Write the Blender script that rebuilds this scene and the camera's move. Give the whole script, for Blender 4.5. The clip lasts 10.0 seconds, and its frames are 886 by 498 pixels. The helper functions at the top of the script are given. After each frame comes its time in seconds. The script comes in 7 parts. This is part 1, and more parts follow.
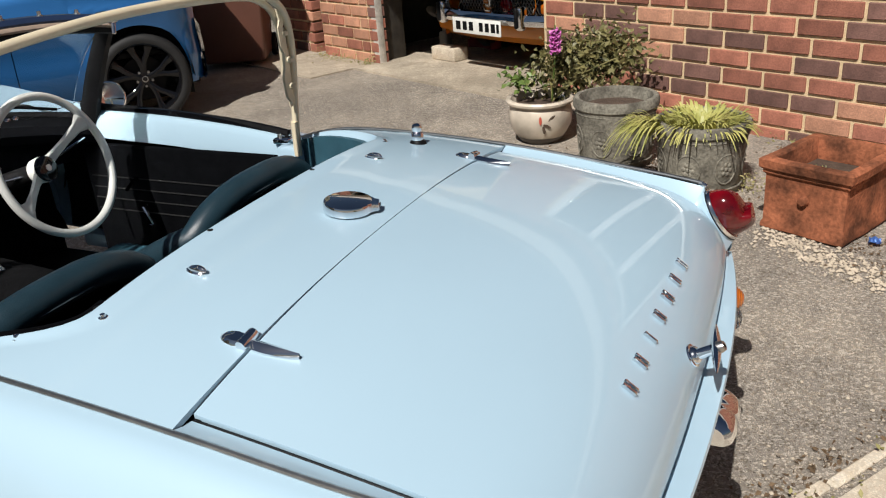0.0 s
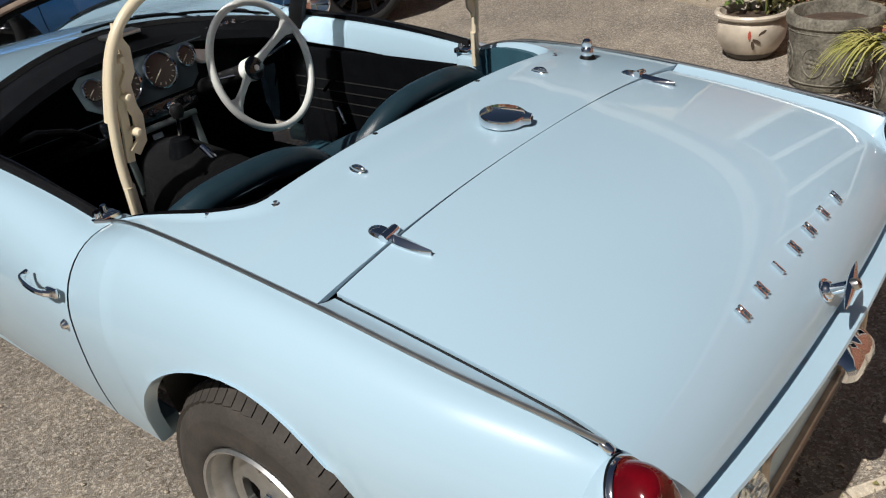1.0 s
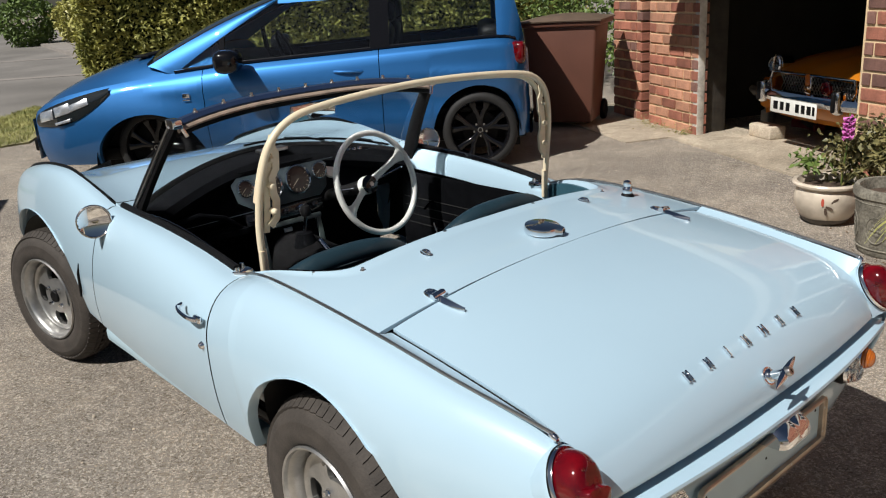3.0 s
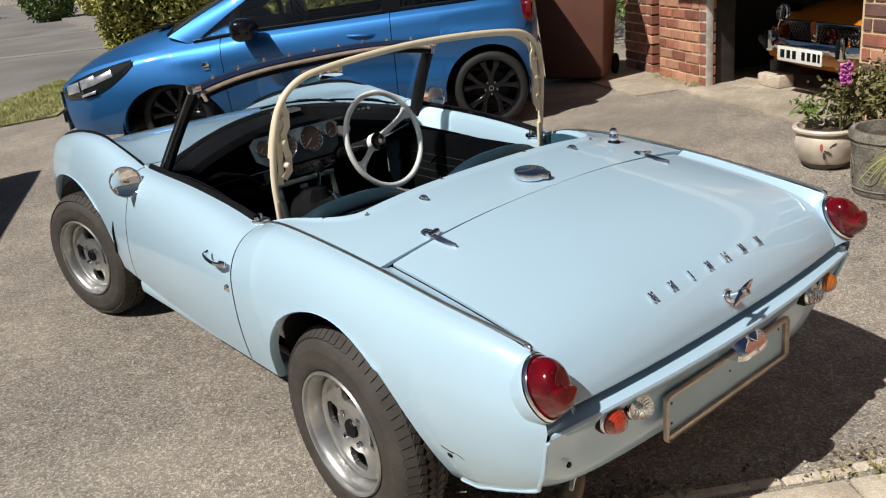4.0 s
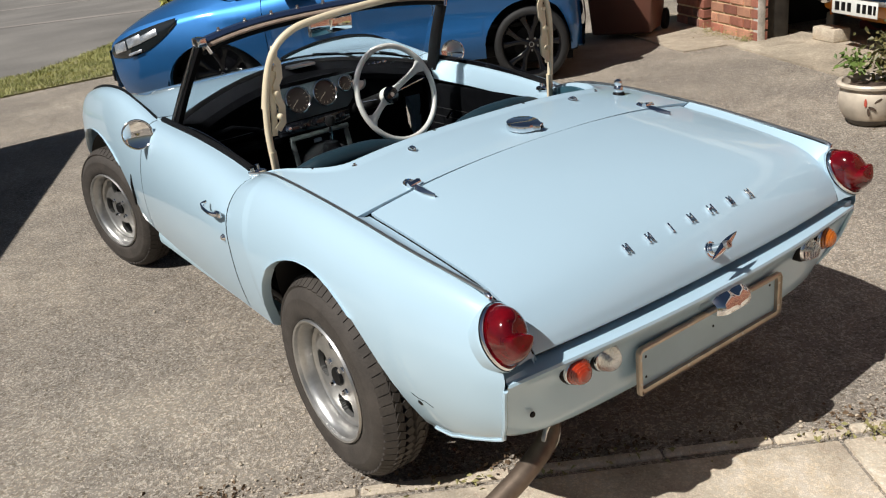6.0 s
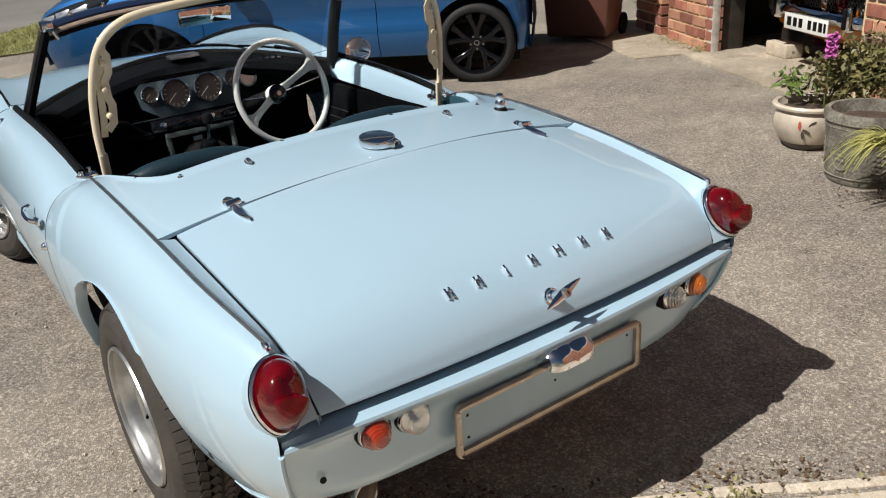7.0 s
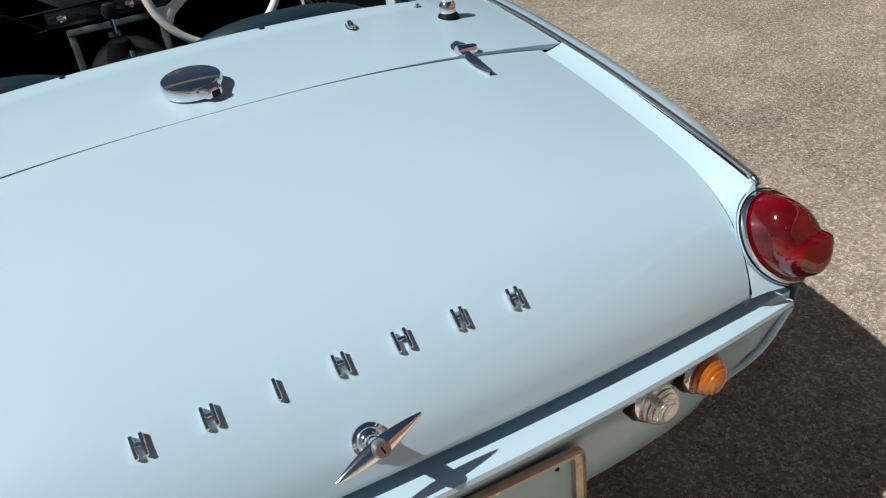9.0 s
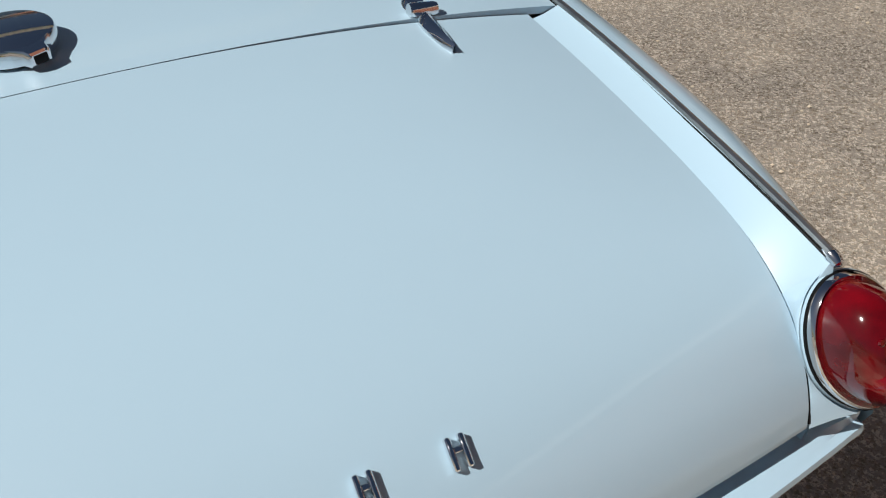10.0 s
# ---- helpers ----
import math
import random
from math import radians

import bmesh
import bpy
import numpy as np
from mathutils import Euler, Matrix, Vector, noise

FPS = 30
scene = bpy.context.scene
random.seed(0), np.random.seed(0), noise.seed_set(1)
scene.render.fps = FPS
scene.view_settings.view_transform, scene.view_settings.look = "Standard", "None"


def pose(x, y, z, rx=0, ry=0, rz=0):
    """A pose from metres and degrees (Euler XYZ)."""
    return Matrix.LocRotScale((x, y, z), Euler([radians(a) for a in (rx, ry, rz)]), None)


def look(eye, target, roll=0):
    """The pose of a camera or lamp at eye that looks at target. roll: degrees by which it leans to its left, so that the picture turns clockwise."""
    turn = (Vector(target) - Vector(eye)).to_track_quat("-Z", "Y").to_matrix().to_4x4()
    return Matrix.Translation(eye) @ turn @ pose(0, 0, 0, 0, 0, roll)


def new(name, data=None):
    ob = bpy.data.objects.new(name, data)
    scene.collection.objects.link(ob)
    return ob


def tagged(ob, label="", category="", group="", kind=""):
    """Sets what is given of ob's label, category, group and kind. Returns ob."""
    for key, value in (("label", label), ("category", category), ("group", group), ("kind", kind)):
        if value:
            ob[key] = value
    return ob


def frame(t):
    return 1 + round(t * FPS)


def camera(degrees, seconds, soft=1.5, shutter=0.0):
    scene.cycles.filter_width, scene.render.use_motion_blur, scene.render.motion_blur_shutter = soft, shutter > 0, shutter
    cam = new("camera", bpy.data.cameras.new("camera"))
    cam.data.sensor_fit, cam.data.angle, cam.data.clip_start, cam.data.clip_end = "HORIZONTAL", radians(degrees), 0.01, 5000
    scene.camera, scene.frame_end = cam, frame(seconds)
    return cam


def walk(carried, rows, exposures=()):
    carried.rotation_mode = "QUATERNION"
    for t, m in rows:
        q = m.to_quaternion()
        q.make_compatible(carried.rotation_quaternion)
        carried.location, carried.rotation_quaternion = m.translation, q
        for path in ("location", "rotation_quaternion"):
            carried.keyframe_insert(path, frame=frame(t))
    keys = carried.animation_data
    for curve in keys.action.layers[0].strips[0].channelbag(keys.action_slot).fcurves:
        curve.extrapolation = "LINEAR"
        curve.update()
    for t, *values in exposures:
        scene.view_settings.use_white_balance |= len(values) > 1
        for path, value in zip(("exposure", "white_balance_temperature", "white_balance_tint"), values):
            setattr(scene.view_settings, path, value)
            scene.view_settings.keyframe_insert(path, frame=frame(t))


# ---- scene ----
cam = camera(55.9, 10.0, 1.15)
PATH = [
    (0, (-1.212, -0.827, 1.336), (0.436, -0.029, 0.532), -4.6),
    (0.5, (-1.192, -0.822, 1.367), (0.334, 0.07, 0.431), -3.6),
    (1, (-1.229, -0.972, 1.371), (0.074, 0.206, 0.416), -7.2),
    (1.5, (-1.346, -1.081, 1.411), (-0.175, 0.303, 0.567), -6.3),
    (2, (-1.463, -1.137, 1.43), (-0.221, 0.21, 0.629), -7.0),
    (2.5, (-1.455, -1.295, 1.422), (-0.195, 0.107, 0.754), -4.7),
    (2.7, (-1.462, -1.359, 1.419), (-0.224, 0.09, 0.814), -3.6),
    (3.8, (-1.607, -1.58, 1.447), (-0.421, -0.12, 0.768), -5.6),
    (4, (-1.591, -1.642, 1.441), (-0.426, -0.172, 0.748), -6.1),
    (4.5, (-1.593, -1.721, 1.437), (-0.473, -0.222, 0.73), -6.0),
    (5, (-1.567, -1.769, 1.423), (-0.499, -0.253, 0.673), -6.6),
    (5.2, (-1.553, -1.795, 1.424), (-0.501, -0.278, 0.654), -6.6),
    (6.5, (-1.29, -1.755, 1.373), (-0.276, -0.205, 0.617), -7.4),
    (7, (-1.036, -1.775, 1.366), (0.024, -0.273, 0.578), -3.8),
    (7.5, (-0.738, -1.715, 1.319), (0.165, -0.137, 0.485), -5.8),
    (8, (-0.572, -1.569, 1.284), (0.182, -0.008, 0.286), -11.2),
    (8.5, (-0.366, -1.48, 1.247), (0.355, 0.039, 0.164), -11.2),
    (9, (-0.15, -1.3, 1.229), (0.498, 0.26, 0.16), -7.4),
    (9.5, (-0.041, -1.088, 1.23), (0.566, 0.501, 0.178), -6.4),
    (10, (0.054, -0.96, 1.15), (0.701, 0.467, -0.093), -3.0),
]
walk(cam, [(t, look(eye, target, roll)) for t, eye, target, roll in PATH],
     [(0, 0.06), (0.4, -0.03), (1, -0.12), (1.6, -0.04), (2.7, 0.08), (3.8, 0.09), (5.2, 0.10), (6.4, 0.14), (7.0, 0.09), (8.0, 0.08), (9.0, 0.11), (9.5, 0.10), (10, -0.03)])

# ---- world, sun ----
SUN_DIR = Vector((-0.57, -0.012, 0.70)).normalized()
world = bpy.data.worlds.new("sky")
scene.world = world
world.use_nodes = True
wn = world.node_tree.nodes
sky = wn.new("ShaderNodeTexSky")
sky.sky_type = "NISHITA"
sky.sun_disc = False
sky.sun_elevation = math.asin(SUN_DIR.z)
sky.sun_rotation = math.atan2(SUN_DIR.x, SUN_DIR.y)
world.node_tree.links.new(sky.outputs[0], wn["Background"].inputs[0])
wn["Background"].inputs[1].default_value = 0.027
sun = new("sun", bpy.data.lights.new("sun", "SUN"))
sun.data.energy, sun.data.angle, sun.data.color = 5.0, radians(0.5), (1.0, 0.97, 0.93)
sun.matrix_world = look(SUN_DIR * 20, (0, 0, 0))
scene.view_settings.exposure = 0.0


# ---- materials ----
def material(name, base, rough=0.5, metal=0.0, vary=0.12, scale=6.0, grain=0.0, grain_scale=200.0, bump=0.0, second=None,
             blotch=2.0, coat=0.0, per_piece=0.0, spec=0.5):
    """A surface with colour variation at two scales and fine relief."""
    m = bpy.data.materials.new(name)
    m.use_nodes = True
    nt = m.node_tree
    b = nt.nodes["Principled BSDF"]
    b.inputs["Roughness"].default_value, b.inputs["Metallic"].default_value = rough, metal
    b.inputs["Coat Weight"].default_value = coat
    b.inputs["Coat Roughness"].default_value = 0.03
    b.inputs["Specular IOR Level"].default_value = spec
    co = nt.nodes.new("ShaderNodeTexCoord")
    big = nt.nodes.new("ShaderNodeTexNoise")
    big.inputs["Scale"].default_value, big.inputs["Detail"].default_value = scale, 6.0
    fine = nt.nodes.new("ShaderNodeTexNoise")
    fine.inputs["Scale"].default_value, fine.inputs["Detail"].default_value = grain_scale, 3.0
    for n in (big, fine):
        nt.links.new(co.outputs["Object"], n.inputs["Vector"])
    ramp = nt.nodes.new("ShaderNodeValToRGB")
    lo = [c * (1 - vary) for c in base]
    hi = list(second) if second else [min(1, c * (1 + vary)) for c in base]
    ramp.color_ramp.elements[0].position, ramp.color_ramp.elements[1].position = 0.5 - 0.5 / blotch, 0.5 + 0.5 / blotch
    ramp.color_ramp.elements[0].color, ramp.color_ramp.elements[1].color = (*lo, 1), (*hi, 1)
    nt.links.new(big.outputs["Fac"], ramp.inputs[0])
    colour = ramp.outputs[0]
    if grain:
        mix = nt.nodes.new("ShaderNodeMix")
        mix.data_type, mix.blend_type = "RGBA", "OVERLAY"
        mix.inputs[0].default_value = grain
        nt.links.new(colour, mix.inputs[6])
        nt.links.new(fine.outputs["Fac"], mix.inputs[7])
        colour = mix.outputs[2]
    if per_piece:
        info = nt.nodes.new("ShaderNodeObjectInfo")
        hsv = nt.nodes.new("ShaderNodeHueSaturation")
        rng = nt.nodes.new("ShaderNodeMapRange")
        rng.inputs["To Min"].default_value, rng.inputs["To Max"].default_value = 1 - per_piece, 1 + per_piece
        nt.links.new(info.outputs["Random"], rng.inputs["Value"])
        nt.links.new(rng.outputs[0], hsv.inputs["Value"])
        nt.links.new(colour, hsv.inputs["Color"])
        colour = hsv.outputs[0]
    nt.links.new(colour, b.inputs["Base Color"])
    if bump:
        bp = nt.nodes.new("ShaderNodeBump")
        bp.inputs["Strength"].default_value, bp.inputs["Distance"].default_value = bump, 0.004
        nt.links.new(fine.outputs["Fac"], bp.inputs["Height"])
        nt.links.new(bp.outputs[0], b.inputs["Normal"])
    return m


def glass(name, colour=(1, 1, 1), rough=0.0, ior=1.45, thin=False):
    m = bpy.data.materials.new(name)
    m.use_nodes = True
    b = m.node_tree.nodes["Principled BSDF"]
    b.inputs["Base Color"].default_value = (*colour, 1)
    b.inputs["Roughness"].default_value, b.inputs["IOR"].default_value = rough, ior
    b.inputs["Transmission Weight"].default_value = 1.0
    return m


def stony(name, dark, pale, speck, rough=1.0, blot=1.0):
    """Worn mineral surface: broad pale patches, fine aggregate, scattered light stones and dark pits."""
    m = bpy.data.materials.new(name)
    m.use_nodes = True
    nt, link = m.node_tree, m.node_tree.links.new
    b = nt.nodes["Principled BSDF"]
    b.inputs["Roughness"].default_value = 0.93
    b.inputs["Specular IOR Level"].default_value = 0.25
    co = nt.nodes.new("ShaderNodeTexCoord")
    def tex(kind, scale, detail=4.0, rough_=0.6):
        n = nt.nodes.new(kind)
        n.inputs["Scale"].default_value = scale
        if "Detail" in n.inputs:
            n.inputs["Detail"].default_value, n.inputs["Roughness"].default_value = detail, rough_
        link(co.outputs["Object"], n.inputs["Vector"])
        return n
    def ramp(src, stops):
        r = nt.nodes.new("ShaderNodeValToRGB")
        els = r.color_ramp.elements
        for k, (pos, col) in enumerate(stops):
            e = els[k] if k < 2 else els.new(pos)
            e.position, e.color = pos, (*col, 1)
        link(src, r.inputs[0])
        return r.outputs[0]
    def mix(kind, fac, a, c):
        x = nt.nodes.new("ShaderNodeMix")
        x.data_type, x.blend_type = "RGBA", kind
        if isinstance(fac, float):
            x.inputs[0].default_value = fac
        else:
            link(fac, x.inputs[0])
        link(a, x.inputs[6])
        link(c, x.inputs[7])
        return x.outputs[2]
    patches = tex("ShaderNodeTexNoise", 1.1, 9.0, 0.68)
    mid = [(p + q) / 2 for p, q in zip(dark, pale)]
    col = ramp(patches.outputs["Fac"], ((0.40, dark), (0.52, mid), (0.57, pale)))
    # worn areas with soft edges, stains and hand-sized mottling
    worn = tex("ShaderNodeTexNoise", 0.45, 5.0, 0.55)
    col = mix("MULTIPLY", 1.0, col, ramp(worn.outputs["Fac"], ((0.38, (0.80, 0.78, 0.76)), (0.62, (1.12, 1.12, 1.12)))))
    mottle = tex("ShaderNodeTexNoise", 9.0, 8.0, 0.72)
    col = mix("OVERLAY", (0.55 * rough + 0.15) * blot, col, ramp(mottle.outputs["Fac"], ((0.30, (0.25,) * 3), (0.70, (0.75,) * 3))))
    grit = tex("ShaderNodeTexNoise", 48.0, 6.0, 0.75)
    col = mix("OVERLAY", (0.55 * rough + 0.1) * blot, col, ramp(grit.outputs["Fac"], ((0.32, (0.18,) * 3), (0.68, (0.82,) * 3))))
    stain = tex("ShaderNodeTexNoise", 2.6, 6.0, 0.6)
    col = mix("MULTIPLY", 1.0, col, ramp(stain.outputs["Fac"], ((0.30, (0.62, 0.60, 0.58)), (0.40, (1.0,) * 3))))
    grain = tex("ShaderNodeTexNoise", 240.0, 3.0, 0.7)
    col = mix("OVERLAY", 0.60 * rough, col, ramp(grain.outputs["Fac"], ((0.30, (0.16,) * 3), (0.70, (0.84,) * 3))))
    stones = tex("ShaderNodeTexVoronoi", 150.0)
    pick = nt.nodes.new("ShaderNodeSeparateColor")
    link(stones.outputs["Color"], pick.inputs[0])
    fac = ramp(pick.outputs[0], ((0.90, (0.0,) * 3), (0.95, (0.55 * rough,) * 3)))
    spk = nt.nodes.new("ShaderNodeRGB")
    spk.outputs[0].default_value = (*speck, 1)
    col = mix("MIX", fac, col, spk.outputs[0])
    pits = ramp(pick.outputs[1], ((0.84, (1.0,) * 3), (0.94, (1 - 0.5 * rough,) * 3)))
    col = mix("MULTIPLY", 1.0, col, pits)
    flecks = tex("ShaderNodeTexVoronoi", 34.0)
    near = ramp(flecks.outputs["Distance"], ((0.10, (1.0,) * 3), (0.16, (0.0,) * 3)))
    pick2 = nt.nodes.new("ShaderNodeSeparateColor")
    link(flecks.outputs["Color"], pick2.inputs[0])
    rare = ramp(pick2.outputs[0], ((0.90, (0.0,) * 3), (0.92, (0.8,) * 3)))
    col = mix("MIX", mix("MULTIPLY", 1.0, near, rare), col, spk.outputs[0])
    link(col, b.inputs["Base Color"])
    bp = nt.nodes.new("ShaderNodeBump")
    bp.inputs["Strength"].default_value, bp.inputs["Distance"].default_value = 0.8 * rough, 0.006
    link(grain.outputs["Fac"], bp.inputs["Height"])
    link(bp.outputs[0], b.inputs["Normal"])
    return m


PAINT = material("pale_blue_paint", (0.402, 0.555, 0.655), 0.36, vary=0.035, scale=1.5, coat=0.85, spec=0.25)
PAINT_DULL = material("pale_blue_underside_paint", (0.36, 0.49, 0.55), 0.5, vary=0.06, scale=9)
CHROME = material("chrome", (0.75, 0.76, 0.78), 0.06, 1.0, vary=0.04, scale=20)
STEEL = material("worn_steel", (0.5, 0.49, 0.47), 0.32, 1.0, vary=0.2, scale=30)
ALLOY = material("machined_alloy", (0.46, 0.455, 0.44), 0.36, 0.85, vary=0.2, scale=25, grain=0.1, grain_scale=300)
RUBBER = material("tyre_rubber", (0.043, 0.036, 0.030), 0.78, vary=0.35, scale=14, grain=0.3, grain_scale=160, bump=0.3)
TYRE_DARK = material("dark_tyre_rubber", (0.009, 0.0088, 0.0085), 0.7, vary=0.3, scale=14, grain=0.2, grain_scale=160, bump=0.2)
BLACK = material("black_rubber_trim", (0.006, 0.006, 0.0065), 0.5, vary=0.3, scale=30, spec=0.15)
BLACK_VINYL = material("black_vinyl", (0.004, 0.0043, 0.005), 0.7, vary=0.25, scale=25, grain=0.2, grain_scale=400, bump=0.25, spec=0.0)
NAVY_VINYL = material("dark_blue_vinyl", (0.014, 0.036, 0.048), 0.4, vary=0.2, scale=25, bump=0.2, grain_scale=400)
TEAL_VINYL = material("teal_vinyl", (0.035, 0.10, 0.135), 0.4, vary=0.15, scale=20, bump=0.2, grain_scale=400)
PIPING = material("pale_piping", (0.22, 0.26, 0.27), 0.5, vary=0.1)
CREAM = material("cream_painted_tube", (0.72, 0.62, 0.44), 0.42, vary=0.08, scale=14, grain=0.1)
IVORY = material("ivory_plastic", (0.62, 0.62, 0.58), 0.3, vary=0.06, scale=10)
CARPET = material("black_carpet", (0.004, 0.004, 0.0045), 0.95, vary=0.4, scale=60, bump=0.4, spec=0.1)
STITCH = material("grey_stitching", (0.011, 0.011, 0.0108), 0.7, vary=0.2)
DIAL_PANEL = material("grey_blue_dial_panel", (0.044, 0.066, 0.078), 0.5, vary=0.1)
DIAL = material("black_dial", (0.01, 0.01, 0.01), 0.3, vary=0.1)
DIAL_MARK = material("dial_marks", (0.30, 0.27, 0.21), 0.5, vary=0.05)
RED_LENS = material("red_lens", (0.105, 0.0008, 0.003), 0.08, vary=0.65, scale=26, coat=0.6)
AMBER_LENS = material("amber_lens", (0.40, 0.098, 0.006), 0.1, vary=0.2, scale=40, coat=1.0)
RED_AMBER = material("red_orange_lens", (0.32, 0.028, 0.007), 0.1, vary=0.3, scale=40, coat=1.0)
LAMP_BRIGHT = material("headlamp_reflector", (0.68, 0.70, 0.72), 0.22, 0.75, vary=0.35, scale=22, coat=1.0)
CLEAR_LENS = glass("clear_ribbed_lens", (0.97, 0.97, 0.92), 0.09)
PLATE_METAL = material("plate_holder_metal", (0.42, 0.35, 0.28), 0.35, 0.7, vary=0.25, scale=22)
GLASS = glass("window_glass", (0.76, 0.80, 0.82), ior=1.22)
TINTED = glass("tinted_car_glass", (0.80, 0.85, 0.83))
MIRROR = material("mirror_glass", (0.85, 0.86, 0.86), 0.015, 1.0, vary=0.0)
EXHAUST = material("rusty_exhaust", (0.16, 0.12, 0.09), 0.5, 0.6, vary=0.4, scale=25)
BLUE_PAINT = material("metallic_blue_paint", (0.020, 0.142, 0.385), 0.46, 0.62, vary=0.06, scale=3, coat=1.0)
DARK_GLASS = material("tinted_glass", (0.012, 0.016, 0.018), 0.03, vary=0.1, coat=1.0)
GLOSS_BLACK = material("gloss_black", (0.005, 0.005, 0.006), 0.10, vary=0.1, coat=0.3, spec=0.3)
ORANGE_PAINT = material("orange_paint", (0.50, 0.165, 0.010), 0.3, vary=0.06, coat=0.8)
ASPHALT = stony("driveway_asphalt", (0.245, 0.200, 0.155), (0.475, 0.395, 0.300), (0.66, 0.60, 0.52), 1.0, 0.85)
ROAD = material("road_asphalt", (0.185, 0.172, 0.155), 0.9, vary=0.3, scale=0.5, grain=0.4, grain_scale=70, bump=0.3)
CONCRETE = stony("concrete", (0.47, 0.40, 0.305), (0.76, 0.65, 0.50), (0.80, 0.72, 0.60), 0.4)
MORTAR = material("mortar", (0.66, 0.50, 0.30), 0.95, vary=0.15, scale=12, grain=0.4, grain_scale=150, bump=0.5)
BRICK = material("brick_red_brown", (0.30, 0.115, 0.075), 0.88, vary=0.35, scale=9, grain=0.45, grain_scale=150, bump=0.7, per_piece=0.32)
BRICK_B = material("brick_dark_purple", (0.185, 0.095, 0.075), 0.88, vary=0.35, scale=9, grain=0.45, grain_scale=150, bump=0.7, per_piece=0.3)
BRICK_O = material("brick_orange", (0.43, 0.215, 0.135), 0.88, vary=0.25, scale=9, grain=0.45, grain_scale=150, bump=0.7, per_piece=0.22)
WOOD_WHITE = material("peeling_white_wood", (0.62, 0.58, 0.52), 0.7, vary=0.3, scale=14, grain=0.3, grain_scale=60)
# near-black plaster: the shade of unlit insides is put into the colour
UNLIT_INSIDE = material("inside_shade_plaster", (0.03, 0.025, 0.02), 0.95, vary=0.2)
BIN_BROWN = material("brown_bin_plastic", (0.115, 0.046, 0.030), 0.5, vary=0.1, scale=5, grain=0.15)
TERRACOTTA = material("terracotta", (0.20, 0.078, 0.042), 0.92, vary=0.5, scale=9, grain=0.7, grain_scale=70, bump=0.8, second=(0.36, 0.125, 0.062), blotch=2.6, spec=0.15)
STONE_POT = material("grey_stone_pot", (0.145, 0.13, 0.105), 0.95, vary=0.45, scale=9, grain=0.75, grain_scale=80, bump=1.0, second=(0.27, 0.25, 0.20), blotch=2.4, spec=0.2)
APRON = stony("apron_concrete", (0.36, 0.305, 0.23), (0.60, 0.51, 0.39), (0.66, 0.58, 0.46), 0.5)
GLAZED_POT = material("cream_glazed_pot", (0.52, 0.45, 0.36), 0.35, vary=0.3, scale=6, blotch=3)
SOIL = material("soil", (0.07, 0.045, 0.03), 0.95, vary=0.4, scale=30, grain=0.4, bump=0.8)
LEAF = material("leaf_green", (0.075, 0.15, 0.03), 0.5, vary=0.5, scale=9, second=(0.17, 0.24, 0.05))
LEAF_DARK = material("hedge_leaf", (0.17, 0.22, 0.04), 0.6, vary=0.5, scale=4, second=(0.50, 0.47, 0.12))
BUSH_LEAF = material("olive_leaf", (0.085, 0.105, 0.03), 0.5, vary=0.5, scale=14, second=(0.27, 0.23, 0.09))
LEAF_YELLOW = material("yellow_green_leaf", (0.33, 0.36, 0.07), 0.5, vary=0.3, scale=8, second=(0.52, 0.47, 0.16))
PETAL = material("pink_petal", (0.55, 0.13, 0.42), 0.5, vary=0.2, scale=30)
GRASS = material("grass_blades", (0.22, 0.27, 0.06), 0.7, vary=0.4, scale=3, second=(0.50, 0.47, 0.18))
GRAVEL = material("pale_gravel", (0.50, 0.42, 0.32), 0.9, vary=0.3, scale=30)
WHITE = material("white_plate", (0.75, 0.75, 0.70), 0.4, vary=0.06, scale=20)


# ---- building helpers ----
def mesh_of(name, bm, mat, smooth=True, angle=40):
    me = bpy.data.meshes.new(name)
    bmesh.ops.recalc_face_normals(bm, faces=bm.faces)
    bm.to_mesh(me)
    bm.free()
    me.materials.append(mat)
    for p in me.polygons:
        p.use_smooth = smooth
    if smooth:
        me.set_sharp_from_angle(angle=radians(angle))
    return me


def part(name, bm, mat, parent=None, label="", smooth=True, angle=40):
    ob = new(name, mesh_of(name, bm, mat, smooth, angle))
    if parent is not None:
        ob.parent = parent
    return tagged(ob, label)


def thing(name, label, category, m=None, group="", kind=""):
    ob = tagged(new(name), label, category, group, kind)
    if m is not None:
        ob.matrix_world = m
    return ob


def solid(name, bm, mat, label, category, group="", kind="", smooth=True, angle=40):
    return tagged(part(name, bm, mat, None, "", smooth, angle), label, category, group, kind)


def surface(rows, close_u=False, close_v=False, bm=None):
    """A sheet through rows of points."""
    bm = bm or bmesh.new()
    vs = [[bm.verts.new(p) for p in row] for row in rows]
    nr, nc = len(vs), len(vs[0])
    for i in range(nr if close_v else nr - 1):
        for j in range(nc if close_u else nc - 1):
            q = (vs[i][j], vs[i][(j + 1) % nc], vs[(i + 1) % nr][(j + 1) % nc], vs[(i + 1) % nr][j])
            if len(set(q)) == 4:
                try:
                    bm.faces.new(q)
                except ValueError:
                    pass
    return bm


def thick(bm, depth):
    """Gives a sheet its thickness, behind its faces."""
    bmesh.ops.recalc_face_normals(bm, faces=bm.faces)
    bmesh.ops.solidify(bm, geom=bm.faces[:], thickness=depth)
    return bm


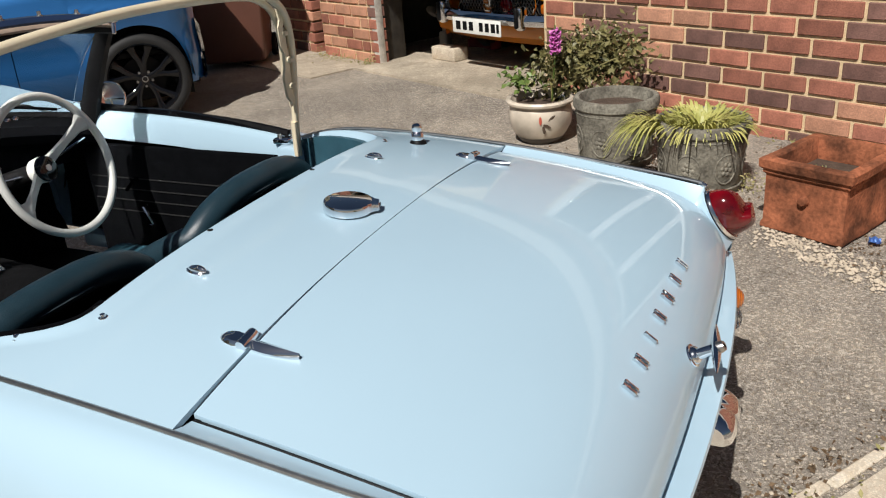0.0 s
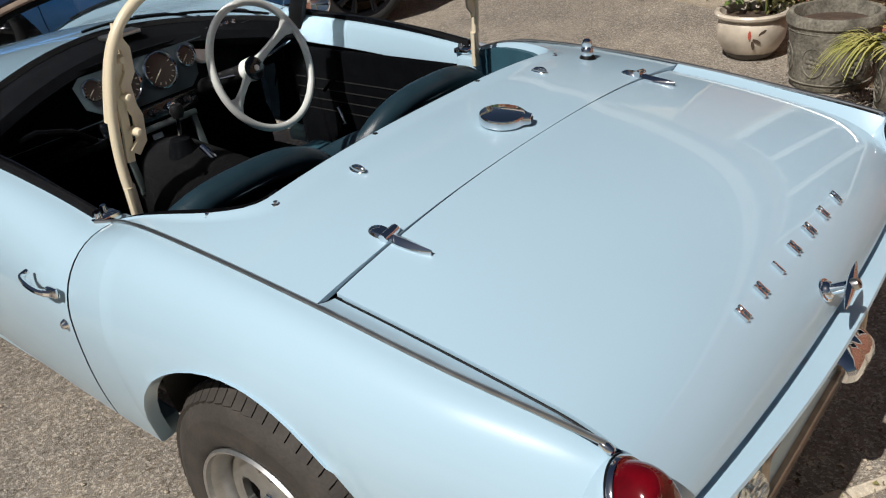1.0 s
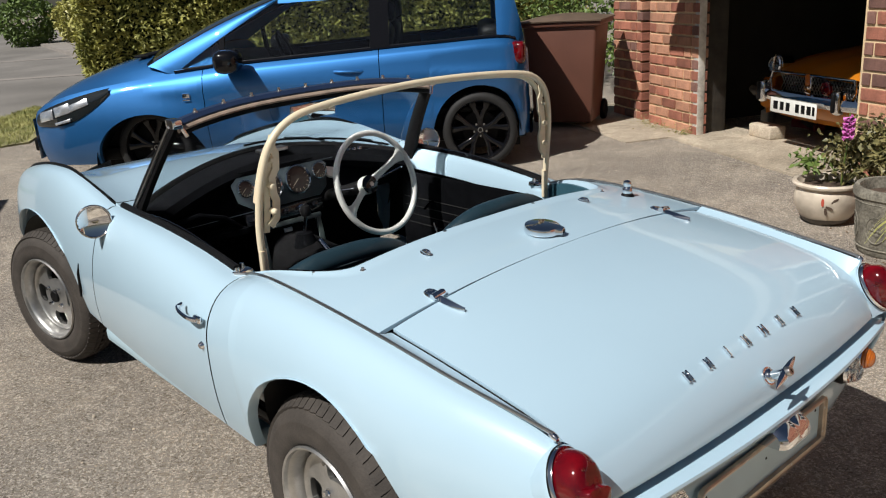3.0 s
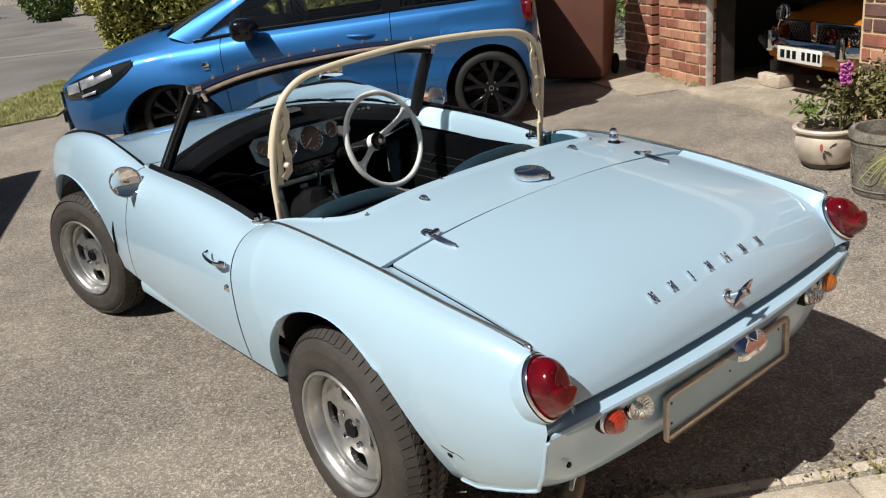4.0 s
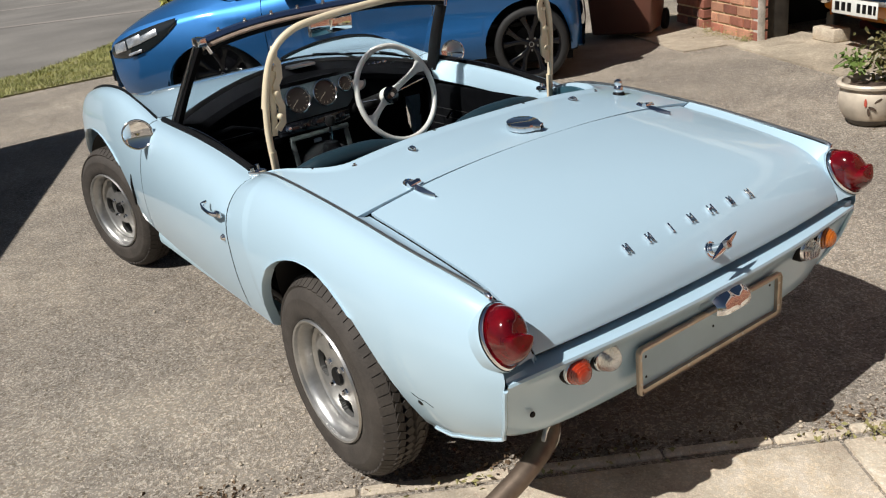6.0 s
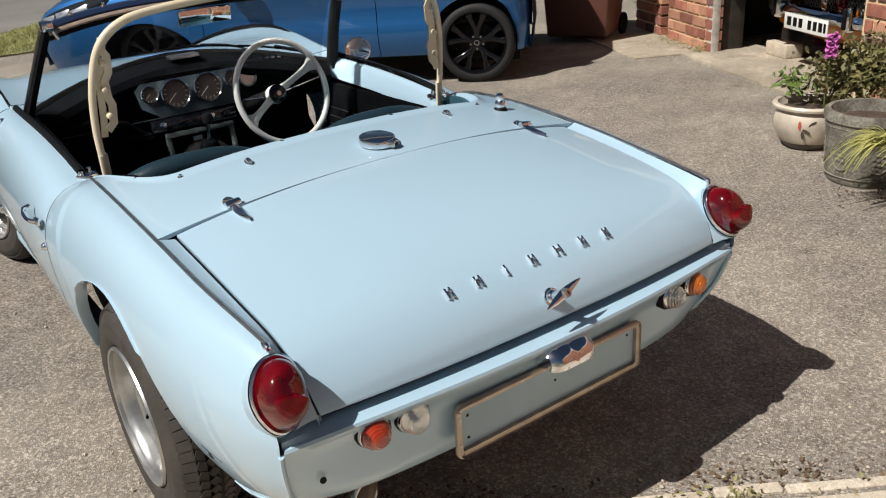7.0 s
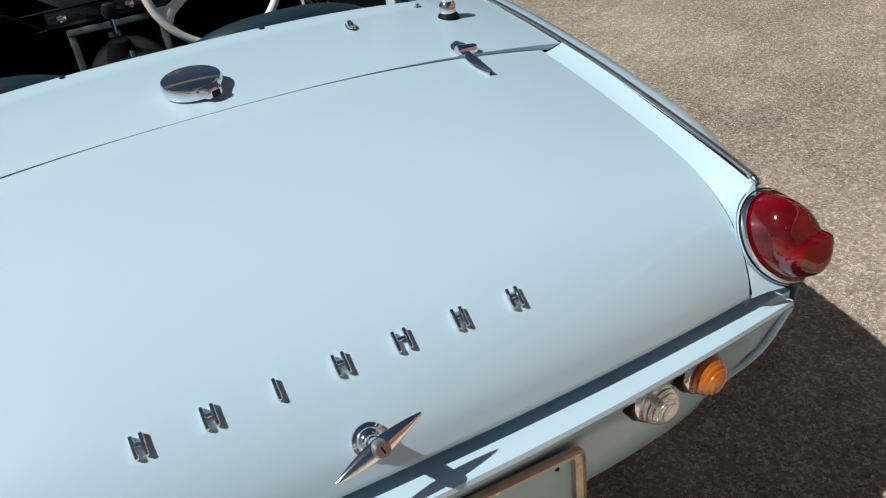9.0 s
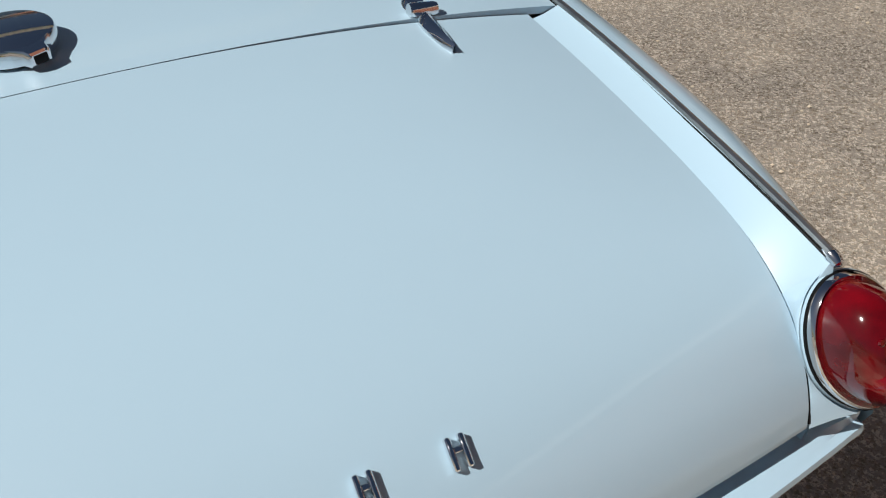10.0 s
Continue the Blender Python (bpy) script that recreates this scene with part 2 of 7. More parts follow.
def box(sx, sy, sz, at=(0, 0, 0), bevel=0.0, segs=2, turn=None, bm=None, taper=1.0):
    own = bmesh.new()
    bmesh.ops.create_cube(own, size=1.0)
    for v in own.verts:
        k = taper if v.co.z > 0 else 1.0
        v.co = Vector((v.co.x * sx * k, v.co.y * sy * k, v.co.z * sz))
    if bevel:
        bmesh.ops.bevel(own, geom=own.edges[:], offset=bevel, segments=segs, profile=0.5, affect="EDGES")
    m = Matrix.Translation(at) @ (turn.to_4x4() if turn is not None else Matrix.Identity(4))
    own.transform(m)
    if bm is None:
        return own
    return merge(bm, own)


def merge(bm, own):
    me = bpy.data.meshes.new("tmp")
    own.to_mesh(me)
    own.free()
    bm.from_mesh(me)
    bpy.data.meshes.remove(me)
    return bm


def lathe(profile, n=32, m=None, bm=None, cap=True):
    """Profile of (radius, height) turned about z."""
    own = bmesh.new()
    rows = [[(r * math.cos(2 * math.pi * k / n), r * math.sin(2 * math.pi * k / n), z) for k in range(n)] for r, z in profile]
    surface(rows, close_u=True, bm=own)
    if cap:
        own.verts.ensure_lookup_table()
        for i, (r, z) in ((0, profile[0]), (len(profile) - 1, profile[-1])):
            if r > 1e-6:
                own.faces.new([own.verts[i * n + k] for k in range(n)])
    bmesh.ops.remove_doubles(own, verts=own.verts, dist=1e-6)
    if m is not None:
        own.transform(m)
    return own if bm is None else merge(bm, own)


def tube(points, radius, n=10, closed=False, bm=None, flat=1.0):
    """A round bar along points; radius may be a list."""
    own = bmesh.new()
    pts = [Vector(p) for p in points]
    rs = radius if isinstance(radius, (list, tuple)) else [radius] * len(pts)
    rows, ref = [], None
    for i, p in enumerate(pts):
        a = pts[(i - 1) % len(pts)] if closed or i else p
        b = pts[(i + 1) % len(pts)] if closed or i < len(pts) - 1 else p
        d = (b - a).normalized()
        if ref is None:
            ref = d.orthogonal().normalized()
        ref = (ref - d * ref.dot(d)).normalized()
        s = d.cross(ref)
        rows.append([p + rs[i] * (ref * math.cos(2 * math.pi * k / n) + s * math.sin(2 * math.pi * k / n) * flat) for k in range(n)])
    surface(rows, close_u=True, close_v=closed, bm=own)
    if not closed:
        own.verts.ensure_lookup_table()
        own.faces.new([own.verts[k] for k in range(n)])
        own.faces.new([own.verts[(len(pts) - 1) * n + k] for k in range(n)])
    return own if bm is None else merge(bm, own)


def curve(points, per=8):
    """Catmull-Rom through points."""
    pts = [Vector(p) for p in points]
    pts = [2 * pts[0] - pts[1]] + pts + [2 * pts[-1] - pts[-2]]
    out = []
    for i in range(1, len(pts) - 2):
        a, b, c, d = pts[i - 1:i + 3]
        for k in range(per):
            t = k / per
            out.append(0.5 * (2 * b + (c - a) * t + (2 * a - 5 * b + 4 * c - d) * t * t + (3 * b - a - 3 * c + d) * t ** 3))
    return out + [pts[-2]]


def smooth_at(x, xs, ys):
    """Smooth interpolation of ys over rising xs."""
    x = min(max(x, xs[0]), xs[-1])
    i = max(k for k in range(len(xs) - 1) if xs[k] <= x)
    def slope(k):
        if k == 0:
            return (ys[1] - ys[0]) / (xs[1] - xs[0])
        if k == len(xs) - 1:
            return (ys[k] - ys[k - 1]) / (xs[k] - xs[k - 1])
        return (ys[k + 1] - ys[k - 1]) / (xs[k + 1] - xs[k - 1])
    w = xs[i + 1] - xs[i]
    t = (x - xs[i]) / w
    h00, h10, h01, h11 = 2 * t ** 3 - 3 * t * t + 1, t ** 3 - 2 * t * t + t, -2 * t ** 3 + 3 * t * t, t ** 3 - t * t
    return h00 * ys[i] + h10 * w * slope(i) + h01 * ys[i + 1] + h11 * w * slope(i + 1)


def steps(a, b, n):
    return [a + (b - a) * k / n for k in range(n + 1)]


def axis_turn(direction, up=(0, 0, 1)):
    """A turn that brings z to the direction."""
    return Vector(direction).to_track_quat("Z", "Y").to_matrix().to_4x4()


def moved(bm, m):
    bm.transform(m)
    return bm


# ---- the pale blue open sports car ----
car = thing("sports_car", "pale blue open two-seater sports car with a bare hood frame", "car")
HALF = ((-0.68, 0.608), (-0.62, 0.633), (-0.5, 0.664), (-0.35, 0.69), (0.0, 0.708), (0.45, 0.715), (1.2, 0.693), (1.8, 0.668), (2.3, 0.632), (2.6, 0.55), (2.8, 0.42))
BEAD_Y = (-0.68, -0.60, -0.375, -0.18, 0.05, 0.26, 0.36, 0.46)
BEAD_Z = (0.668, 0.690, 0.719, 0.743, 0.762, 0.769, 0.759, 0.733)
BEAD_X = (0.574, 0.580, 0.594, 0.598, 0.598, 0.594, 0.587, 0.574)
CREST_Y = (1.2, 1.3, 1.4, 1.63, 1.8, 2.0, 2.29, 2.55, 2.8)
CREST_Z = (0.798, 0.806, 0.825, 0.862, 0.862, 0.842, 0.787, 0.70, 0.56)
CREST_X = (0.598, 0.596, 0.592, 0.587, 0.585, 0.578, 0.55, 0.48, 0.36)


def half_width(y):
    return smooth_at(y, [a for a, _ in HALF], [b for _, b in HALF])


def top_edge(y):
    """Where the side of the body meets the deck, door top or bonnet: x and z."""
    if y < 0.44:
        return smooth_at(y, BEAD_Y, BEAD_X), smooth_at(y, BEAD_Y, BEAD_Z)
    if y < 1.22:
        return 0.598, smooth_at(y, (0.42, 0.6, 0.85, 1.1, 1.25), (0.737, 0.764, 0.785, 0.794, 0.80))
    return smooth_at(y, CREST_Y, CREST_X), smooth_at(y, CREST_Y, CREST_Z)


def low_edge(y):
    sill = smooth_at(y, (-0.68, -0.60, -0.50, -0.40, 0.3, 1.0, 1.4, 2.4, 2.8), (0.345, 0.322, 0.304, 0.284, 0.338, 0.348, 0.372, 0.38, 0.42))
    a = (y + 0.03) / (0.347 if y > -0.03 else 0.318)
    if abs(a) < 1:
        sill = max(sill, 0.284 + 0.351 * math.sqrt(1 - a * a))
    a = (y - 1.95) / 0.50
    if abs(a) < 1:
        sill = max(sill, 0.36 + 0.32 * math.sqrt(1 - a * a))
    return sill


def side_row(y, inset=0.0, lip=True, n=11, k=9):
    """The outline of the body side at y, from the top edge to the bottom edge, as (x, z)."""
    xb, zb = top_edge(y)
    xm, zl = half_width(y), low_edge(y)
    zm = 0.56 if y < 0.3 else 0.59
    if y > 2.3:
        zm = 0.52
    out = []
    end = math.asin(min(0.97, max(0.0, (zl - zm) / (zb - zm))))
    for i in range(n + 1):
        a = math.pi / 2 + (end - math.pi / 2) * i / n
        out.append((xb + (xm - xb) * math.cos(a) ** 0.86 if i else xb, zm + (zb - zm) * math.sin(a)))
    z0 = out[-1][1]
    for i in range(1, k + 1):
        z = z0 + (zl - z0) * i / k
        d = max(0.0, (zm - z) / (zm - 0.35))
        tuck = smooth_at(y, (-0.68, -0.56, -0.36, -0.22, 0.1), (0.036, 0.042, 0.049, 0.036, 0.034))
        out.append((xm - tuck * d * d if z < zm else out[n][0] + (0.0005 * i), z))
    if lip:
        x, z = out[-1]
        out += [(x - 0.006, z - 0.004), (x - 0.028, z - 0.002)]
    return [(x - inset, z) for x, z in out]


def y_list(a, b, n):
    """Steps from a to b, closer together where the wheel arches rise."""
    ys = steps(a, b, n)
    for c, w, s in ((-0.03, 0.347, 1), (-0.03, 0.318, -1), (1.95, 0.50, 1), (1.95, 0.50, -1)):
        ys += [c + s * w * math.cos(k * math.pi / 2 / 12) for k in range(0, 12)]
    ys = sorted(y for y in ys if a - 1e-9 <= y <= b + 1e-9)
    out = [ys[0]]
    for y in ys[1:]:
        if y - out[-1] > 0.004:
            out.append(y)
    return out


def gap_y(z):
    """The slanting joint between door and front wing."""
    return 1.237 + (0.70 - z) * 0.45 if z < 0.70 else 1.237 - (z - 0.70) * 0.15


def end_shift(y, z):
    """The rear end of the wing is cut away below and round the lamp above."""
    if y > -0.42:
        return 0.0
    return (-0.42 - y) / 0.248 * smooth_at(z, (0.32, 0.36, 0.42, 0.50, 0.54, 0.58, 0.62, 0.66, 0.69), (0.105, 0.072, 0.038, 0.012, 0.0, 0.010, 0.028, 0.052, 0.068))


def side_sheet(a, b, s, n=24, inset=0.0, slant=0, lip=True):
    rows = []
    for y in y_list(a, b, n):
        w = (y - a) / (b - a)
        row = []
        for x, z in side_row(y, inset, lip):
            dy = 0.0
            if slant == 1:
                dy = w * (gap_y(z) - 1.27)
            elif slant == -1:
                dy = (1 - min(1, w * 3)) * (gap_y(z) - 1.27)
            dy += end_shift(y, z)
            lean = 0.042 * max(0.0, (0.60 - z) / 0.26) ** 1.4
            if b < 0.43 and y > 0.322:
                dy += (y - 0.322) / 0.096 * lean
            elif slant == 1:
                dy += (1 - min(1, w * 3)) * lean
            row.append((s * x, y + dy, z))
        rows.append(row)
    return surface(rows)


def line_on_side(s, ys, drop=0.0, out=0.0):
    return [(s * (top_edge(y)[0] + out), y, top_edge(y)[1] + drop) for y in ys]


for s in (-1, 1):
    part("rear_wing", side_sheet(-0.668, 0.418, s, 30), PAINT, car)
    part("front_wing", side_sheet(1.276, 2.78, s, 34, slant=-1), PAINT, car)
    door = part("door", side_sheet(0.425, 1.27, s, 20, slant=1), PAINT, car)
    # door inner face: painted top band, padded card, ribs
    ys = steps(0.46, 1.2, 10)
    part("door_top", surface([[(s * 0.598, y, top_edge(y)[1]), (s * 0.585, y, top_edge(y)[1] + 0.004), (s * 0.566, y, top_edge(y)[1] - 0.004),
                               (s * 0.558, y, top_edge(y)[1] - 0.02), (s * 0.556, y, top_edge(y)[1] - 0.082)] for y in ys]), PAINT, door)
    card = part("door_card", box(0.02, 0.74, 0.365, (s * 0.548, 0.83, 0.5175), 0.008), BLACK_VINYL, door)
    for z in (0.60, 0.565, 0.53, 0.495):
        part("stitch_line", box(0.003, 0.70, 0.003, (s * 0.5365, 0.83, z)), STITCH, card)
    part("window_seal", tube([(s * 0.583, y, top_edge(y)[1] + 0.006) for y in steps(0.47, 1.20, 14)], 0.011, 8), BLACK, door)
    part("glass_edge", surface([[(s * 0.574, y, top_edge(y)[1] + 0.004), (s * 0.574, y, top_edge(y)[1] + 0.004 + 0.014 * math.sin(math.pi * k / 10)),
                                 (s * 0.570, y, top_edge(y)[1] + 0.004 + 0.014 * math.sin(math.pi * k / 10)), (s * 0.570, y, top_edge(y)[1] + 0.004)]
                                for k, y in enumerate(steps(0.55, 1.12, 10))]), GLOSS_BLACK, door)
    # outer handle: swept chrome lever on two feet, and the key lock below
    hx = half_width(0.45)
    lever = tube(curve([(s * (hx - 0.002), 0.540, 0.676), (s * (hx + 0.014), 0.532, 0.674), (s * (hx + 0.020), 0.50, 0.669), (s * (hx + 0.018), 0.465, 0.663), (s * (hx + 0.006), 0.445, 0.659)], 5),
                 [0.006] + [0.0065] * 8 + [0.008] * 8 + [0.009] * 4, 8, flat=0.8)
    box(0.012, 0.034, 0.020, (s * (hx + 0.003), 0.447, 0.660), 0.005, bm=lever)
    part("door_handle", lever, CHROME, door, "chrome lever handle")
    part("key_lock", lathe([(0.0, 0.009), (0.006, 0.009), (0.009, 0.005), (0.011, 0.0)], 16, Matrix.Translation((s * (hx + 0.0), 0.45, 0.588)) @ axis_turn((s, 0, 0))), CHROME, door)
    part("inner_handle", tube([(s * 0.535, 1.0, 0.60), (s * 0.52, 1.0, 0.60), (s * 0.515, 1.03, 0.57)], 0.006, 8), CHROME, door)
    part("window_winder", tube([(s * 0.535, 0.98, 0.52), (s * 0.515, 0.98, 0.52), (s * 0.51, 0.95, 0.47), (s * 0.495, 0.95, 0.47)], 0.006, 8), CHROME, door)
    # dark shell behind the panel joints and the wheel wells
    part("inner_shell", surface([[(s * (x - 0.016), y, z - 0.004) for x, z in side_row(y, 0, False)] for y in steps(0.405, 0.42, 1) + steps(0.44, 1.45, 16)]), BLACK, car)
    for c, w, hgt in ((-0.03, 0.36, 0.34), (1.95, 0.52, 0.335)):
        rows = []
        for a in steps(0.16, math.pi - 0.16, 20):
            y, z = c + w * math.cos(a) * (0.93 if c < 1 and a > math.pi / 2 else 1.0), 0.31 + hgt * math.sin(a)
            edge = half_width(c) - (0.05 if c > 1 else 0.03) - (0.055 * max(0.0, (0.58 - z) / 0.22) if c < 1 else 0.0)
            rows.append([(s * x, y, z) for x in (edge, 0.40)])
        liner = surface(rows)
        surface([[(s * 0.40, c + w * math.cos(a), 0.31 + hgt * math.sin(a)) for a in steps(0, math.pi, 20)], [(s * 0.40, c + w * math.cos(a) * 0.9, 0.25) for a in steps(0, math.pi, 20)]], bm=liner)
        part("wheel_well", liner, BLACK, car)
    # bright bead along the top of the wing, ending in a small tip
    part("wing_bead", tube(line_on_side(s, steps(-0.60, 0.455, 40), 0.002, 0.0), 0.0042, 8, flat=1.2), STEEL, car, "worn bright metal seam bead")
    part("bead_shadow_strip", tube(line_on_side(s, steps(-0.60, 0.455, 40), -0.001, -0.0045), 0.0012, 6), BLACK, car)
    part("bead_tip", lathe([(0.0, -0.012), (0.005, -0.010), (0.007, 0.0), (0.005, 0.008), (0.0, 0.011)], 10, Matrix.Translation((s * 0.581, -0.602, 0.688)) @ axis_turn((0, -1, -0.4))), CHROME, car)
    part("front_bead", tube(line_on_side(s, steps(1.238, 2.5, 30), 0.003, -0.006), 0.006, 8), BLACK, car)
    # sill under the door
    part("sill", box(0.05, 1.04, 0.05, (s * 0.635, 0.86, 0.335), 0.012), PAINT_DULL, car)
    # hood and door catch on the door pillar
    catch = box(0.055, 0.05, 0.016, (s * 0.572, 0.475, 0.738), 0.005)
    lathe([(0.0, 0.012), (0.006, 0.012), (0.008, 0.0)], 10, Matrix.Translation((s * 0.56, 0.485, 0.745)), bm=catch)
    lathe([(0.0, 0.012), (0.006, 0.012), (0.008, 0.0)], 10, Matrix.Translation((s * 0.585, 0.462, 0.745)), bm=catch)
    part("door_striker_plate", catch, CHROME, car, "chrome striker plate")
    part("door_pillar", box(0.05, 0.07, 0.36, (s * 0.55, 0.445, 0.55), 0.01), PAINT, car)
    # corner seam beside the tail panel
    seam = [(s * (x - 0.002), -0.668 + end_shift(-0.668, z) - 0.002, z) for x, z in side_row(-0.668, 0, False) if z < 0.530]
    under = []
    for y in steps(-0.62, -0.372, 8):
        x, z = side_row(y, 0, False)[-1]
        under.append((s * (x - 0.004), y + end_shift(y, z), z - 0.001))
    part("corner_seam", tube(curve(seam + under[1:], 3), 0.0065, 8, flat=0.8), PAINT, car, "pale painted wing flange")

# small scar and holes on the left rear wing
part("bolt_hole", lathe([(0.0, 0.002), (0.007, 0.002), (0.008, 0.0)], 12, Matrix.Translation((-0.649, -0.403, 0.387)) @ axis_turn((-1, -0.2, -0.35))), BLACK, car)
part("bolt_hole", lathe([(0.0, 0.003), (0.006, 0.003), (0.007, 0.0)], 12, Matrix.Translation((-0.532, -0.642, 0.411)) @ axis_turn((0, -1, 0))), BLACK, car)
scar = [(-side_row(y, 0, False)[-4][0], y, z) for y, z in ((-0.385, 0.412), (-0.41, 0.402), (-0.425, 0.400), (-0.445, 0.388))]
part("paint_scar", tube(curve([(-(half_width(y) - 0.049 * ((0.56 - z) / 0.21) ** 2 - 0.001), y, z) for _, y, z in scar], 4), [0.0006] + [0.002] * 6 + [0.0012] * 5 + [0.0005], 6), BLACK, car)

# rear deck between cockpit and boot lid
def deck_z(x, y):
    zc = smooth_at(y, (-0.14, -0.05, 0.14, 0.45), (0.7905, 0.801, 0.812, 0.80))
    ze = top_edge(y)[1] - 0.001
    near_lid = max(0.0, 1 - (y + 0.14) / 0.2)
    over = zc - (zc - ze) * (abs(x) / 0.575) ** 2.6
    return over + near_lid * (zc - (zc - ze - 0.0035) * (abs(x) / 0.553) ** 2.3 - over)


def cockpit_edge(x):
    return 0.135 + 0.315 * max(0.0, (abs(x) - 0.42) / 0.155) ** 2.2


rows = []
for i in range(61):
    x = 0.574 * math.sin((i / 30 - 1) * math.pi / 2 * 0.999)
    e = cockpit_edge(x)
    wide = lambda y: x * smooth_at(y, BEAD_Y, BEAD_X) / 0.574
    row = [(wide(-0.139), -0.1388, deck_z(x, -0.139) - 0.009)] + [(wide(y), y, deck_z(x, y)) for y in steps(-0.139, e - 0.03, 10)]
    row += [(wide(e), e - 0.02, deck_z(x, e) + 0.003), (wide(e), e - 0.008, deck_z(x, e) + 0.004), (wide(e), e, deck_z(x, e) - 0.003), (x, e + 0.002, deck_z(x, e) - 0.02), (x * 0.99, e - 0.012, deck_z(x, e) - 0.06)]
    rows.append(row)
part("rear_deck", surface(rows), PAINT, car)
# trim tucked inside the cockpit's rear corners, drawn teal right and black left
for s in (-1, 1):
    part("corner_trim", thick(surface([[(s * x, cockpit_edge(x) + 0.010, z) for z in (deck_z(x, cockpit_edge(x)) - 0.006, 0.69, 0.60, 0.45)] for x in steps(0.40, 0.572, 14)]), 0.012), TEAL_VINYL if s > 0 else BLACK_VINYL, car, "teal vinyl corner trim" if s > 0 else "corner trim drawn black")

# boot lid
LID_C = ((-0.1405, 0.7905), (-0.25, 0.777), (-0.36, 0.758), (-0.46, 0.734), (-0.54, 0.706), (-0.60, 0.676), (-0.645, 0.640), (-0.675, 0.599), (-0.688, 0.560))
LID_E = ((-0.1405, 0.7450), (-0.25, 0.732), (-0.36, 0.716), (-0.46, 0.699), (-0.54, 0.680), (-0.60, 0.650), (-0.635, 0.614), (-0.655, 0.582), (-0.664, 0.560))
LID_X = (0.553, 0.553, 0.552, 0.550, 0.546, 0.541, 0.537, 0.533, 0.529)


def lid_point(u, v):
    """A place on the boot lid: u from -1 to 1 across, v from 0 at the hinges to 1 at the lower edge."""
    k = v * 8
    ks = list(range(9))
    cy, cz = (smooth_at(k, ks, [p[i] for p in LID_C]) for i in (0, 1))
    ey, ez = (smooth_at(k, ks, [p[i] for p in LID_E]) for i in (0, 1))
    w = abs(u) ** 2.3
    return Vector((u * smooth_at(k, ks, LID_X), cy + (ey - cy) * w, cz + (ez - cz) * w))


def lid_frame(x, v):
    """A pose on the boot lid with z along its normal and y up the lid."""
    u = x / smooth_at(v * 8, list(range(9)), LID_X)
    p = lid_point(u, v)
    a, b = lid_point(u + 0.01, v) - lid_point(u - 0.01, v), lid_point(u, v - 0.01) - lid_point(u, v + 0.01)
    n = a.cross(b).normalized()
    a.normalize()
    m = Matrix((a, n.cross(a), n)).transposed().to_4x4()
    m.translation = p
    return m


us = [math.sin(a) for a in steps(-math.pi / 2, math.pi / 2, 40)]
rows = []
for v in steps(0, 1, 48):
    row = [lid_point(u, v) for u in us]
    row = [row[0] + Vector((0.002, 0.0, -0.014)), row[0] + Vector((0.0, 0, -0.004))] + row + [row[-1] + Vector((0.0, 0, -0.004)), row[-1] + Vector((-0.002, 0.0, -0.014))]
    rows.append(row)
first = [p + Vector((0, 0.0, -0.012)) for p in rows[0]]
last = [p + Vector((0, 0.014, -0.004)) for p in rows[-1]]
boot_lid = part("boot_lid", surface([first] + rows + [[p + Vector((0, 0.0005, -0.002)) for p in rows[-1]], last, [p + Vector((0, 0.03, 0)) for p in last]]), PAINT, car)
# gutter each side of the lid, with its dark rubber seal, and the black floor of the joint
for s in (-1, 1):
    rows = []
    for v in steps(0, 0.66, 30):
        p = lid_point(s, v)
        x1, z1 = top_edge(p.y)
        q0 = Vector((s * (abs(p.x) + 0.0055), p.y, p.z - 0.007))
        q1 = Vector((s * max(x1 + 0.0, abs(p.x) + 0.02), p.y, z1 + 0.002 if p.y > -0.61 else min(z1, p.z + 0.01)))
        rows.append([q0 + Vector((0, 0, -0.02)), q0, q0.lerp(q1, 0.4) + Vector((0, 0, -0.0015)), q1])
    part("gutter", surface(rows), PAINT, car)
    part("lid_seal", tube([lid_point(s, v) + Vector((s * 0.002, 0, -0.010)) for v in steps(0, 0.94, 30)], 0.003, 6), BLACK, car)
part("joint_floor", surface([[(x, -0.15, deck_z(x, -0.14) - 0.012), (x, -0.13, deck_z(x, -0.14) - 0.012)] for x in steps(-0.56, 0.56, 20)]), BLACK, car)
# black tube under the lid edge, standing in for the gap's shadow
part("lid_lower_seal", tube([lid_point(u, 1.0) + Vector((0, 0.030, -0.014)) for u in steps(-0.99, 0.99, 30)], 0.009, 8), BLACK, car)


# tail: ledge below the lid and the panel under it
def tail_y(x):
    return -0.724 + 0.049 * (abs(x) / 0.58) ** 2.2


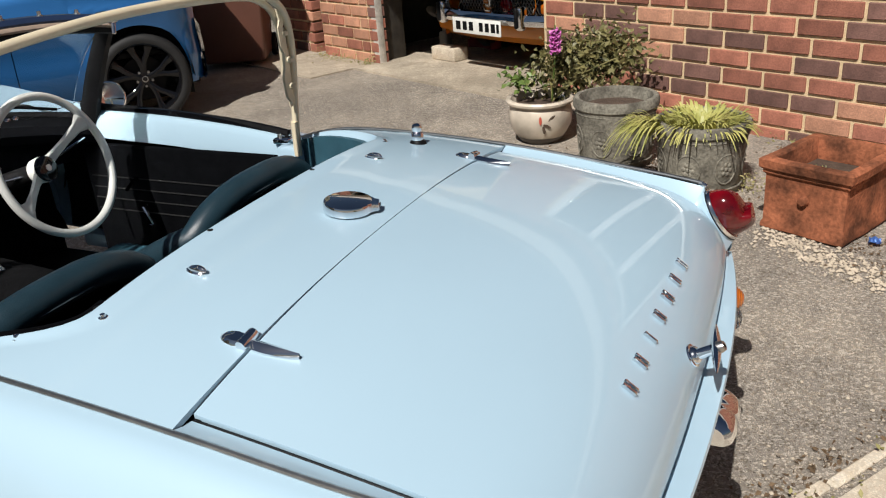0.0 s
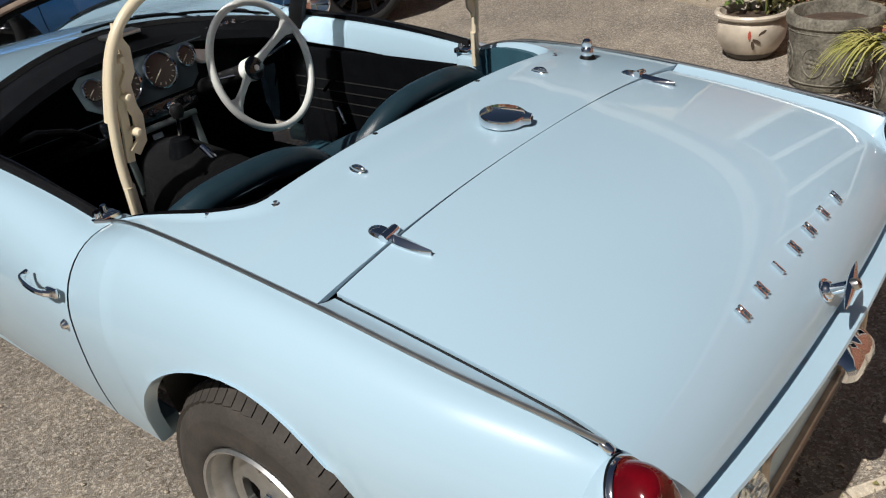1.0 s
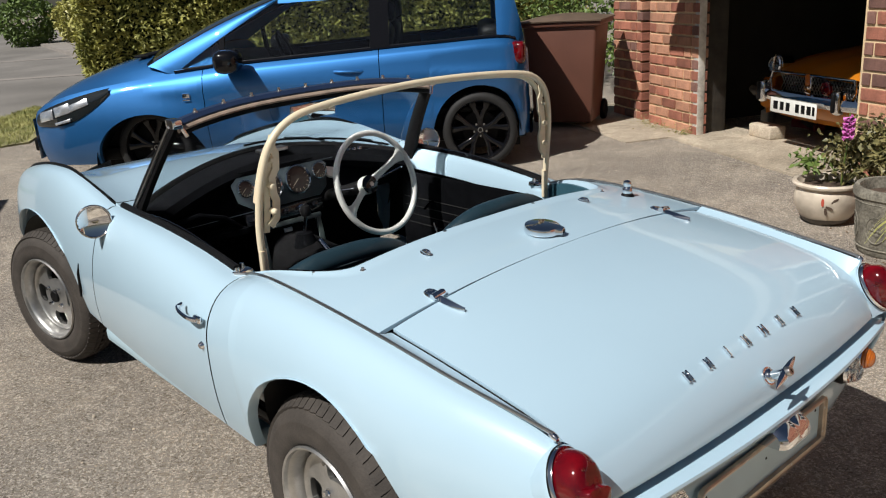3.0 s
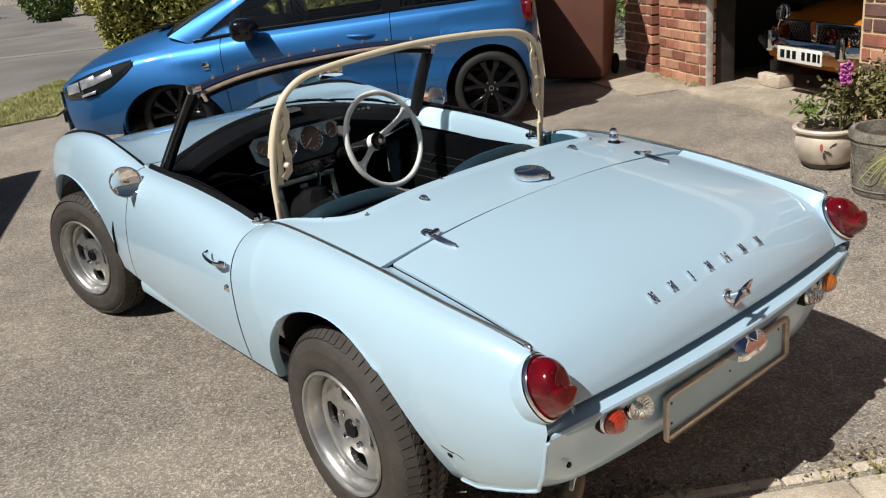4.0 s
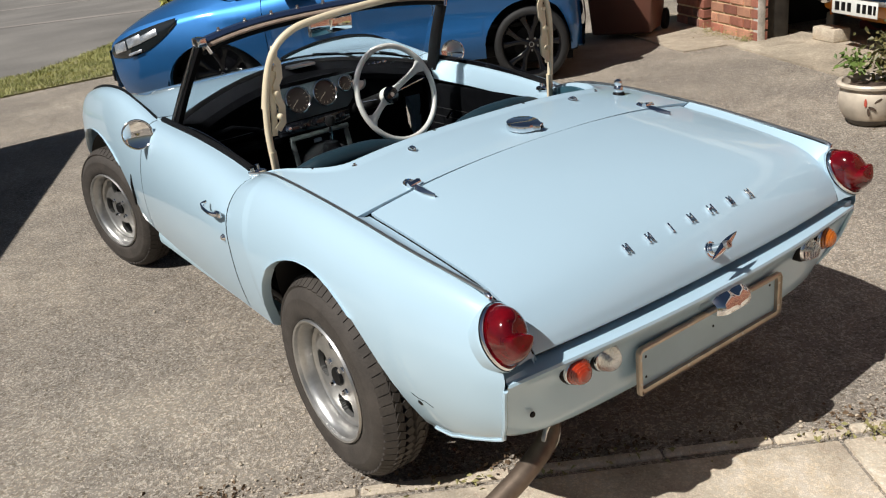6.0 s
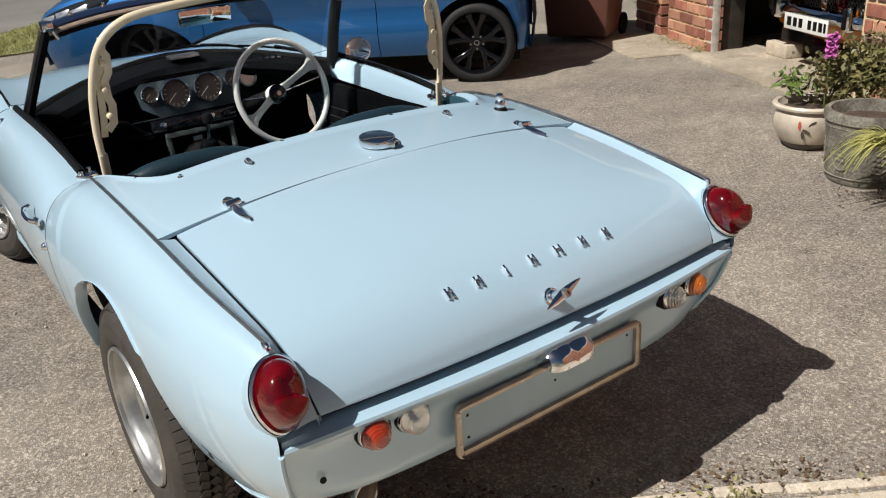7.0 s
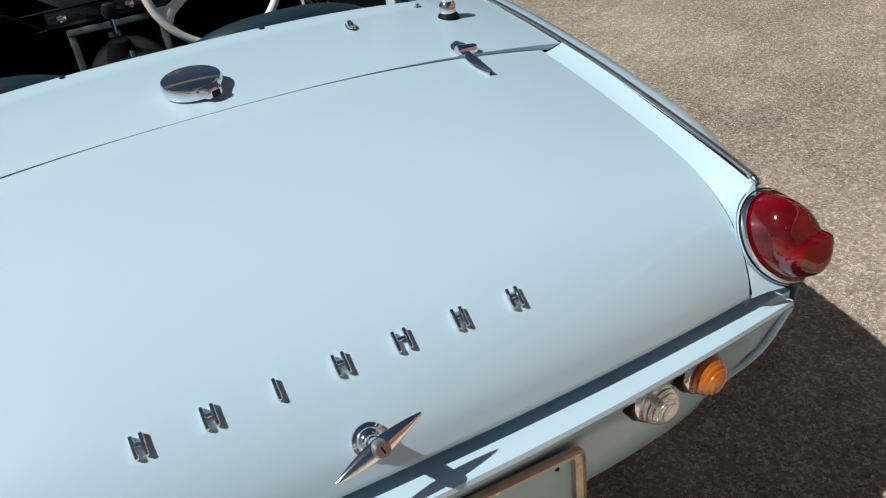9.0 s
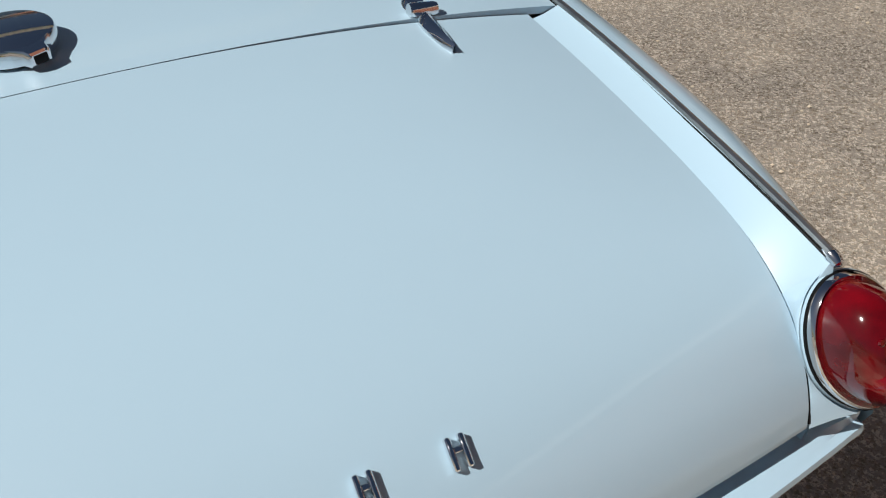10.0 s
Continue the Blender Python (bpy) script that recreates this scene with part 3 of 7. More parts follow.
rows = []
for x in steps(-0.605, 0.605, 48):
    y = tail_y(x)
    u = max(-1, min(1, x / 0.529))
    p = lid_point(u, 1.0)
    drop = 0.012 * (abs(x) / 0.6) ** 4
    yp = -0.708 + 0.033 * (abs(x) / 0.58) ** 2.2
    rows.append([(x, p.y + 0.045, p.z - 0.004), (x, p.y + 0.035, p.z - 0.024), (x, p.y + 0.003, p.z - 0.0235), (x, y + 0.010, 0.538 - drop), (x, y + 0.002, 0.537 - drop), (x, y, 0.531 - drop), (x, y + 0.004, 0.521), (x, yp + 0.016, 0.496),
                 (x, yp + 0.032, 0.460)])
    # below, the corners round off towards the wing flange
    e = (abs(x) / 0.605) ** 8
    for lean, z, xe, ye in ((0.038, 0.42, 0.596, -0.629), (0.046, 0.378, 0.583, -0.607), (0.056, 0.344, 0.572, -0.583), (0.077, 0.324, 0.562, -0.562)):
        rows[-1].append((x * (1 + e * (xe / 0.605 - 1)), (yp + lean) * (1 - e) + ye * e, z + 0.012 * e * (0.46 - z) / 0.136))
    rows[-1].append((x * 0.92, y + 0.4, 0.324))
part("tail_panel", surface(rows), PAINT, car)
part("body_floor", box(1.1, 2.6, 0.03, (0, 0.8, 0.30), 0.01), BLACK, car)


def panel_y(x, z):
    return -0.708 + 0.033 * (abs(x) / 0.58) ** 2.2 + smooth_at(z, (0.34, 0.375, 0.42, 0.460, 0.496, 0.521), (0.056, 0.044, 0.038, 0.032, 0.016, 0.0))


# tail lamps: red drop-shaped lens in a chrome surround
def oval(a, w, h, cut=0.0):
    """A drop-shaped outline: round at the top, flatter below."""
    x, z = math.cos(a) * w, math.sin(a) * h
    if z < 0:
        x *= 1 - 0.16 * (-z / h) ** 1.5
    return x, z


for s in (-1, 1):
    lamp = tagged(new("tail_lamp"), "red tail lamp lens in a chrome surround")
    lamp.parent = car
    up = Vector((s * -0.24, 0.50, 0.83)).normalized()
    ahead = Vector((s * 0.04, -0.9, 0.1))
    ahead = (ahead - up * ahead.dot(up)).normalized()
    side = up.cross(ahead)
    m = Matrix((side, ahead, up)).transposed().to_4x4()
    m.translation = Vector((s * 0.590, -0.642, 0.617))
    n = 64
    def ring(w, h, d, dz=0.0):
        return [m @ Vector((oval(2 * math.pi * k / n, w, h)[0], d, oval(2 * math.pi * k / n, w, h)[1] + dz)) for k in range(n)]
    gasket = [ring(0.0508, 0.0683, -0.006), ring(0.0508, 0.0683, 0.001), ring(0.048, 0.0665, 0.001)]
    part("lamp_gasket", surface(gasket, close_u=True), BLACK, lamp, "dark rubber gasket")
    part("chrome_surround", surface([ring(0.0495, 0.0670, -0.002), ring(0.0495, 0.0670, 0.004), ring(0.0465, 0.0640, 0.008), ring(0.0420, 0.0600, 0.005)], close_u=True), CHROME, lamp)
    def lens_depth(x, z, r=0.5):
        d = 0.003 + 0.052 * (1 - r ** 4.2) ** 0.55 - 0.10 * max(0.0, z - 0.02) - 2.2 * x * x
        ledge = max(0.0, min(1.0, (0.037 - abs(x)) / 0.010)) * max(0.0, min(1.0, (-0.005 - 6 * x * x - z) / 0.004))
        d += (max(d, 0.003 + (0.064 + 0.18 * (z + 0.005)) * (1 - r ** 12)) - d) * ledge
        return d
    rings = []
    for r in (1.0, 0.98, 0.95, 0.91, 0.86, 0.80, 0.73, 0.65, 0.56, 0.47, 0.38, 0.29, 0.20, 0.10):
        pts = [oval(2 * math.pi * k / n, 0.0428 * r, 0.0608 * r) for k in range(n)]
        rings.append([m @ Vector((x, lens_depth(x, z, r), z)) for x, z in pts])
    lens = surface(rings, close_u=True)
    lens.verts.ensure_lookup_table()
    lens.faces.new(lens.verts[-n:])
    part("red_lens", lens, RED_LENS, lamp)
    for x0, z0 in ((-0.016, 0.022), (0.012, 0.026), (0.0, -0.03)):
        part("lens_screw", lathe([(0.0, 0.003), (0.003, 0.002), (0.0035, 0.0)], 8, m @ Matrix.Translation((x0, lens_depth(x0, z0) - 0.001, z0)) @ axis_turn((0, 1, 0))), RED_LENS, lamp)
    # painted end of the wing round the lamp
    collar = surface([ring(0.0505, 0.0680, -0.001), ring(0.0518, 0.0693, -0.004), ring(0.0505, 0.0680, -0.014), ring(0.046, 0.064, -0.045)], close_u=True)
    part("lamp_collar", collar, PAINT, car)
    rows = []
    for t in steps(0, 1, 16):
        v = 0.60 + 0.40 * t
        q0 = lid_point(s, v) + Vector((s * 0.0035, 0, -0.004))
        a = radians(90 + s * 150 * t)
        x, z = oval(a, 0.054, 0.0720)
        q1 = m @ Vector((x, -0.003, z))
        rows.append([q0 + Vector((0, 0.0, -0.02)), q0, q0.lerp(q1, 0.5) + Vector((0, 0.0, 0.002)), q1])
    part("wing_end_panel", surface(rows), PAINT, car)
    # round lamps on the tail panel
    for name, x, z, mat in (("reversing_lamp", 0.357, 0.488, CLEAR_LENS), ("indicator_lamp", 0.438, 0.491, AMBER_LENS if s > 0 else RED_AMBER)):
        y = panel_y(x, z)
        turn = Matrix.Translation((s * x, y, z)) @ axis_turn((s * 0.14, -1, -0.02)) @ Matrix.Diagonal((0.9, 0.9, 0.95, 1))
        lamp = tagged(new(name), "round clear ribbed lamp in a chrome rim" if mat is CLEAR_LENS else "round amber lamp in a chrome rim" if mat is AMBER_LENS else "round red-orange lamp in a chrome rim")
        lamp.parent = car
        part("rubber_base", lathe([(0.0, -0.02), (0.039, -0.02), (0.040, 0.004), (0.036, 0.010), (0.0, 0.010)], 28, turn), BLACK, lamp)
        part("chrome_rim", lathe([(0.0355, 0.004), (0.036, 0.014), (0.033, 0.018), (0.030, 0.014)], 28, turn, cap=False), CHROME, lamp)
        prof = []
        for k in range(15):
            a = k / 14
            prof.append((0.031 * math.cos(a * math.pi / 2) ** 0.8 + (0.0012 if k % 2 else -0.0008) * (a < 0.95), 0.010 + 0.036 * math.sin(a * math.pi / 2)))
        prof[-1] = (0.0, prof[-1][1])
        part("reflector", lathe([(0.031, 0.013), (0.020, 0.0115), (0.006, 0.012), (0.005, 0.030), (0.0, 0.032)], 24, turn), LAMP_BRIGHT, lamp)
        part("lens", lathe(prof, 28, turn), mat, lamp)

# plate holder: pressed frame with rolled edge, bare panel inside, and the chrome plate lamp over it
holder = tagged(new("plate_holder"), "empty bare metal number plate frame")
holder.parent = car
holder.location = (0.003, 0.001, 0.0)
px0, px1, pz0, pz1 = -0.268, 0.254, 0.343, 0.464
def plate_ring(inset, y):
    pts = []
    r = 0.014
    for cx, cz, a0 in ((px1 - r, pz1 - r, 0), (px0 + r, pz1 - r, 90), (px0 + r, pz0 + r, 180), (px1 - r, pz0 + r, 270)):
        for k in range(5):
            a = radians(a0 + 22.5 * k)
            pts.append((cx + (r - inset * 0.6) * math.cos(a) - (inset * 0.4 if math.cos(a) > 0.01 else -inset * 0.4 if math.cos(a) < -0.01 else 0), y, cz + (r - inset * 0.6) * math.sin(a) - (inset * 0.4 if math.sin(a) > 0.01 else -inset * 0.4 if math.sin(a) < -0.01 else 0)))
    return pts
part("pressed_frame", surface([plate_ring(0, -0.682), plate_ring(0, -0.690), plate_ring(0.003, -0.693), plate_ring(0.004, -0.689), plate_ring(0.014, -0.688), plate_ring(0.015, -0.678)], close_u=True), PLATE_METAL, holder)
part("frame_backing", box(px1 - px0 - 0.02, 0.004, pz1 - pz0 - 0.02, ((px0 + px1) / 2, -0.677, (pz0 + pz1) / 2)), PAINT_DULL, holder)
for x, z in ((px0 + 0.009, pz0 + 0.03), (px0 + 0.009, pz1 - 0.03), (px1 - 0.009, pz0 + 0.03), (px1 - 0.009, pz1 - 0.03), (-0.10, pz1 - 0.009), (0.13, pz1 - 0.009), (-0.1, pz0 + 0.009), (0.10, pz0 + 0.009)):
    part("screw", lathe([(0.0, 0.003), (0.003, 0.0025), (0.004, 0.0)], 8, Matrix.Translation((x, -0.687, z)) @ axis_turn((0, -1, 0))), STEEL, holder)
for x, z in ((px0 + 0.035, pz1 - 0.035), (px0 + 0.035, pz0 + 0.035), (px1 - 0.035, pz1 - 0.03), (0.0, 0.41)):
    part("rivet_hole", lathe([(0.0, 0.001), (0.003, 0.001), (0.0035, 0.0)], 8, Matrix.Translation((x, -0.679, z)) @ axis_turn((0, -1, 0))), BLACK, holder)
lamp = tagged(new("plate_lamp"), "chrome number plate lamp hood")
lamp.parent = car
rows = []
for k in range(17):
    f = abs(k / 8 - 1)
    x = -0.002 + 0.059 * (k / 8 - 1)
    e = 1 - 0.30 * f ** 6
    dip = 0.0025 * math.exp(-((k - 8) / 0.8) ** 2)
    prof = [(-0.668, 0.524 - 0.008 * f ** 6)]
    for a in steps(0.0, math.pi / 2, 6):
        prof.append((-0.700 - (0.052 * e - dip) * math.sin(a), 0.496 + (0.031 - 0.010 * f ** 6 - dip) * math.cos(a)))
    prof += [(-0.700 - 0.053 * e, 0.492), (-0.700 - 0.050 * e, 0.481), (-0.668, 0.479)]
    rows.append([(x, y, z) for y, z in prof])
cover = surface(rows)
cover.verts.ensure_lookup_table()
cover.faces.new(cover.verts[:11]), cover.faces.new(cover.verts[-11:])
part("lamp_hood", cover, CHROME, lamp)
part("hood_gasket", box(0.112, 0.030, 0.044, (-0.002, -0.682, 0.501), 0.006), BLACK, lamp)
for x in (-0.028, 0.034):
    part("hood_screw", lathe([(0.0, 0.002), (0.0025, 0.0015), (0.003, 0.0)], 8, Matrix.Translation((x, -0.7505, 0.4865)) @ axis_turn((0, -1, 0))), STEEL, lamp)

# boot lid fittings
for s in (-1, 1):
    hinge = tagged(new("boot_hinge"), "chrome boot hinge")
    hinge.parent = boot_lid
    m = lid_frame(s * 0.418, 0.0)
    m.translation += Vector((0, 0.004, 0.0))
    rows = []
    for w, y in ((0.008, 0.002), (0.0105, -0.008), (0.011, -0.025), (0.009, -0.046), (0.006, -0.064), (0.0015, -0.078)):
        rows.append([m @ Vector(p) for p in ((-w, y, 0.0), (-w, y, 0.004), (-w * 0.5, y, 0.009), (0, y, 0.0115), (w * 0.5, y, 0.009), (w, y, 0.004), (w, y, 0.0))])
    part("hinge_arm", surface(rows), CHROME, hinge)
    foot = lathe([(0.0, 0.010), (0.012, 0.009), (0.017, 0.004), (0.018, 0.0)], 16, m @ Matrix.Translation((0, 0.024, 0.002)) @ Matrix.Diagonal((0.85, 1.5, 1, 1)))
    part("hinge_foot", foot, CHROME, hinge)
    part("hinge_knuckle", lathe([(0.0, -0.017), (0.008, -0.017), (0.009, -0.013), (0.009, 0.013), (0.008, 0.017), (0.0, 0.017)], 12, m @ Matrix.Translation((0, 0.006, 0.010)) @ axis_turn((1, 0, 0))), CHROME, hinge)
# T-shaped turning handle with its lock
handle = tagged(new("boot_handle"), "chrome T-shaped boot handle with lock")
handle.parent = boot_lid
m = lid_frame(0.0, 0.862) @ Matrix.Rotation(radians(17), 4, "Z")
part("escutcheon", lathe([(0.0, 0.012), (0.011, 0.012), (0.0145, 0.009), (0.0155, 0.004), (0.0195, 0.003), (0.020, 0.0)], 24, m), CHROME, handle)
part("stem", lathe([(0.010, 0.008), (0.009, 0.036), (0.0, 0.036)], 16, m), CHROME, handle)
rows = []
for k in range(-8, 9):
    x = 0.054 * k / 8
    w = 0.0088 * (1 - (abs(k) / 8) ** 1.8) + 0.0016
    rows.append([m @ Vector((x, w * math.cos(a), 0.042 + w * 0.75 * math.sin(a))) for a in steps(0, 2 * math.pi, 10)[:-1]])
bar = surface(rows, close_u=True)
part("grip", bar, CHROME, handle)
part("lock_barrel", lathe([(0.0, 0.056), (0.008, 0.056), (0.0095, 0.052), (0.0105, 0.045)], 16, m), STEEL, handle)
part("key_slot", moved(box(0.0018, 0.008, 0.001, (0, 0, 0.0565)), m), BLACK, handle)
# seven plain chrome bars where the maker's lettering stands
for k, w in enumerate((0.014, 0.015, 0.007, 0.015, 0.019, 0.014, 0.015)):
    m = lid_frame(-0.212 + 0.0708 * k, 0.665)
    b = box(0.0048, 0.025, 0.007, (-w * 0.36 if w > 0.01 else 0, 0, 0.0035), 0.0012, 1)
    if w > 0.01:
        box(0.0048, 0.025, 0.007, (w * 0.36, 0, 0.0035), 0.0012, 1, bm=b)
        box(w * 0.5, 0.005, 0.005, (0, 0.002, 0.0025), 0.001, 1, bm=b)
    b.transform(m)
    part("badge_bar", b, CHROME, boot_lid, "plain chrome badge piece")

# fuel cap: low chrome flap lid with its lever
cap = tagged(new("fuel_cap"), "chrome flip fuel cap on the rear deck")
cap.parent = car
z0 = deck_z(0, -0.055)
slope = (deck_z(0, -0.02) - deck_z(0, -0.09)) / 0.07
m = Matrix.Translation((0, -0.055, z0 - 0.003)) @ Matrix.Rotation(math.atan(slope), 4, "X")
part("cap_base", lathe([(0.040, 0.0), (0.039, 0.006), (0.036, 0.008)], 36, m), BLACK, cap)
part("cap_lid", lathe([(0.039, 0.005), (0.0445, 0.006), (0.0455, 0.009), (0.0452, 0.0205), (0.0440, 0.0235), (0.0415, 0.0245), (0.0, 0.0250)], 48, m), CHROME, cap)
mt = m @ Matrix.Rotation(radians(24), 4, "Z")
rows = []
for d, w, lo, hi in ((-0.036, 0.025, 0.008, 0.0243), (-0.042, 0.019, 0.008, 0.0240), (-0.048, 0.0135, 0.008, 0.0232), (-0.056, 0.0115, 0.008, 0.0225), (-0.0575, 0.0100, 0.010, 0.0200)):
    rows.append([mt @ Vector(p) for p in ((-w, d, lo), (-w, d, hi - 0.003), (-w + 0.002, d, hi), (w - 0.002, d, hi), (w, d, hi - 0.003), (w, d, lo))])
lever = surface(rows)
lever.faces.new([lever.verts.new(v.co) for v in list(lever.verts)[-6:]])
part("cap_lever", lever, CHROME, cap)
part("lever_recess", moved(box(0.014, 0.003, 0.009, (0, -0.0575, 0.0145), 0.001), mt), BLACK, cap)
# turn-button fasteners, studs and the aerial base
for x, y in ((-0.295, 0.055), (0.295, 0.055)):
    pm = Matrix.Translation((x, y, deck_z(x, y))) @ Matrix.Rotation(radians(-8), 4, "Z")
    peg = lathe([(0.0, 0.0035), (0.010, 0.003), (0.012, 0.0)], 16, pm @ Matrix.Diagonal((0.75, 1.75, 1, 1)))
    rows = []
    for k in range(11):
        b = -1 + 0.2 * k
        w, h = 0.0065 * math.sqrt(max(0.02, 1 - b * b)), 0.0095 * math.sqrt(max(0.04, 1 - b * b)) * (1 - 0.25 * b)
        rows.append([pm @ Vector((w * math.cos(a), -0.006 - 0.021 * -b, 0.003 + h * math.sin(a))) for a in steps(0, math.pi, 8)])
    merge(peg, surface(rows))
    part("tonneau_peg", peg, CHROME, car, "small chrome turn peg")
for x, y in ((-0.445, 0.105), (-0.52, 0.20), (0.445, 0.105)):
    part("press_stud", lathe([(0.0, 0.008), (0.004, 0.0075), (0.0045, 0.004), (0.0075, 0.003), (0.008, 0.0)], 12, Matrix.Translation((x, y, deck_z(x, y)))), CHROME, car)
for x in (-0.17, 0.16, -0.43):
    part("stud_hole", lathe([(0.0, 0.0015), (0.005, 0.0015), (0.006, 0.0)], 10, Matrix.Translation((x, 0.122 + 0.01 * (x < -0.4), deck_z(x, 0.125) + 0.003))), BLACK, car)
aerial = tagged(new("aerial_base"), "chrome aerial base on a black rubber foot")
aerial.parent = car
m = Matrix.Translation((0.470, 0.03, deck_z(0.47, 0.03) - 0.002))
part("rubber_foot", lathe([(0.020, 0.0), (0.020, 0.006), (0.016, 0.012), (0.0, 0.012)], 20, m), BLACK, aerial)
part("aerial_cap", lathe([(0.013, 0.012), (0.0145, 0.016), (0.0145, 0.028), (0.012, 0.031), (0.010, 0.034), (0.0125, 0.040), (0.011, 0.048), (0.006, 0.052), (0.0, 0.053)], 20, m), CHROME, aerial)

# bonnet: one sheet between the wing crests, raised in the middle
rows = []
for y in steps(1.34, 2.78, 30):
    xc, zc = top_edge(y)
    zmid = smooth_at(y, (1.3, 1.6, 2.0, 2.4, 2.8), (0.857, 0.836, 0.782, 0.70, 0.53))
    zval = min(zc - 0.018, zmid)
    row = []
    for k in range(-16, 17):
        u = k / 16
        a = abs(u)
        if a > 0.8:
            z = zval + (zc - 0.003 - zval) * ((a - 0.8) / 0.2) ** 2
        else:
            w = 0.5 + 0.5 * math.cos(math.pi * a / 0.8)
            z = zval + (zmid - zval) * w
        row.append((u * (xc - 0.004), y - 0.165 * a * a * (2.78 - y) / 1.44 + 0.06 * (2.78 - y) / 1.44, z))
    rows.append(row)
bonnet_rear = [Vector(p) for p in rows[0]]
part("bonnet", surface(rows), PAINT, car)
nose_rows = [[(x * 0.42, 2.78 + b * (1 - abs(x) ** 2.5 * 0.8), z) for x in steps(-1, 1, 16)] for b, z in ((0.0, 0.55), (0.05, 0.50), (0.06, 0.44), (0.0, 0.36))]
part("nose_panel", surface(nose_rows), PAINT, car)
# scuttle under the windscreen
def screen_base(u):
    a = abs(u)
    return Vector((u * 0.560, 1.39 - 0.19 * a ** 1.75, 0.862 - 0.088 * a ** 1.8))


def screen_top(u):
    a = abs(u)
    return Vector((u * 0.490, 0.975 - 0.045 * a ** 2.2, 1.100 - 0.036 * a ** 3.0))


us = steps(-1, 1, 32)
rows = []
for p, u in zip(bonnet_rear, us):
    fore, aft = p + Vector((0, -0.003, -0.001)), screen_base(u) + Vector((0, -0.006, -0.008))
    rows.append([p + Vector((0, 0.015, -0.012)), fore + Vector((0, 0.002, -0.006)), fore, fore.lerp(aft, 0.5) + Vector((0, 0, 0.004)), aft, aft + Vector((0, -0.01, -0.03))])
part("scuttle", surface(rows), PAINT, car)
part("bonnet_joint", tube([p + Vector((0, -0.001, -0.001)) for p in bonnet_rear], 0.0018, 6), BLACK, car)
for s in (-1, 1):
    corner = bonnet_rear[-1 if s > 0 else 0]
    foot = screen_base(s) + Vector((s * 0.010, -0.050, -0.006))
    rows = []
    for k in range(9):
        y = corner.y + (foot.y - corner.y) * k / 8
        xc, zc = top_edge(y)
        inner = corner.lerp(foot, k / 8)
        outer = Vector((s * (xc - 0.001), y, zc + 0.0005))
        rows.append([inner + Vector((-s * 0.02, 0, -0.012)), inner, inner.lerp(outer, 0.5) + Vector((0, 0, 0.003)), outer])
    part("scuttle_side", surface(rows), PAINT, car)

# windscreen
screen = tagged(new("windscreen"), "windscreen in a dark frame with a chrome-studded top rail")
screen.parent = car
rows = [[screen_base(u).lerp(screen_top(u), t) + Vector((0, 0.018 * math.sin(math.pi * t), 0.012 * math.sin(math.pi * t))) for u in steps(-0.97, 0.97, 30)] for t in steps(0.0, 1.0, 8)]
pane = part("pane", thick(surface(rows), 0.004), GLASS, screen)
pane.visible_shadow = False
part("top_rail", surface([[screen_top(u) + Vector(d) for d in ((0, 0.020, -0.012), (0, 0.024, 0.006), (0, 0.012, 0.016), (0, -0.006, 0.014), (0, -0.016, 0.002), (0, -0.012, -0.014))] for u in us], close_u=True),
     material("navy_rail", (0.02, 0.035, 0.08), 0.3, vary=0.15, coat=0.5), screen, "dark blue windscreen rail")
# the strip's brown reflection is painted as its base colour
part("rail_strip", tube([screen_top(u) + Vector((0, -0.017, -0.011)) for u in us], 0.0085, 8, flat=0.7), material("brown_reflection", (0.34, 0.26, 0.20), 0.6, vary=0.25, scale=40), screen, "metal edge strip with a brown reflection in its colour")
part("top_seal", tube([screen_top(u) + Vector((0, -0.008, -0.022)) for u in us], 0.012, 8), BLACK, screen)
for k in range(9):
    u = -0.84 + 0.21 * k
    part("rail_stud", lathe([(0.0, 0.013), (0.0045, 0.012), (0.005, 0.004), (0.008, 0.003), (0.0085, 0.0)], 10, Matrix.Translation(screen_top(u) + Vector((0, 0.002, 0.014)))), STEEL, screen)
part("base_seal", tube([screen_base(u) + Vector((0, -0.008, 0.0)) for u in us], 0.014, 8), BLACK, screen)
for s in (-1, 1):
    a, b = screen_base(s), screen_top(s)
    a = a + Vector((s * 0.006, -0.03, -0.02))
    sid = (b - a).normalized()
    rows = []
    for t in steps(0, 1, 8):
        p = a.lerp(b, t) + Vector((0, 0.012 * math.sin(math.pi * t), 0))
        w = 0.030 - 0.010 * t
        rows.append([p + Vector(d) for d in ((s * 0.010, w, 0.006), (s * 0.016, 0, 0), (s * 0.010, -w, -0.006), (-s * 0.008, -w, -0.006), (-s * 0.014, 0, 0), (-s * 0.008, w, 0.006))])
    part("side_post", surface(rows, close_u=True), BLACK, screen)
    part("post_trim", tube([a.lerp(b, t) + Vector((s * 0.016, 0.004, 0)) for t in steps(0.02, 1, 6)], 0.005, 6), STEEL, screen)
    bracket = box(0.034, 0.05, 0.03, b + Vector((0, 0.0, 0.008)), 0.006)
    tube([b + Vector((-s * 0.01, -0.03, -0.005)), b + Vector((-s * 0.02, -0.035, -0.03))], 0.006, 8, bm=bracket)
    part("corner_bracket", bracket, CHROME, screen)
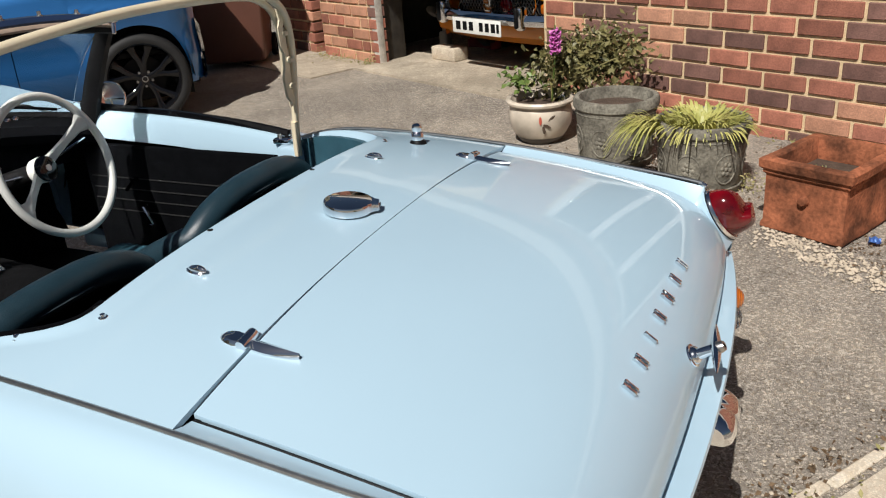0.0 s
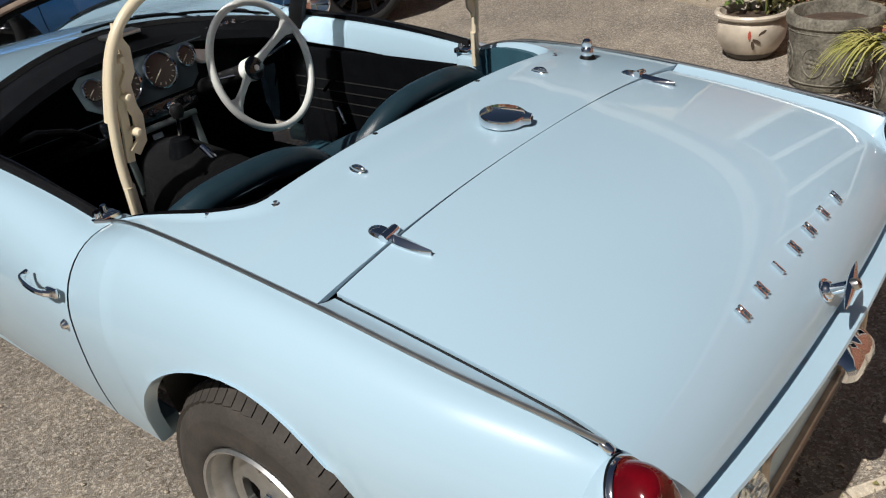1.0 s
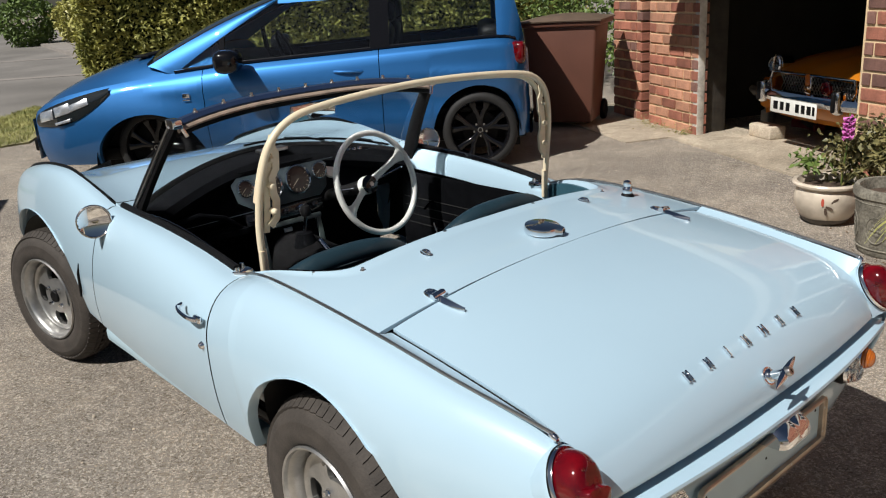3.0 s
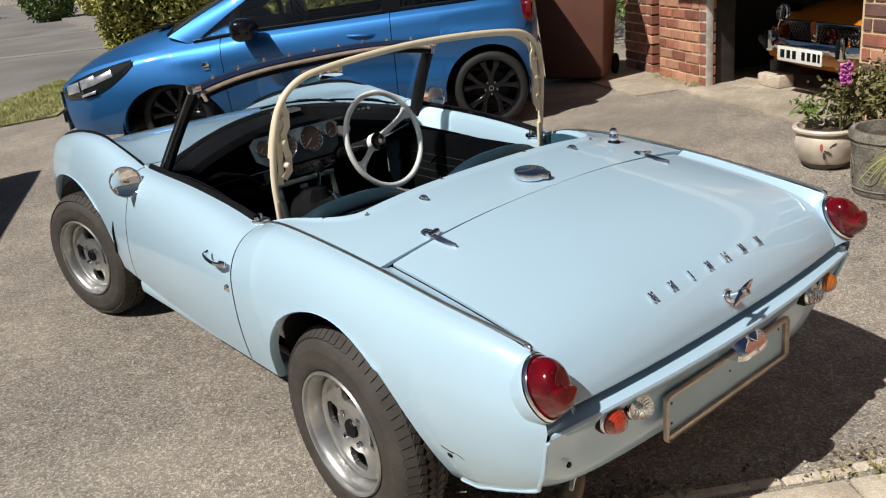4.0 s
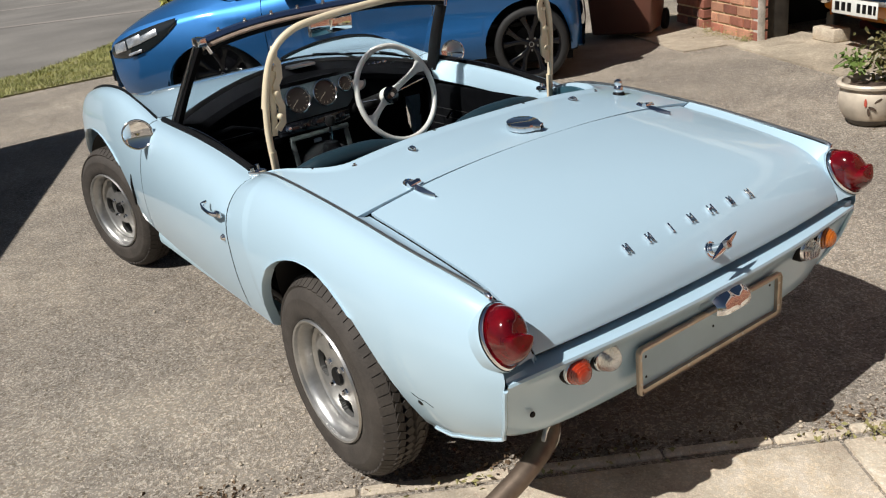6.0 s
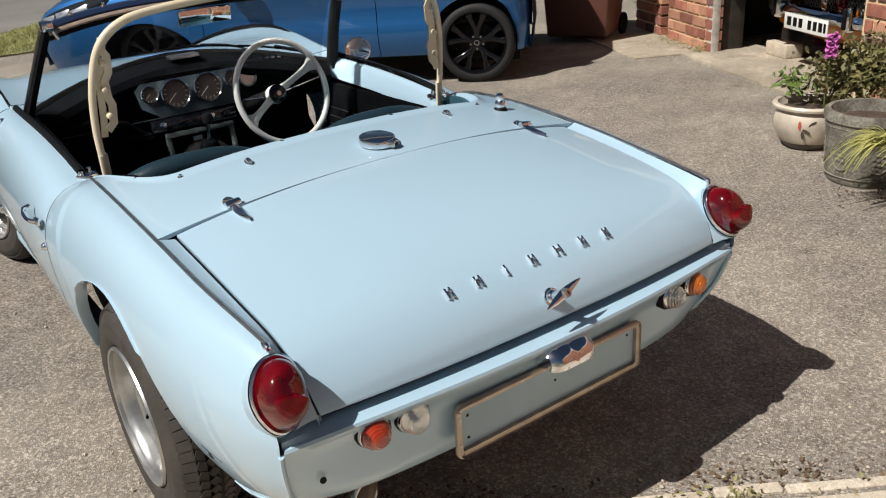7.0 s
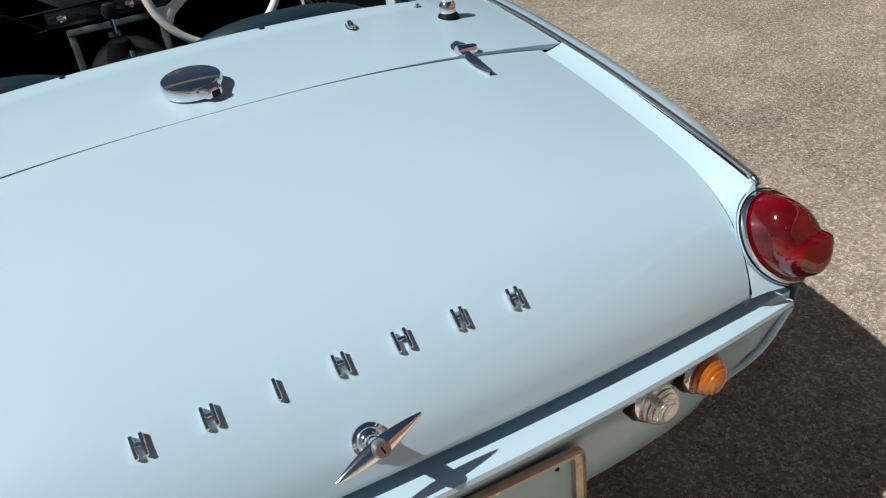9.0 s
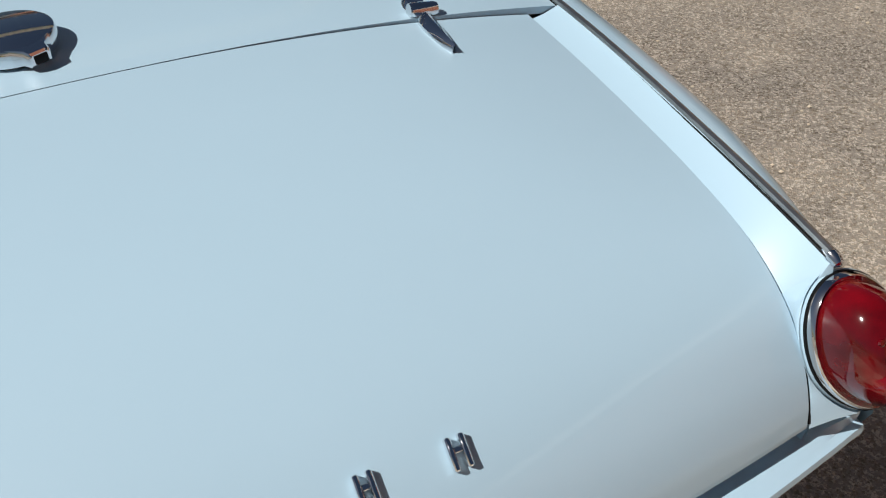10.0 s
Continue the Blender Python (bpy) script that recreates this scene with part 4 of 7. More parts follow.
# interior mirror, hung from the top rail
part("mirror_arm", tube([screen_top(0) + Vector((0.0, 0.0, -0.02)), screen_top(0) + Vector((0, -0.03, -0.05))], 0.005, 8), CHROME, screen)
im = Matrix.Translation(screen_top(0) + Vector((0.0, -0.035, -0.062))) @ Matrix.Rotation(radians(8), 4, "Z") @ Matrix.Rotation(radians(8), 4, "X")
mirror_case = box(0.19, 0.012, 0.052, (0, 0.008, 0), 0.005)
mirror_case.transform(im)
part("mirror_case", mirror_case, CHROME, screen)
mg = box(0.182, 0.003, 0.045, (0, 0.0, 0), 0.001)
mg.transform(im)
part("mirror_glass", mg, MIRROR, screen)
# wipers
def on_screen(u, t):
    return screen_base(u).lerp(screen_top(u), t) + Vector((0, 0.014 + 0.018 * math.sin(math.pi * t), 0.006 + 0.012 * math.sin(math.pi * t)))
for u0, u1, t0, t1, up in ((-0.08, 0.50, 0.07, 0.06, 0.62), (0.46, 0.92, 0.07, 0.05, 0.98)):
    pivot = screen_base(up * 0.97) + Vector((0, 0.045, 0.004))
    part("wiper_blade", tube([on_screen(u0 + (u1 - u0) * k / 6, t0 + (t1 - t0) * k / 6 + 0.012 * math.sin(math.pi * k / 6)) for k in range(7)], 0.0045, 6), BLACK, screen)
    part("wiper_arm", tube([pivot, pivot.lerp(on_screen((u0 + u1) / 2, 0.10), 0.5) + Vector((0, 0.006, 0.012)), on_screen((u0 + u1) / 2, 0.10)], 0.0038, 6), STEEL, screen)
    part("wiper_spindle", lathe([(0.0, 0.016), (0.007, 0.014), (0.009, 0.0)], 10, Matrix.Translation(pivot - Vector((0, 0, 0.006)))), CHROME, screen)

# round wing mirrors on short stems
for s in (-1, 1):
    mir = tagged(new("wing_mirror"), "round chrome wing mirror on a short stem")
    mir.parent = car
    c = Vector((s * 0.692, 1.17, 0.782)) if s < 0 else Vector((0.735, 1.250, 0.785))
    back = Vector((-0.26, -1, 0.05)).normalized()
    if s > 0:
        back = Vector((-0.45, -0.88, 0.08)).normalized()
    m = Matrix.Translation(c) @ axis_turn(back)
    part("mirror_shell", lathe([(0.0, -0.040), (0.020, -0.036), (0.038, -0.024), (0.049, -0.006), (0.052, 0.004), (0.050, 0.007), (0.047, 0.005)], 32, m), CHROME, mir)
    part("mirror_face", lathe([(r, 0.002 + h * (0.3 if s < 0 else 0.12)) for r, h in ((0.0475, 0.0), (0.040, 0.0016), (0.030, 0.0032), (0.020, 0.0043), (0.010, 0.0049), (0.0, 0.0051))], 40, m), MIRROR, mir)
    part("mirror_rim", tube([m @ Vector((0.0495 * math.cos(a), 0.0495 * math.sin(a), 0.005)) for a in steps(0, 2 * math.pi, 40)[:-1]], 0.0038, 8, closed=True), CHROME, mir)
    part("mirror_stem", tube([c - back * 0.03, c - back * 0.04 + Vector((-s * 0.02, 0.02, -0.03)), Vector((s * 0.668, 1.27, 0.735))], 0.007, 8), CHROME, mir)

# side vent slit behind the front wheel
for s in (-1, 1):
    part("wing_slit", tube([(s * (half_width(1.44) - 0.0), 1.44, 0.585), (s * (half_width(1.46) + 0.001), 1.465, 0.54), (s * (half_width(1.5) - 0.002), 1.50, 0.45)], [0.003, 0.006, 0.004], 6), BLACK, car)

# wheels: slotted alloy rims, tyres with tread blocks
def wheel_things(cx, cy, s, steer=0.0):
    w = tagged(new("wheel"), "slotted alloy wheel with a worn road tyre")
    w.parent = car
    w.matrix_local = Matrix.Translation((cx, cy, 0.283)) @ Matrix.Rotation(radians(steer), 4, "Z") @ axis_turn((s, 0, 0))
    R = 0.281
    prof = [(0.162, -0.066), (0.180, -0.076), (0.210, -0.080), (0.236, -0.076), (0.254, -0.067), (0.266, -0.055)]
    for z in (-0.038, -0.036, -0.034, -0.020, -0.017, -0.012, 0.012, 0.017, 0.020, 0.034, 0.036, 0.038):
        prof.append((R - (0.008 if abs(z) in (0.036, 0.012) else 0.0), z))
    prof += [(0.266, 0.055), (0.254, 0.067), (0.240, 0.0755), (0.232, 0.0785), (0.229, 0.0795), (0.225, 0.0785), (0.210, 0.081), (0.190, 0.079), (0.178, 0.075), (0.168, 0.064)]
    tyre = part("tyre", lathe(prof, 72, cap=False), RUBBER, w)
    # shoulder tread blocks
    blocks = bmesh.new()
    for k in range(66):
        a = 2 * math.pi * k / 66
        for z, t in ((0.0505, 0.3), (-0.0505, -0.3)):
            box(0.010, 0.0225, 0.034, (0, 0, 0), 0, bm=blocks, turn=None)
            blocks.verts.ensure_lookup_table()
            mm = Matrix.Rotation(a, 4, "Z") @ Matrix.Translation((R - 0.0135, 0, z)) @ Matrix.Rotation(t * -1.9, 4, "Y") @ Matrix.Rotation(t * 0.5, 4, "X")
            for v in blocks.verts[-8:]:
                v.co = mm @ v.co
        for z, t in ((0.028, -0.5), (0.004, 0.5), (-0.028, -0.5)):
            box(0.010, 0.021, 0.019, (0, 0, 0), 0, bm=blocks)
            blocks.verts.ensure_lookup_table()
            mm = Matrix.Rotation(a, 4, "Z") @ Matrix.Translation((R - 0.003, 0, z)) @ Matrix.Rotation(t, 4, "X")
            for v in blocks.verts[-8:]:
                v.co = mm @ v.co
    part("tread", blocks, RUBBER, tyre, smooth=False)
    rim = part("rim", lathe([(0.160, -0.07), (0.154, -0.06), (0.150, 0.0), (0.150, 0.030), (0.152, 0.052), (0.157, 0.066), (0.163, 0.070), (0.165, 0.079), (0.170, 0.081), (0.173, 0.075), (0.166, 0.060)], 72, cap=False), ALLOY, w)
    # face with five slots
    face = bmesh.new()
    rows = []
    n = 180
    def face_z(r):
        return smooth_at(r, (0.0, 0.04, 0.06, 0.10, 0.140, 0.152), (0.024, 0.024, 0.020, 0.018, 0.016, 0.026))
    radii = (0.0, 0.04, 0.052, 0.060, 0.064, 0.068, 0.072, 0.077, 0.082, 0.088, 0.094, 0.100, 0.106, 0.111, 0.116, 0.121, 0.126, 0.132, 0.142, 0.152)
    for r in radii:
        rows.append([(r * math.cos(2 * math.pi * k / n), r * math.sin(2 * math.pi * k / n), face_z(r)) for k in range(n)])
    vs = [[face.verts.new(p) for p in row] for row in rows[1:]]
    centre = face.verts.new((0, 0, 0.022))
    for k in range(n):
        face.faces.new((centre, vs[0][k], vs[0][(k + 1) % n]))
        for i in range(len(vs) - 1):
            r = (radii[i + 1] + radii[i + 2]) / 2
            a = ((k + 0.5) / n * 4 + 0.5) % 1 - 0.5
            arc = a * 2 * math.pi / 4 * r
            hole = (abs(arc) / 0.038) ** 3 + (abs(r - 0.098) / 0.028) ** 3 < 1
            if not hole:
                face.faces.new((vs[i][k], vs[i + 1][k], vs[i + 1][(k + 1) % n], vs[i][(k + 1) % n]))
    thick(face, 0.014)
    part("rim_face", face, ALLOY, rim)
    part("brake_drum", lathe([(0.0, -0.03), (0.128, -0.03), (0.132, -0.04), (0.132, -0.07)], 32), BLACK, w)
    part("centre_cap", lathe([(0.026, 0.016), (0.026, 0.042), (0.023, 0.046), (0.0, 0.047)], 24), BLACK, w, "black centre cap")
    for k in range(4):
        a = radians(90 * k + 45)
        nut = lathe([(0.010, 0.012), (0.010, 0.036), (0.009, 0.040), (0.007, 0.042), (0.007, 0.050), (0.0, 0.050)], 6, Matrix.Translation((0.047 * math.cos(a), 0.047 * math.sin(a), 0)))
        part("wheel_nut", nut, CHROME, rim)
    part("valve", tube([(0.0, 0.138, 0.018), (0.0, 0.134, 0.066)], 0.0045, 8), STEEL, rim)
    return w


for s in (-1, 1):
    wheel_things(s * 0.610, 0.004, s)
    wheel_things(s * 0.578, 2.10, s, 15.0)

# exhaust under the tail
pipe = tube(curve([(-0.25, 0.2, 0.24), (-0.30, -0.30, 0.25), (-0.355, -0.47, 0.255), (-0.41, -0.54, 0.242), (-0.50, -0.56, 0.205), (-0.60, -0.56, 0.165)], 6), 0.025, 16)
lathe([(0.0205, -0.004), (0.0255, 0.0), (0.0255, 0.01)], 16, Matrix.Translation((-0.602, -0.56, 0.1642)) @ axis_turn((0.1, 0, 0.04)), bm=pipe, cap=False)
part("exhaust_pipe", pipe, EXHAUST, car, "rusty bent exhaust pipe")
part("exhaust_strap", tube([(-0.405 + 0.034 * math.cos(a), -0.545 + 0.012 * math.cos(a), 0.243 + 0.036 * math.sin(a)) for a in steps(0, 2 * math.pi, 16)[:-1]], 0.006, 8, closed=True), STEEL, car)
part("silencer", lathe([(0.0, -0.2), (0.07, -0.19), (0.075, -0.15), (0.075, 0.15), (0.07, 0.19), (0.0, 0.2)], 20, Matrix.Translation((-0.22, -0.25, 0.26)) @ axis_turn((0, 1, 0))), EXHAUST, car)
part("rear_axle", tube([(-0.55, 0, 0.287), (0.55, 0, 0.287)], 0.035, 12), BLACK, car)

# ---- inside of the car ----
part("cabin_floor", box(1.08, 1.3, 0.02, (0, 0.75, 0.325), 0.004), CARPET, car)
part("cabin_back", box(1.06, 0.02, 0.42, (0, 0.15, 0.55), 0.004), CARPET, car)
part("gearbox_tunnel", surface([[(0.13 * math.cos(a) * (1 + 0.3 * (1 - t)), 0.15 + 1.15 * t, 0.33 + (0.16 + 0.10 * t) * max(0, math.sin(a)) ** 0.6) for a in steps(0, math.pi, 12)] for t in steps(0, 1, 8)]), CARPET, car)
part("bulkhead", box(1.1, 0.02, 0.50, (0, 1.40, 0.56), 0.004), CARPET, car)


SEAT_ROLL = material("teal_blue_vinyl_roll", (0.013, 0.032, 0.044), 0.34, vary=0.2, scale=18, bump=0.2, grain_scale=400)


def seat(cx):
    st = tagged(new("seat"), "dark blue vinyl bucket seat with pale piping")
    st.parent = car
    # shell-shaped backrest, leaning rearwards
    def back(u, v, d):
        """u across, v up, d: 0 front face, 1 rear face."""
        w = 0.240 * (1 - 0.13 * max(0, v) ** 6)
        z = 0.39 + 0.350 * v - 0.085 * max(0, v - 0.4) * abs(u) ** 3
        y = 0.625 - 0.265 * v + 0.06 * (1 - u * u) * (1 - d) * -0.3 - 0.075 * d * (1 - 0.45 * v) * (1 - 0.5 * u * u) + 0.24 * u * u * (1 - v) ** 0.85
        return Vector((cx + u * w, y, z))
    def sheet(d, lo=-1.0, hi=1.0, v1=1.0):
        return [[back(u, v, d) for u in steps(lo, hi, 14)] for v in steps(0, v1, 12)]
    part("backrest", surface(sheet(0)), TEAL_VINYL, st)
    part("back_cover", surface(sheet(1, -0.93, 0.93, 0.97)), BLACK_VINYL, st)
    rim = [back(-1, v, 0.5) for v in steps(0, 1, 14)] + [back(u, 1.0, 0.5) + Vector((0, 0, 0.008 * (1 - u * u))) for u in steps(-1, 1, 14)[1:-1]] + [back(1, v, 0.5) for v in steps(1, 0, 14)]
    part("back_roll", tube(rim, 0.032, 14), SEAT_ROLL, st)
    pip = [back(-0.94, v, 1) + Vector((0, -0.024, 0)) for v in steps(0, 0.92, 12)] + [back(u, 0.965, 1) + Vector((0, -0.026, 0.010)) for u in steps(-0.88, 0.88, 10)] + [back(0.94, v, 1) + Vector((0, -0.024, 0)) for v in steps(0.92, 0, 12)]
    part("piping", tube(pip, 0.0022, 6), material("blue_grey_piping", (0.10, 0.14, 0.16), 0.5, vary=0.1), st)
    # right cushion drawn teal, left one black
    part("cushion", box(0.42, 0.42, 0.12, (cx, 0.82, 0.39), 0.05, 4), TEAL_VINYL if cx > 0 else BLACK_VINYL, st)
    part("belt_slot", box(0.045, 0.020, 0.006, back(0, 1.0, 0.5) + Vector((0, 0, 0.034)), 0.002), CHROME, st)
    part("belt_slot_hole", box(0.034, 0.012, 0.004, back(0, 1.0, 0.5) + Vector((0, 0, 0.0365)), 0.001), BLACK, st)


seat(-0.338)
seat(0.238)

# dashboard
dash = tagged(new("dashboard"), "black padded dashboard with a grey-blue instrument panel")
dash.parent = car
rows = []
for u in steps(-1, 1, 28):
    p = screen_base(u * 0.97)
    k = 1 - 0.25 * abs(u) ** 4
    rows.append([(p.x, p.y + 0.012, p.z - 0.006), (p.x * 0.995, p.y - 0.02, p.z - 0.002), (p.x * 0.985, p.y - 0.07 * k, p.z - 0.005), (p.x * 0.97, p.y - 0.12 * k, p.z - 0.02), (p.x * 0.965, p.y - 0.135 * k, p.z - 0.045), (p.x * 0.965, p.y - 0.12 * k, p.z - 0.07)])
part("crash_pad", surface(rows), BLACK_VINYL, dash)
part("fascia", thick(surface([[(x, 1.262 - 0.03 * (abs(x) / 0.5) ** 2, z) for z in (0.82 - 0.06 * (abs(x) / 0.53) ** 3, 0.70, 0.655)] for x in steps(-0.53, 0.53, 20)]), 0.02), BLACK_VINYL, dash)
part("parcel_shelf", thick(surface([[(x, y, 0.635 + (1.27 - y) * 0.05) for y in (1.38, 1.25, 1.16)] for x in steps(-0.53, -0.18, 6)]), 0.02), BLACK_VINYL, dash)
part("shelf_lip", tube([(-0.53, 1.15, 0.705), (-0.36, 1.15, 0.725), (-0.26, 1.17, 0.69), (-0.2, 1.18, 0.64)], 0.010, 8), BLACK_VINYL, dash)
# instrument panel, facing back and up a little
PANEL = Matrix.Translation((-0.005, 1.205, 0.752)) @ Matrix.Rotation(radians(-14), 4, "X")
def on_panel(x, z, y=0.0):
    return PANEL @ Vector((x, y, z))
outline = [(-0.196, 0.035), (-0.17, 0.056), (0.185, 0.060), (0.205, 0.042), (0.185, -0.040), (0.15, -0.068), (-0.12, -0.072), (-0.185, -0.030)]
bm = bmesh.new()
bm.faces.new([bm.verts.new(on_panel(x, z, 0.0)) for x, z in outline])
bmesh.ops.solidify(bm, geom=bm.faces[:], thickness=-0.012)
bmesh.ops.bevel(bm, geom=bm.edges[:], offset=0.004, segments=2, affect="EDGES")
ipanel = part("instrument_panel", bm, DIAL_PANEL, dash)
for x, z, r in ((0.063, 0.006, 0.050), (-0.058, 0.003, 0.050), (0.160, 0.022, 0.029), (-0.150, 0.014, 0.029)):
    dial = tagged(new("gauge"), "round black gauge with a chrome rim")
    dial.parent = dash
    m = Matrix.Translation(on_panel(x, z, -0.012)) @ PANEL.to_3x3().to_4x4() @ axis_turn((0, -1, 0))
    part("gauge_face", lathe([(r, 0.0), (0.0, 0.0015)], 32, m), DIAL, dial)
    part("gauge_rim", lathe([(r + 0.003, -0.01), (r + 0.003, 0.006), (r, 0.008), (r - 0.003, 0.003)], 32, m, cap=False), CHROME, dial)
    marks = bmesh.new()
    for k in range(11):
        a = radians(-210 + 24 * k)
        b = box(r * 0.16, r * 0.04, 0.0006, (r * 0.78 * math.cos(a), r * 0.78 * math.sin(a), 0.003), turn=Matrix.Rotation(a, 3, "Z"))
        merge(marks, b)
    merge(marks, box(r * 0.7, r * 0.05, 0.0008, (-r * 0.25, -r * 0.2, 0.004), turn=Matrix.Rotation(radians(220), 3, "Z")))
    marks.transform(m)
    part("gauge_marks", marks, DIAL_MARK, dial)
for x in (-0.13, -0.07, -0.01, 0.05, 0.11):
    part("switch_knob", lathe([(0.012, 0.0), (0.012, 0.004), (0.008, 0.006), (0.009, 0.018), (0.0, 0.020)], 14, Matrix.Translation(on_panel(x, -0.097, -0.008)) @ PANEL.to_3x3().to_4x4() @ axis_turn((0, -1, 0))), CHROME if x in (-0.13, 0.05) else GLOSS_BLACK, dash)
part("switch_strip", moved(box(0.32, 0.014, 0.045, (-0.01, 0.002, -0.098), 0.004), PANEL), GLOSS_BLACK, dash)
CONSOLE = material("worn_grey_console", (0.045, 0.056, 0.056), 0.5, 0.2, vary=0.3, scale=25)
# radio console below, with worn alloy surround and a stack of printed cards
part("console_frame", moved(merge(merge(merge(box(0.26, 0.012, 0.018, (0.0, 0.0, -0.138), 0.003), box(0.020, 0.012, 0.15, (-0.12, 0.01, -0.215), 0.003)), box(0.020, 0.012, 0.15, (0.12, 0.01, -0.215), 0.003)), box(0.26, 0.012, 0.016, (0.0, 0.014, -0.295), 0.003)), PANEL), CONSOLE, dash, "worn grey-green console surround")
part("console_back", moved(box(0.24, 0.006, 0.15, (0, 0.03, -0.21)), PANEL), BLACK_VINYL, dash)
for k in range(4):
    part("console_label", moved(box(0.034, 0.004, 0.016, (-0.012, 0.012, -0.165 - 0.024 * k), 0.001), PANEL), PIPING, dash)
part("ash_tray", box(0.11, 0.05, 0.012, (0.02, 1.29, 0.868), 0.003), STEEL, dash)
for k in range(5):
    part("warning_light", lathe([(0.009, 0.0), (0.009, 0.005), (0.006, 0.007), (0.0, 0.007)], 14, Matrix.Translation((0.27 + 0.026 * k, 1.238, 0.815)) @ axis_turn((0, -1, 0.2))), CHROME, dash)
dial = lathe([(0.036, -0.01), (0.036, 0.004), (0.030, 0.006), (0.028, 0.002), (0.0, 0.002)], 28, Matrix.Translation((0.235, 1.236, 0.762)) @ axis_turn((0, -1, 0.2)))
part("clock", dial, STEEL, dash)

# steering wheel with two spokes and its column
wheel = tagged(new("steering_wheel"), "thin-rimmed ivory steering wheel with two spokes")
wheel.parent = car
SW = Matrix.Translation((0.244, 0.962, 0.742)) @ axis_turn((0.10, -0.95, 0.29)) @ Matrix.Diagonal((0.905, 0.905, 0.85, 1))
part("wheel_rim", tube([SW @ Vector((0.2 * math.cos(a), 0.2 * math.sin(a), 0)) for a in steps(0, 2 * math.pi, 64)[:-1]], 0.0108, 12, closed=True), IVORY, wheel)
right = SW.to_3x3() @ Vector((1, 0, 0))
for ang in (29, 209):
    # spokes run up to one side and down to the other, dished towards the hub
    def at(r, d, z):
        a = radians(ang)
        e = SW.to_3x3().inverted() @ Vector((1, 0, 0))
        e.z = 0
        e.normalize()
        f = Vector((0, 0, 1)).cross(e)
        if (SW.to_3x3() @ f).z < 0:
            f = -f
        p = e * math.cos(a) + f * math.sin(a)
        q = Vector((0, 0, 1)).cross(p)
        return SW @ (p * r + q * d + Vector((0, 0, z)))
    rows = []
    for r, w, z in ((0.02, 0.020, -0.062), (0.06, 0.014, -0.050), (0.11, 0.013, -0.030), (0.16, 0.017, -0.010), (0.19, 0.034, -0.002), (0.200, 0.055, 0.0)):
        rows.append([at(r, -w, z), at(r, -w * 0.6, z + 0.007), at(r, w * 0.6, z + 0.007), at(r, w, z), at(r, w * 0.6, z - 0.007), at(r, -w * 0.6, z - 0.007)])
    part("spoke", surface(rows, close_u=True), IVORY, wheel)
part("hub", lathe([(0.036, -0.085), (0.038, -0.062), (0.037, -0.052), (0.034, -0.047)], 28, SW), IVORY, wheel)
part("horn_button", lathe([(0.037, -0.050), (0.036, -0.040), (0.027, -0.035), (0.0, -0.034)], 24, SW), GLOSS_BLACK, wheel)
part("button_emblem", lathe([(0.011, -0.0355), (0.010, -0.032), (0.0, -0.032)], 6, SW), STEEL, wheel)
part("column", tube([SW @ Vector((0, 0, -0.09)), SW @ Vector((0, 0, -0.38))], 0.024, 14), BLACK, wheel)
part("stalk", tube([SW @ Vector((0.02, 0.0, -0.12)), Vector((0.47, 1.10, 0.74))], 0.004, 8), CHROME, wheel)
part("stalk", tube([SW @ Vector((-0.02, 0.0, -0.12)), Vector((0.17, 1.13, 0.70))], 0.004, 8), CHROME, wheel)

# gear lever, gaiter and handbrake
part("gear_gaiter", lathe([(0.075, 0.46), (0.065, 0.50), (0.045, 0.55), (0.028, 0.60), (0.0, 0.61)], 20, Matrix.Translation((-0.02, 1.06, 0))), BLACK_VINYL, car)
part("gear_lever", tube([(-0.02, 1.06, 0.59), (-0.02, 1.04, 0.67)], 0.006, 8), CHROME, car)
part("gear_knob", lathe([(0.0, -0.022), (0.015, -0.018), (0.021, 0.0), (0.015, 0.017), (0.0, 0.021)], 16, Matrix.Translation((-0.02, 1.038, 0.685))), BLACK, car)
part("handbrake", tube([(0.0, 0.86, 0.50), (0.0, 0.91, 0.528), (0.0, 0.94, 0.546), (0.0, 0.995, 0.578)], [0.008, 0.012, 0.013, 0.010], 10), CHROME, car)

# hood frame: two cream bows hinged on each side, with link plates
hood = tagged(new("hood_frame"), "bare cream-painted folding hood frame")
hood.parent = car
def bow(dy, dz, dx):
    half = [(0.533, 0.415 + dy * 0.3, 0.735), (0.538 + dx * 0.4, 0.405 + dy, 0.86), (0.528 + dx, 0.385 + dy, 0.98), (0.497 + dx, 0.370 + dy, 1.072 + dz), (0.435 + dx, 0.365 + dy, 1.122 + dz), (0.34, 0.365 + dy, 1.141 + dz), (0.17, 0.37 + dy, 1.153 + dz), (0.0, 0.375 + dy, 1.157 + dz)]
    pts = [(-x, y, z) for x, y, z in half] + [p for p in reversed(half[:-1])]
    return curve(pts, 6)
part("main_bow", tube(bow(0.0, 0.0, 0.0), 0.0095, 10), CREAM, hood)
front = bow(0.022, -0.006, -0.008)
part("second_bow", tube(front[9:-9], 0.0085, 10), CREAM, hood)
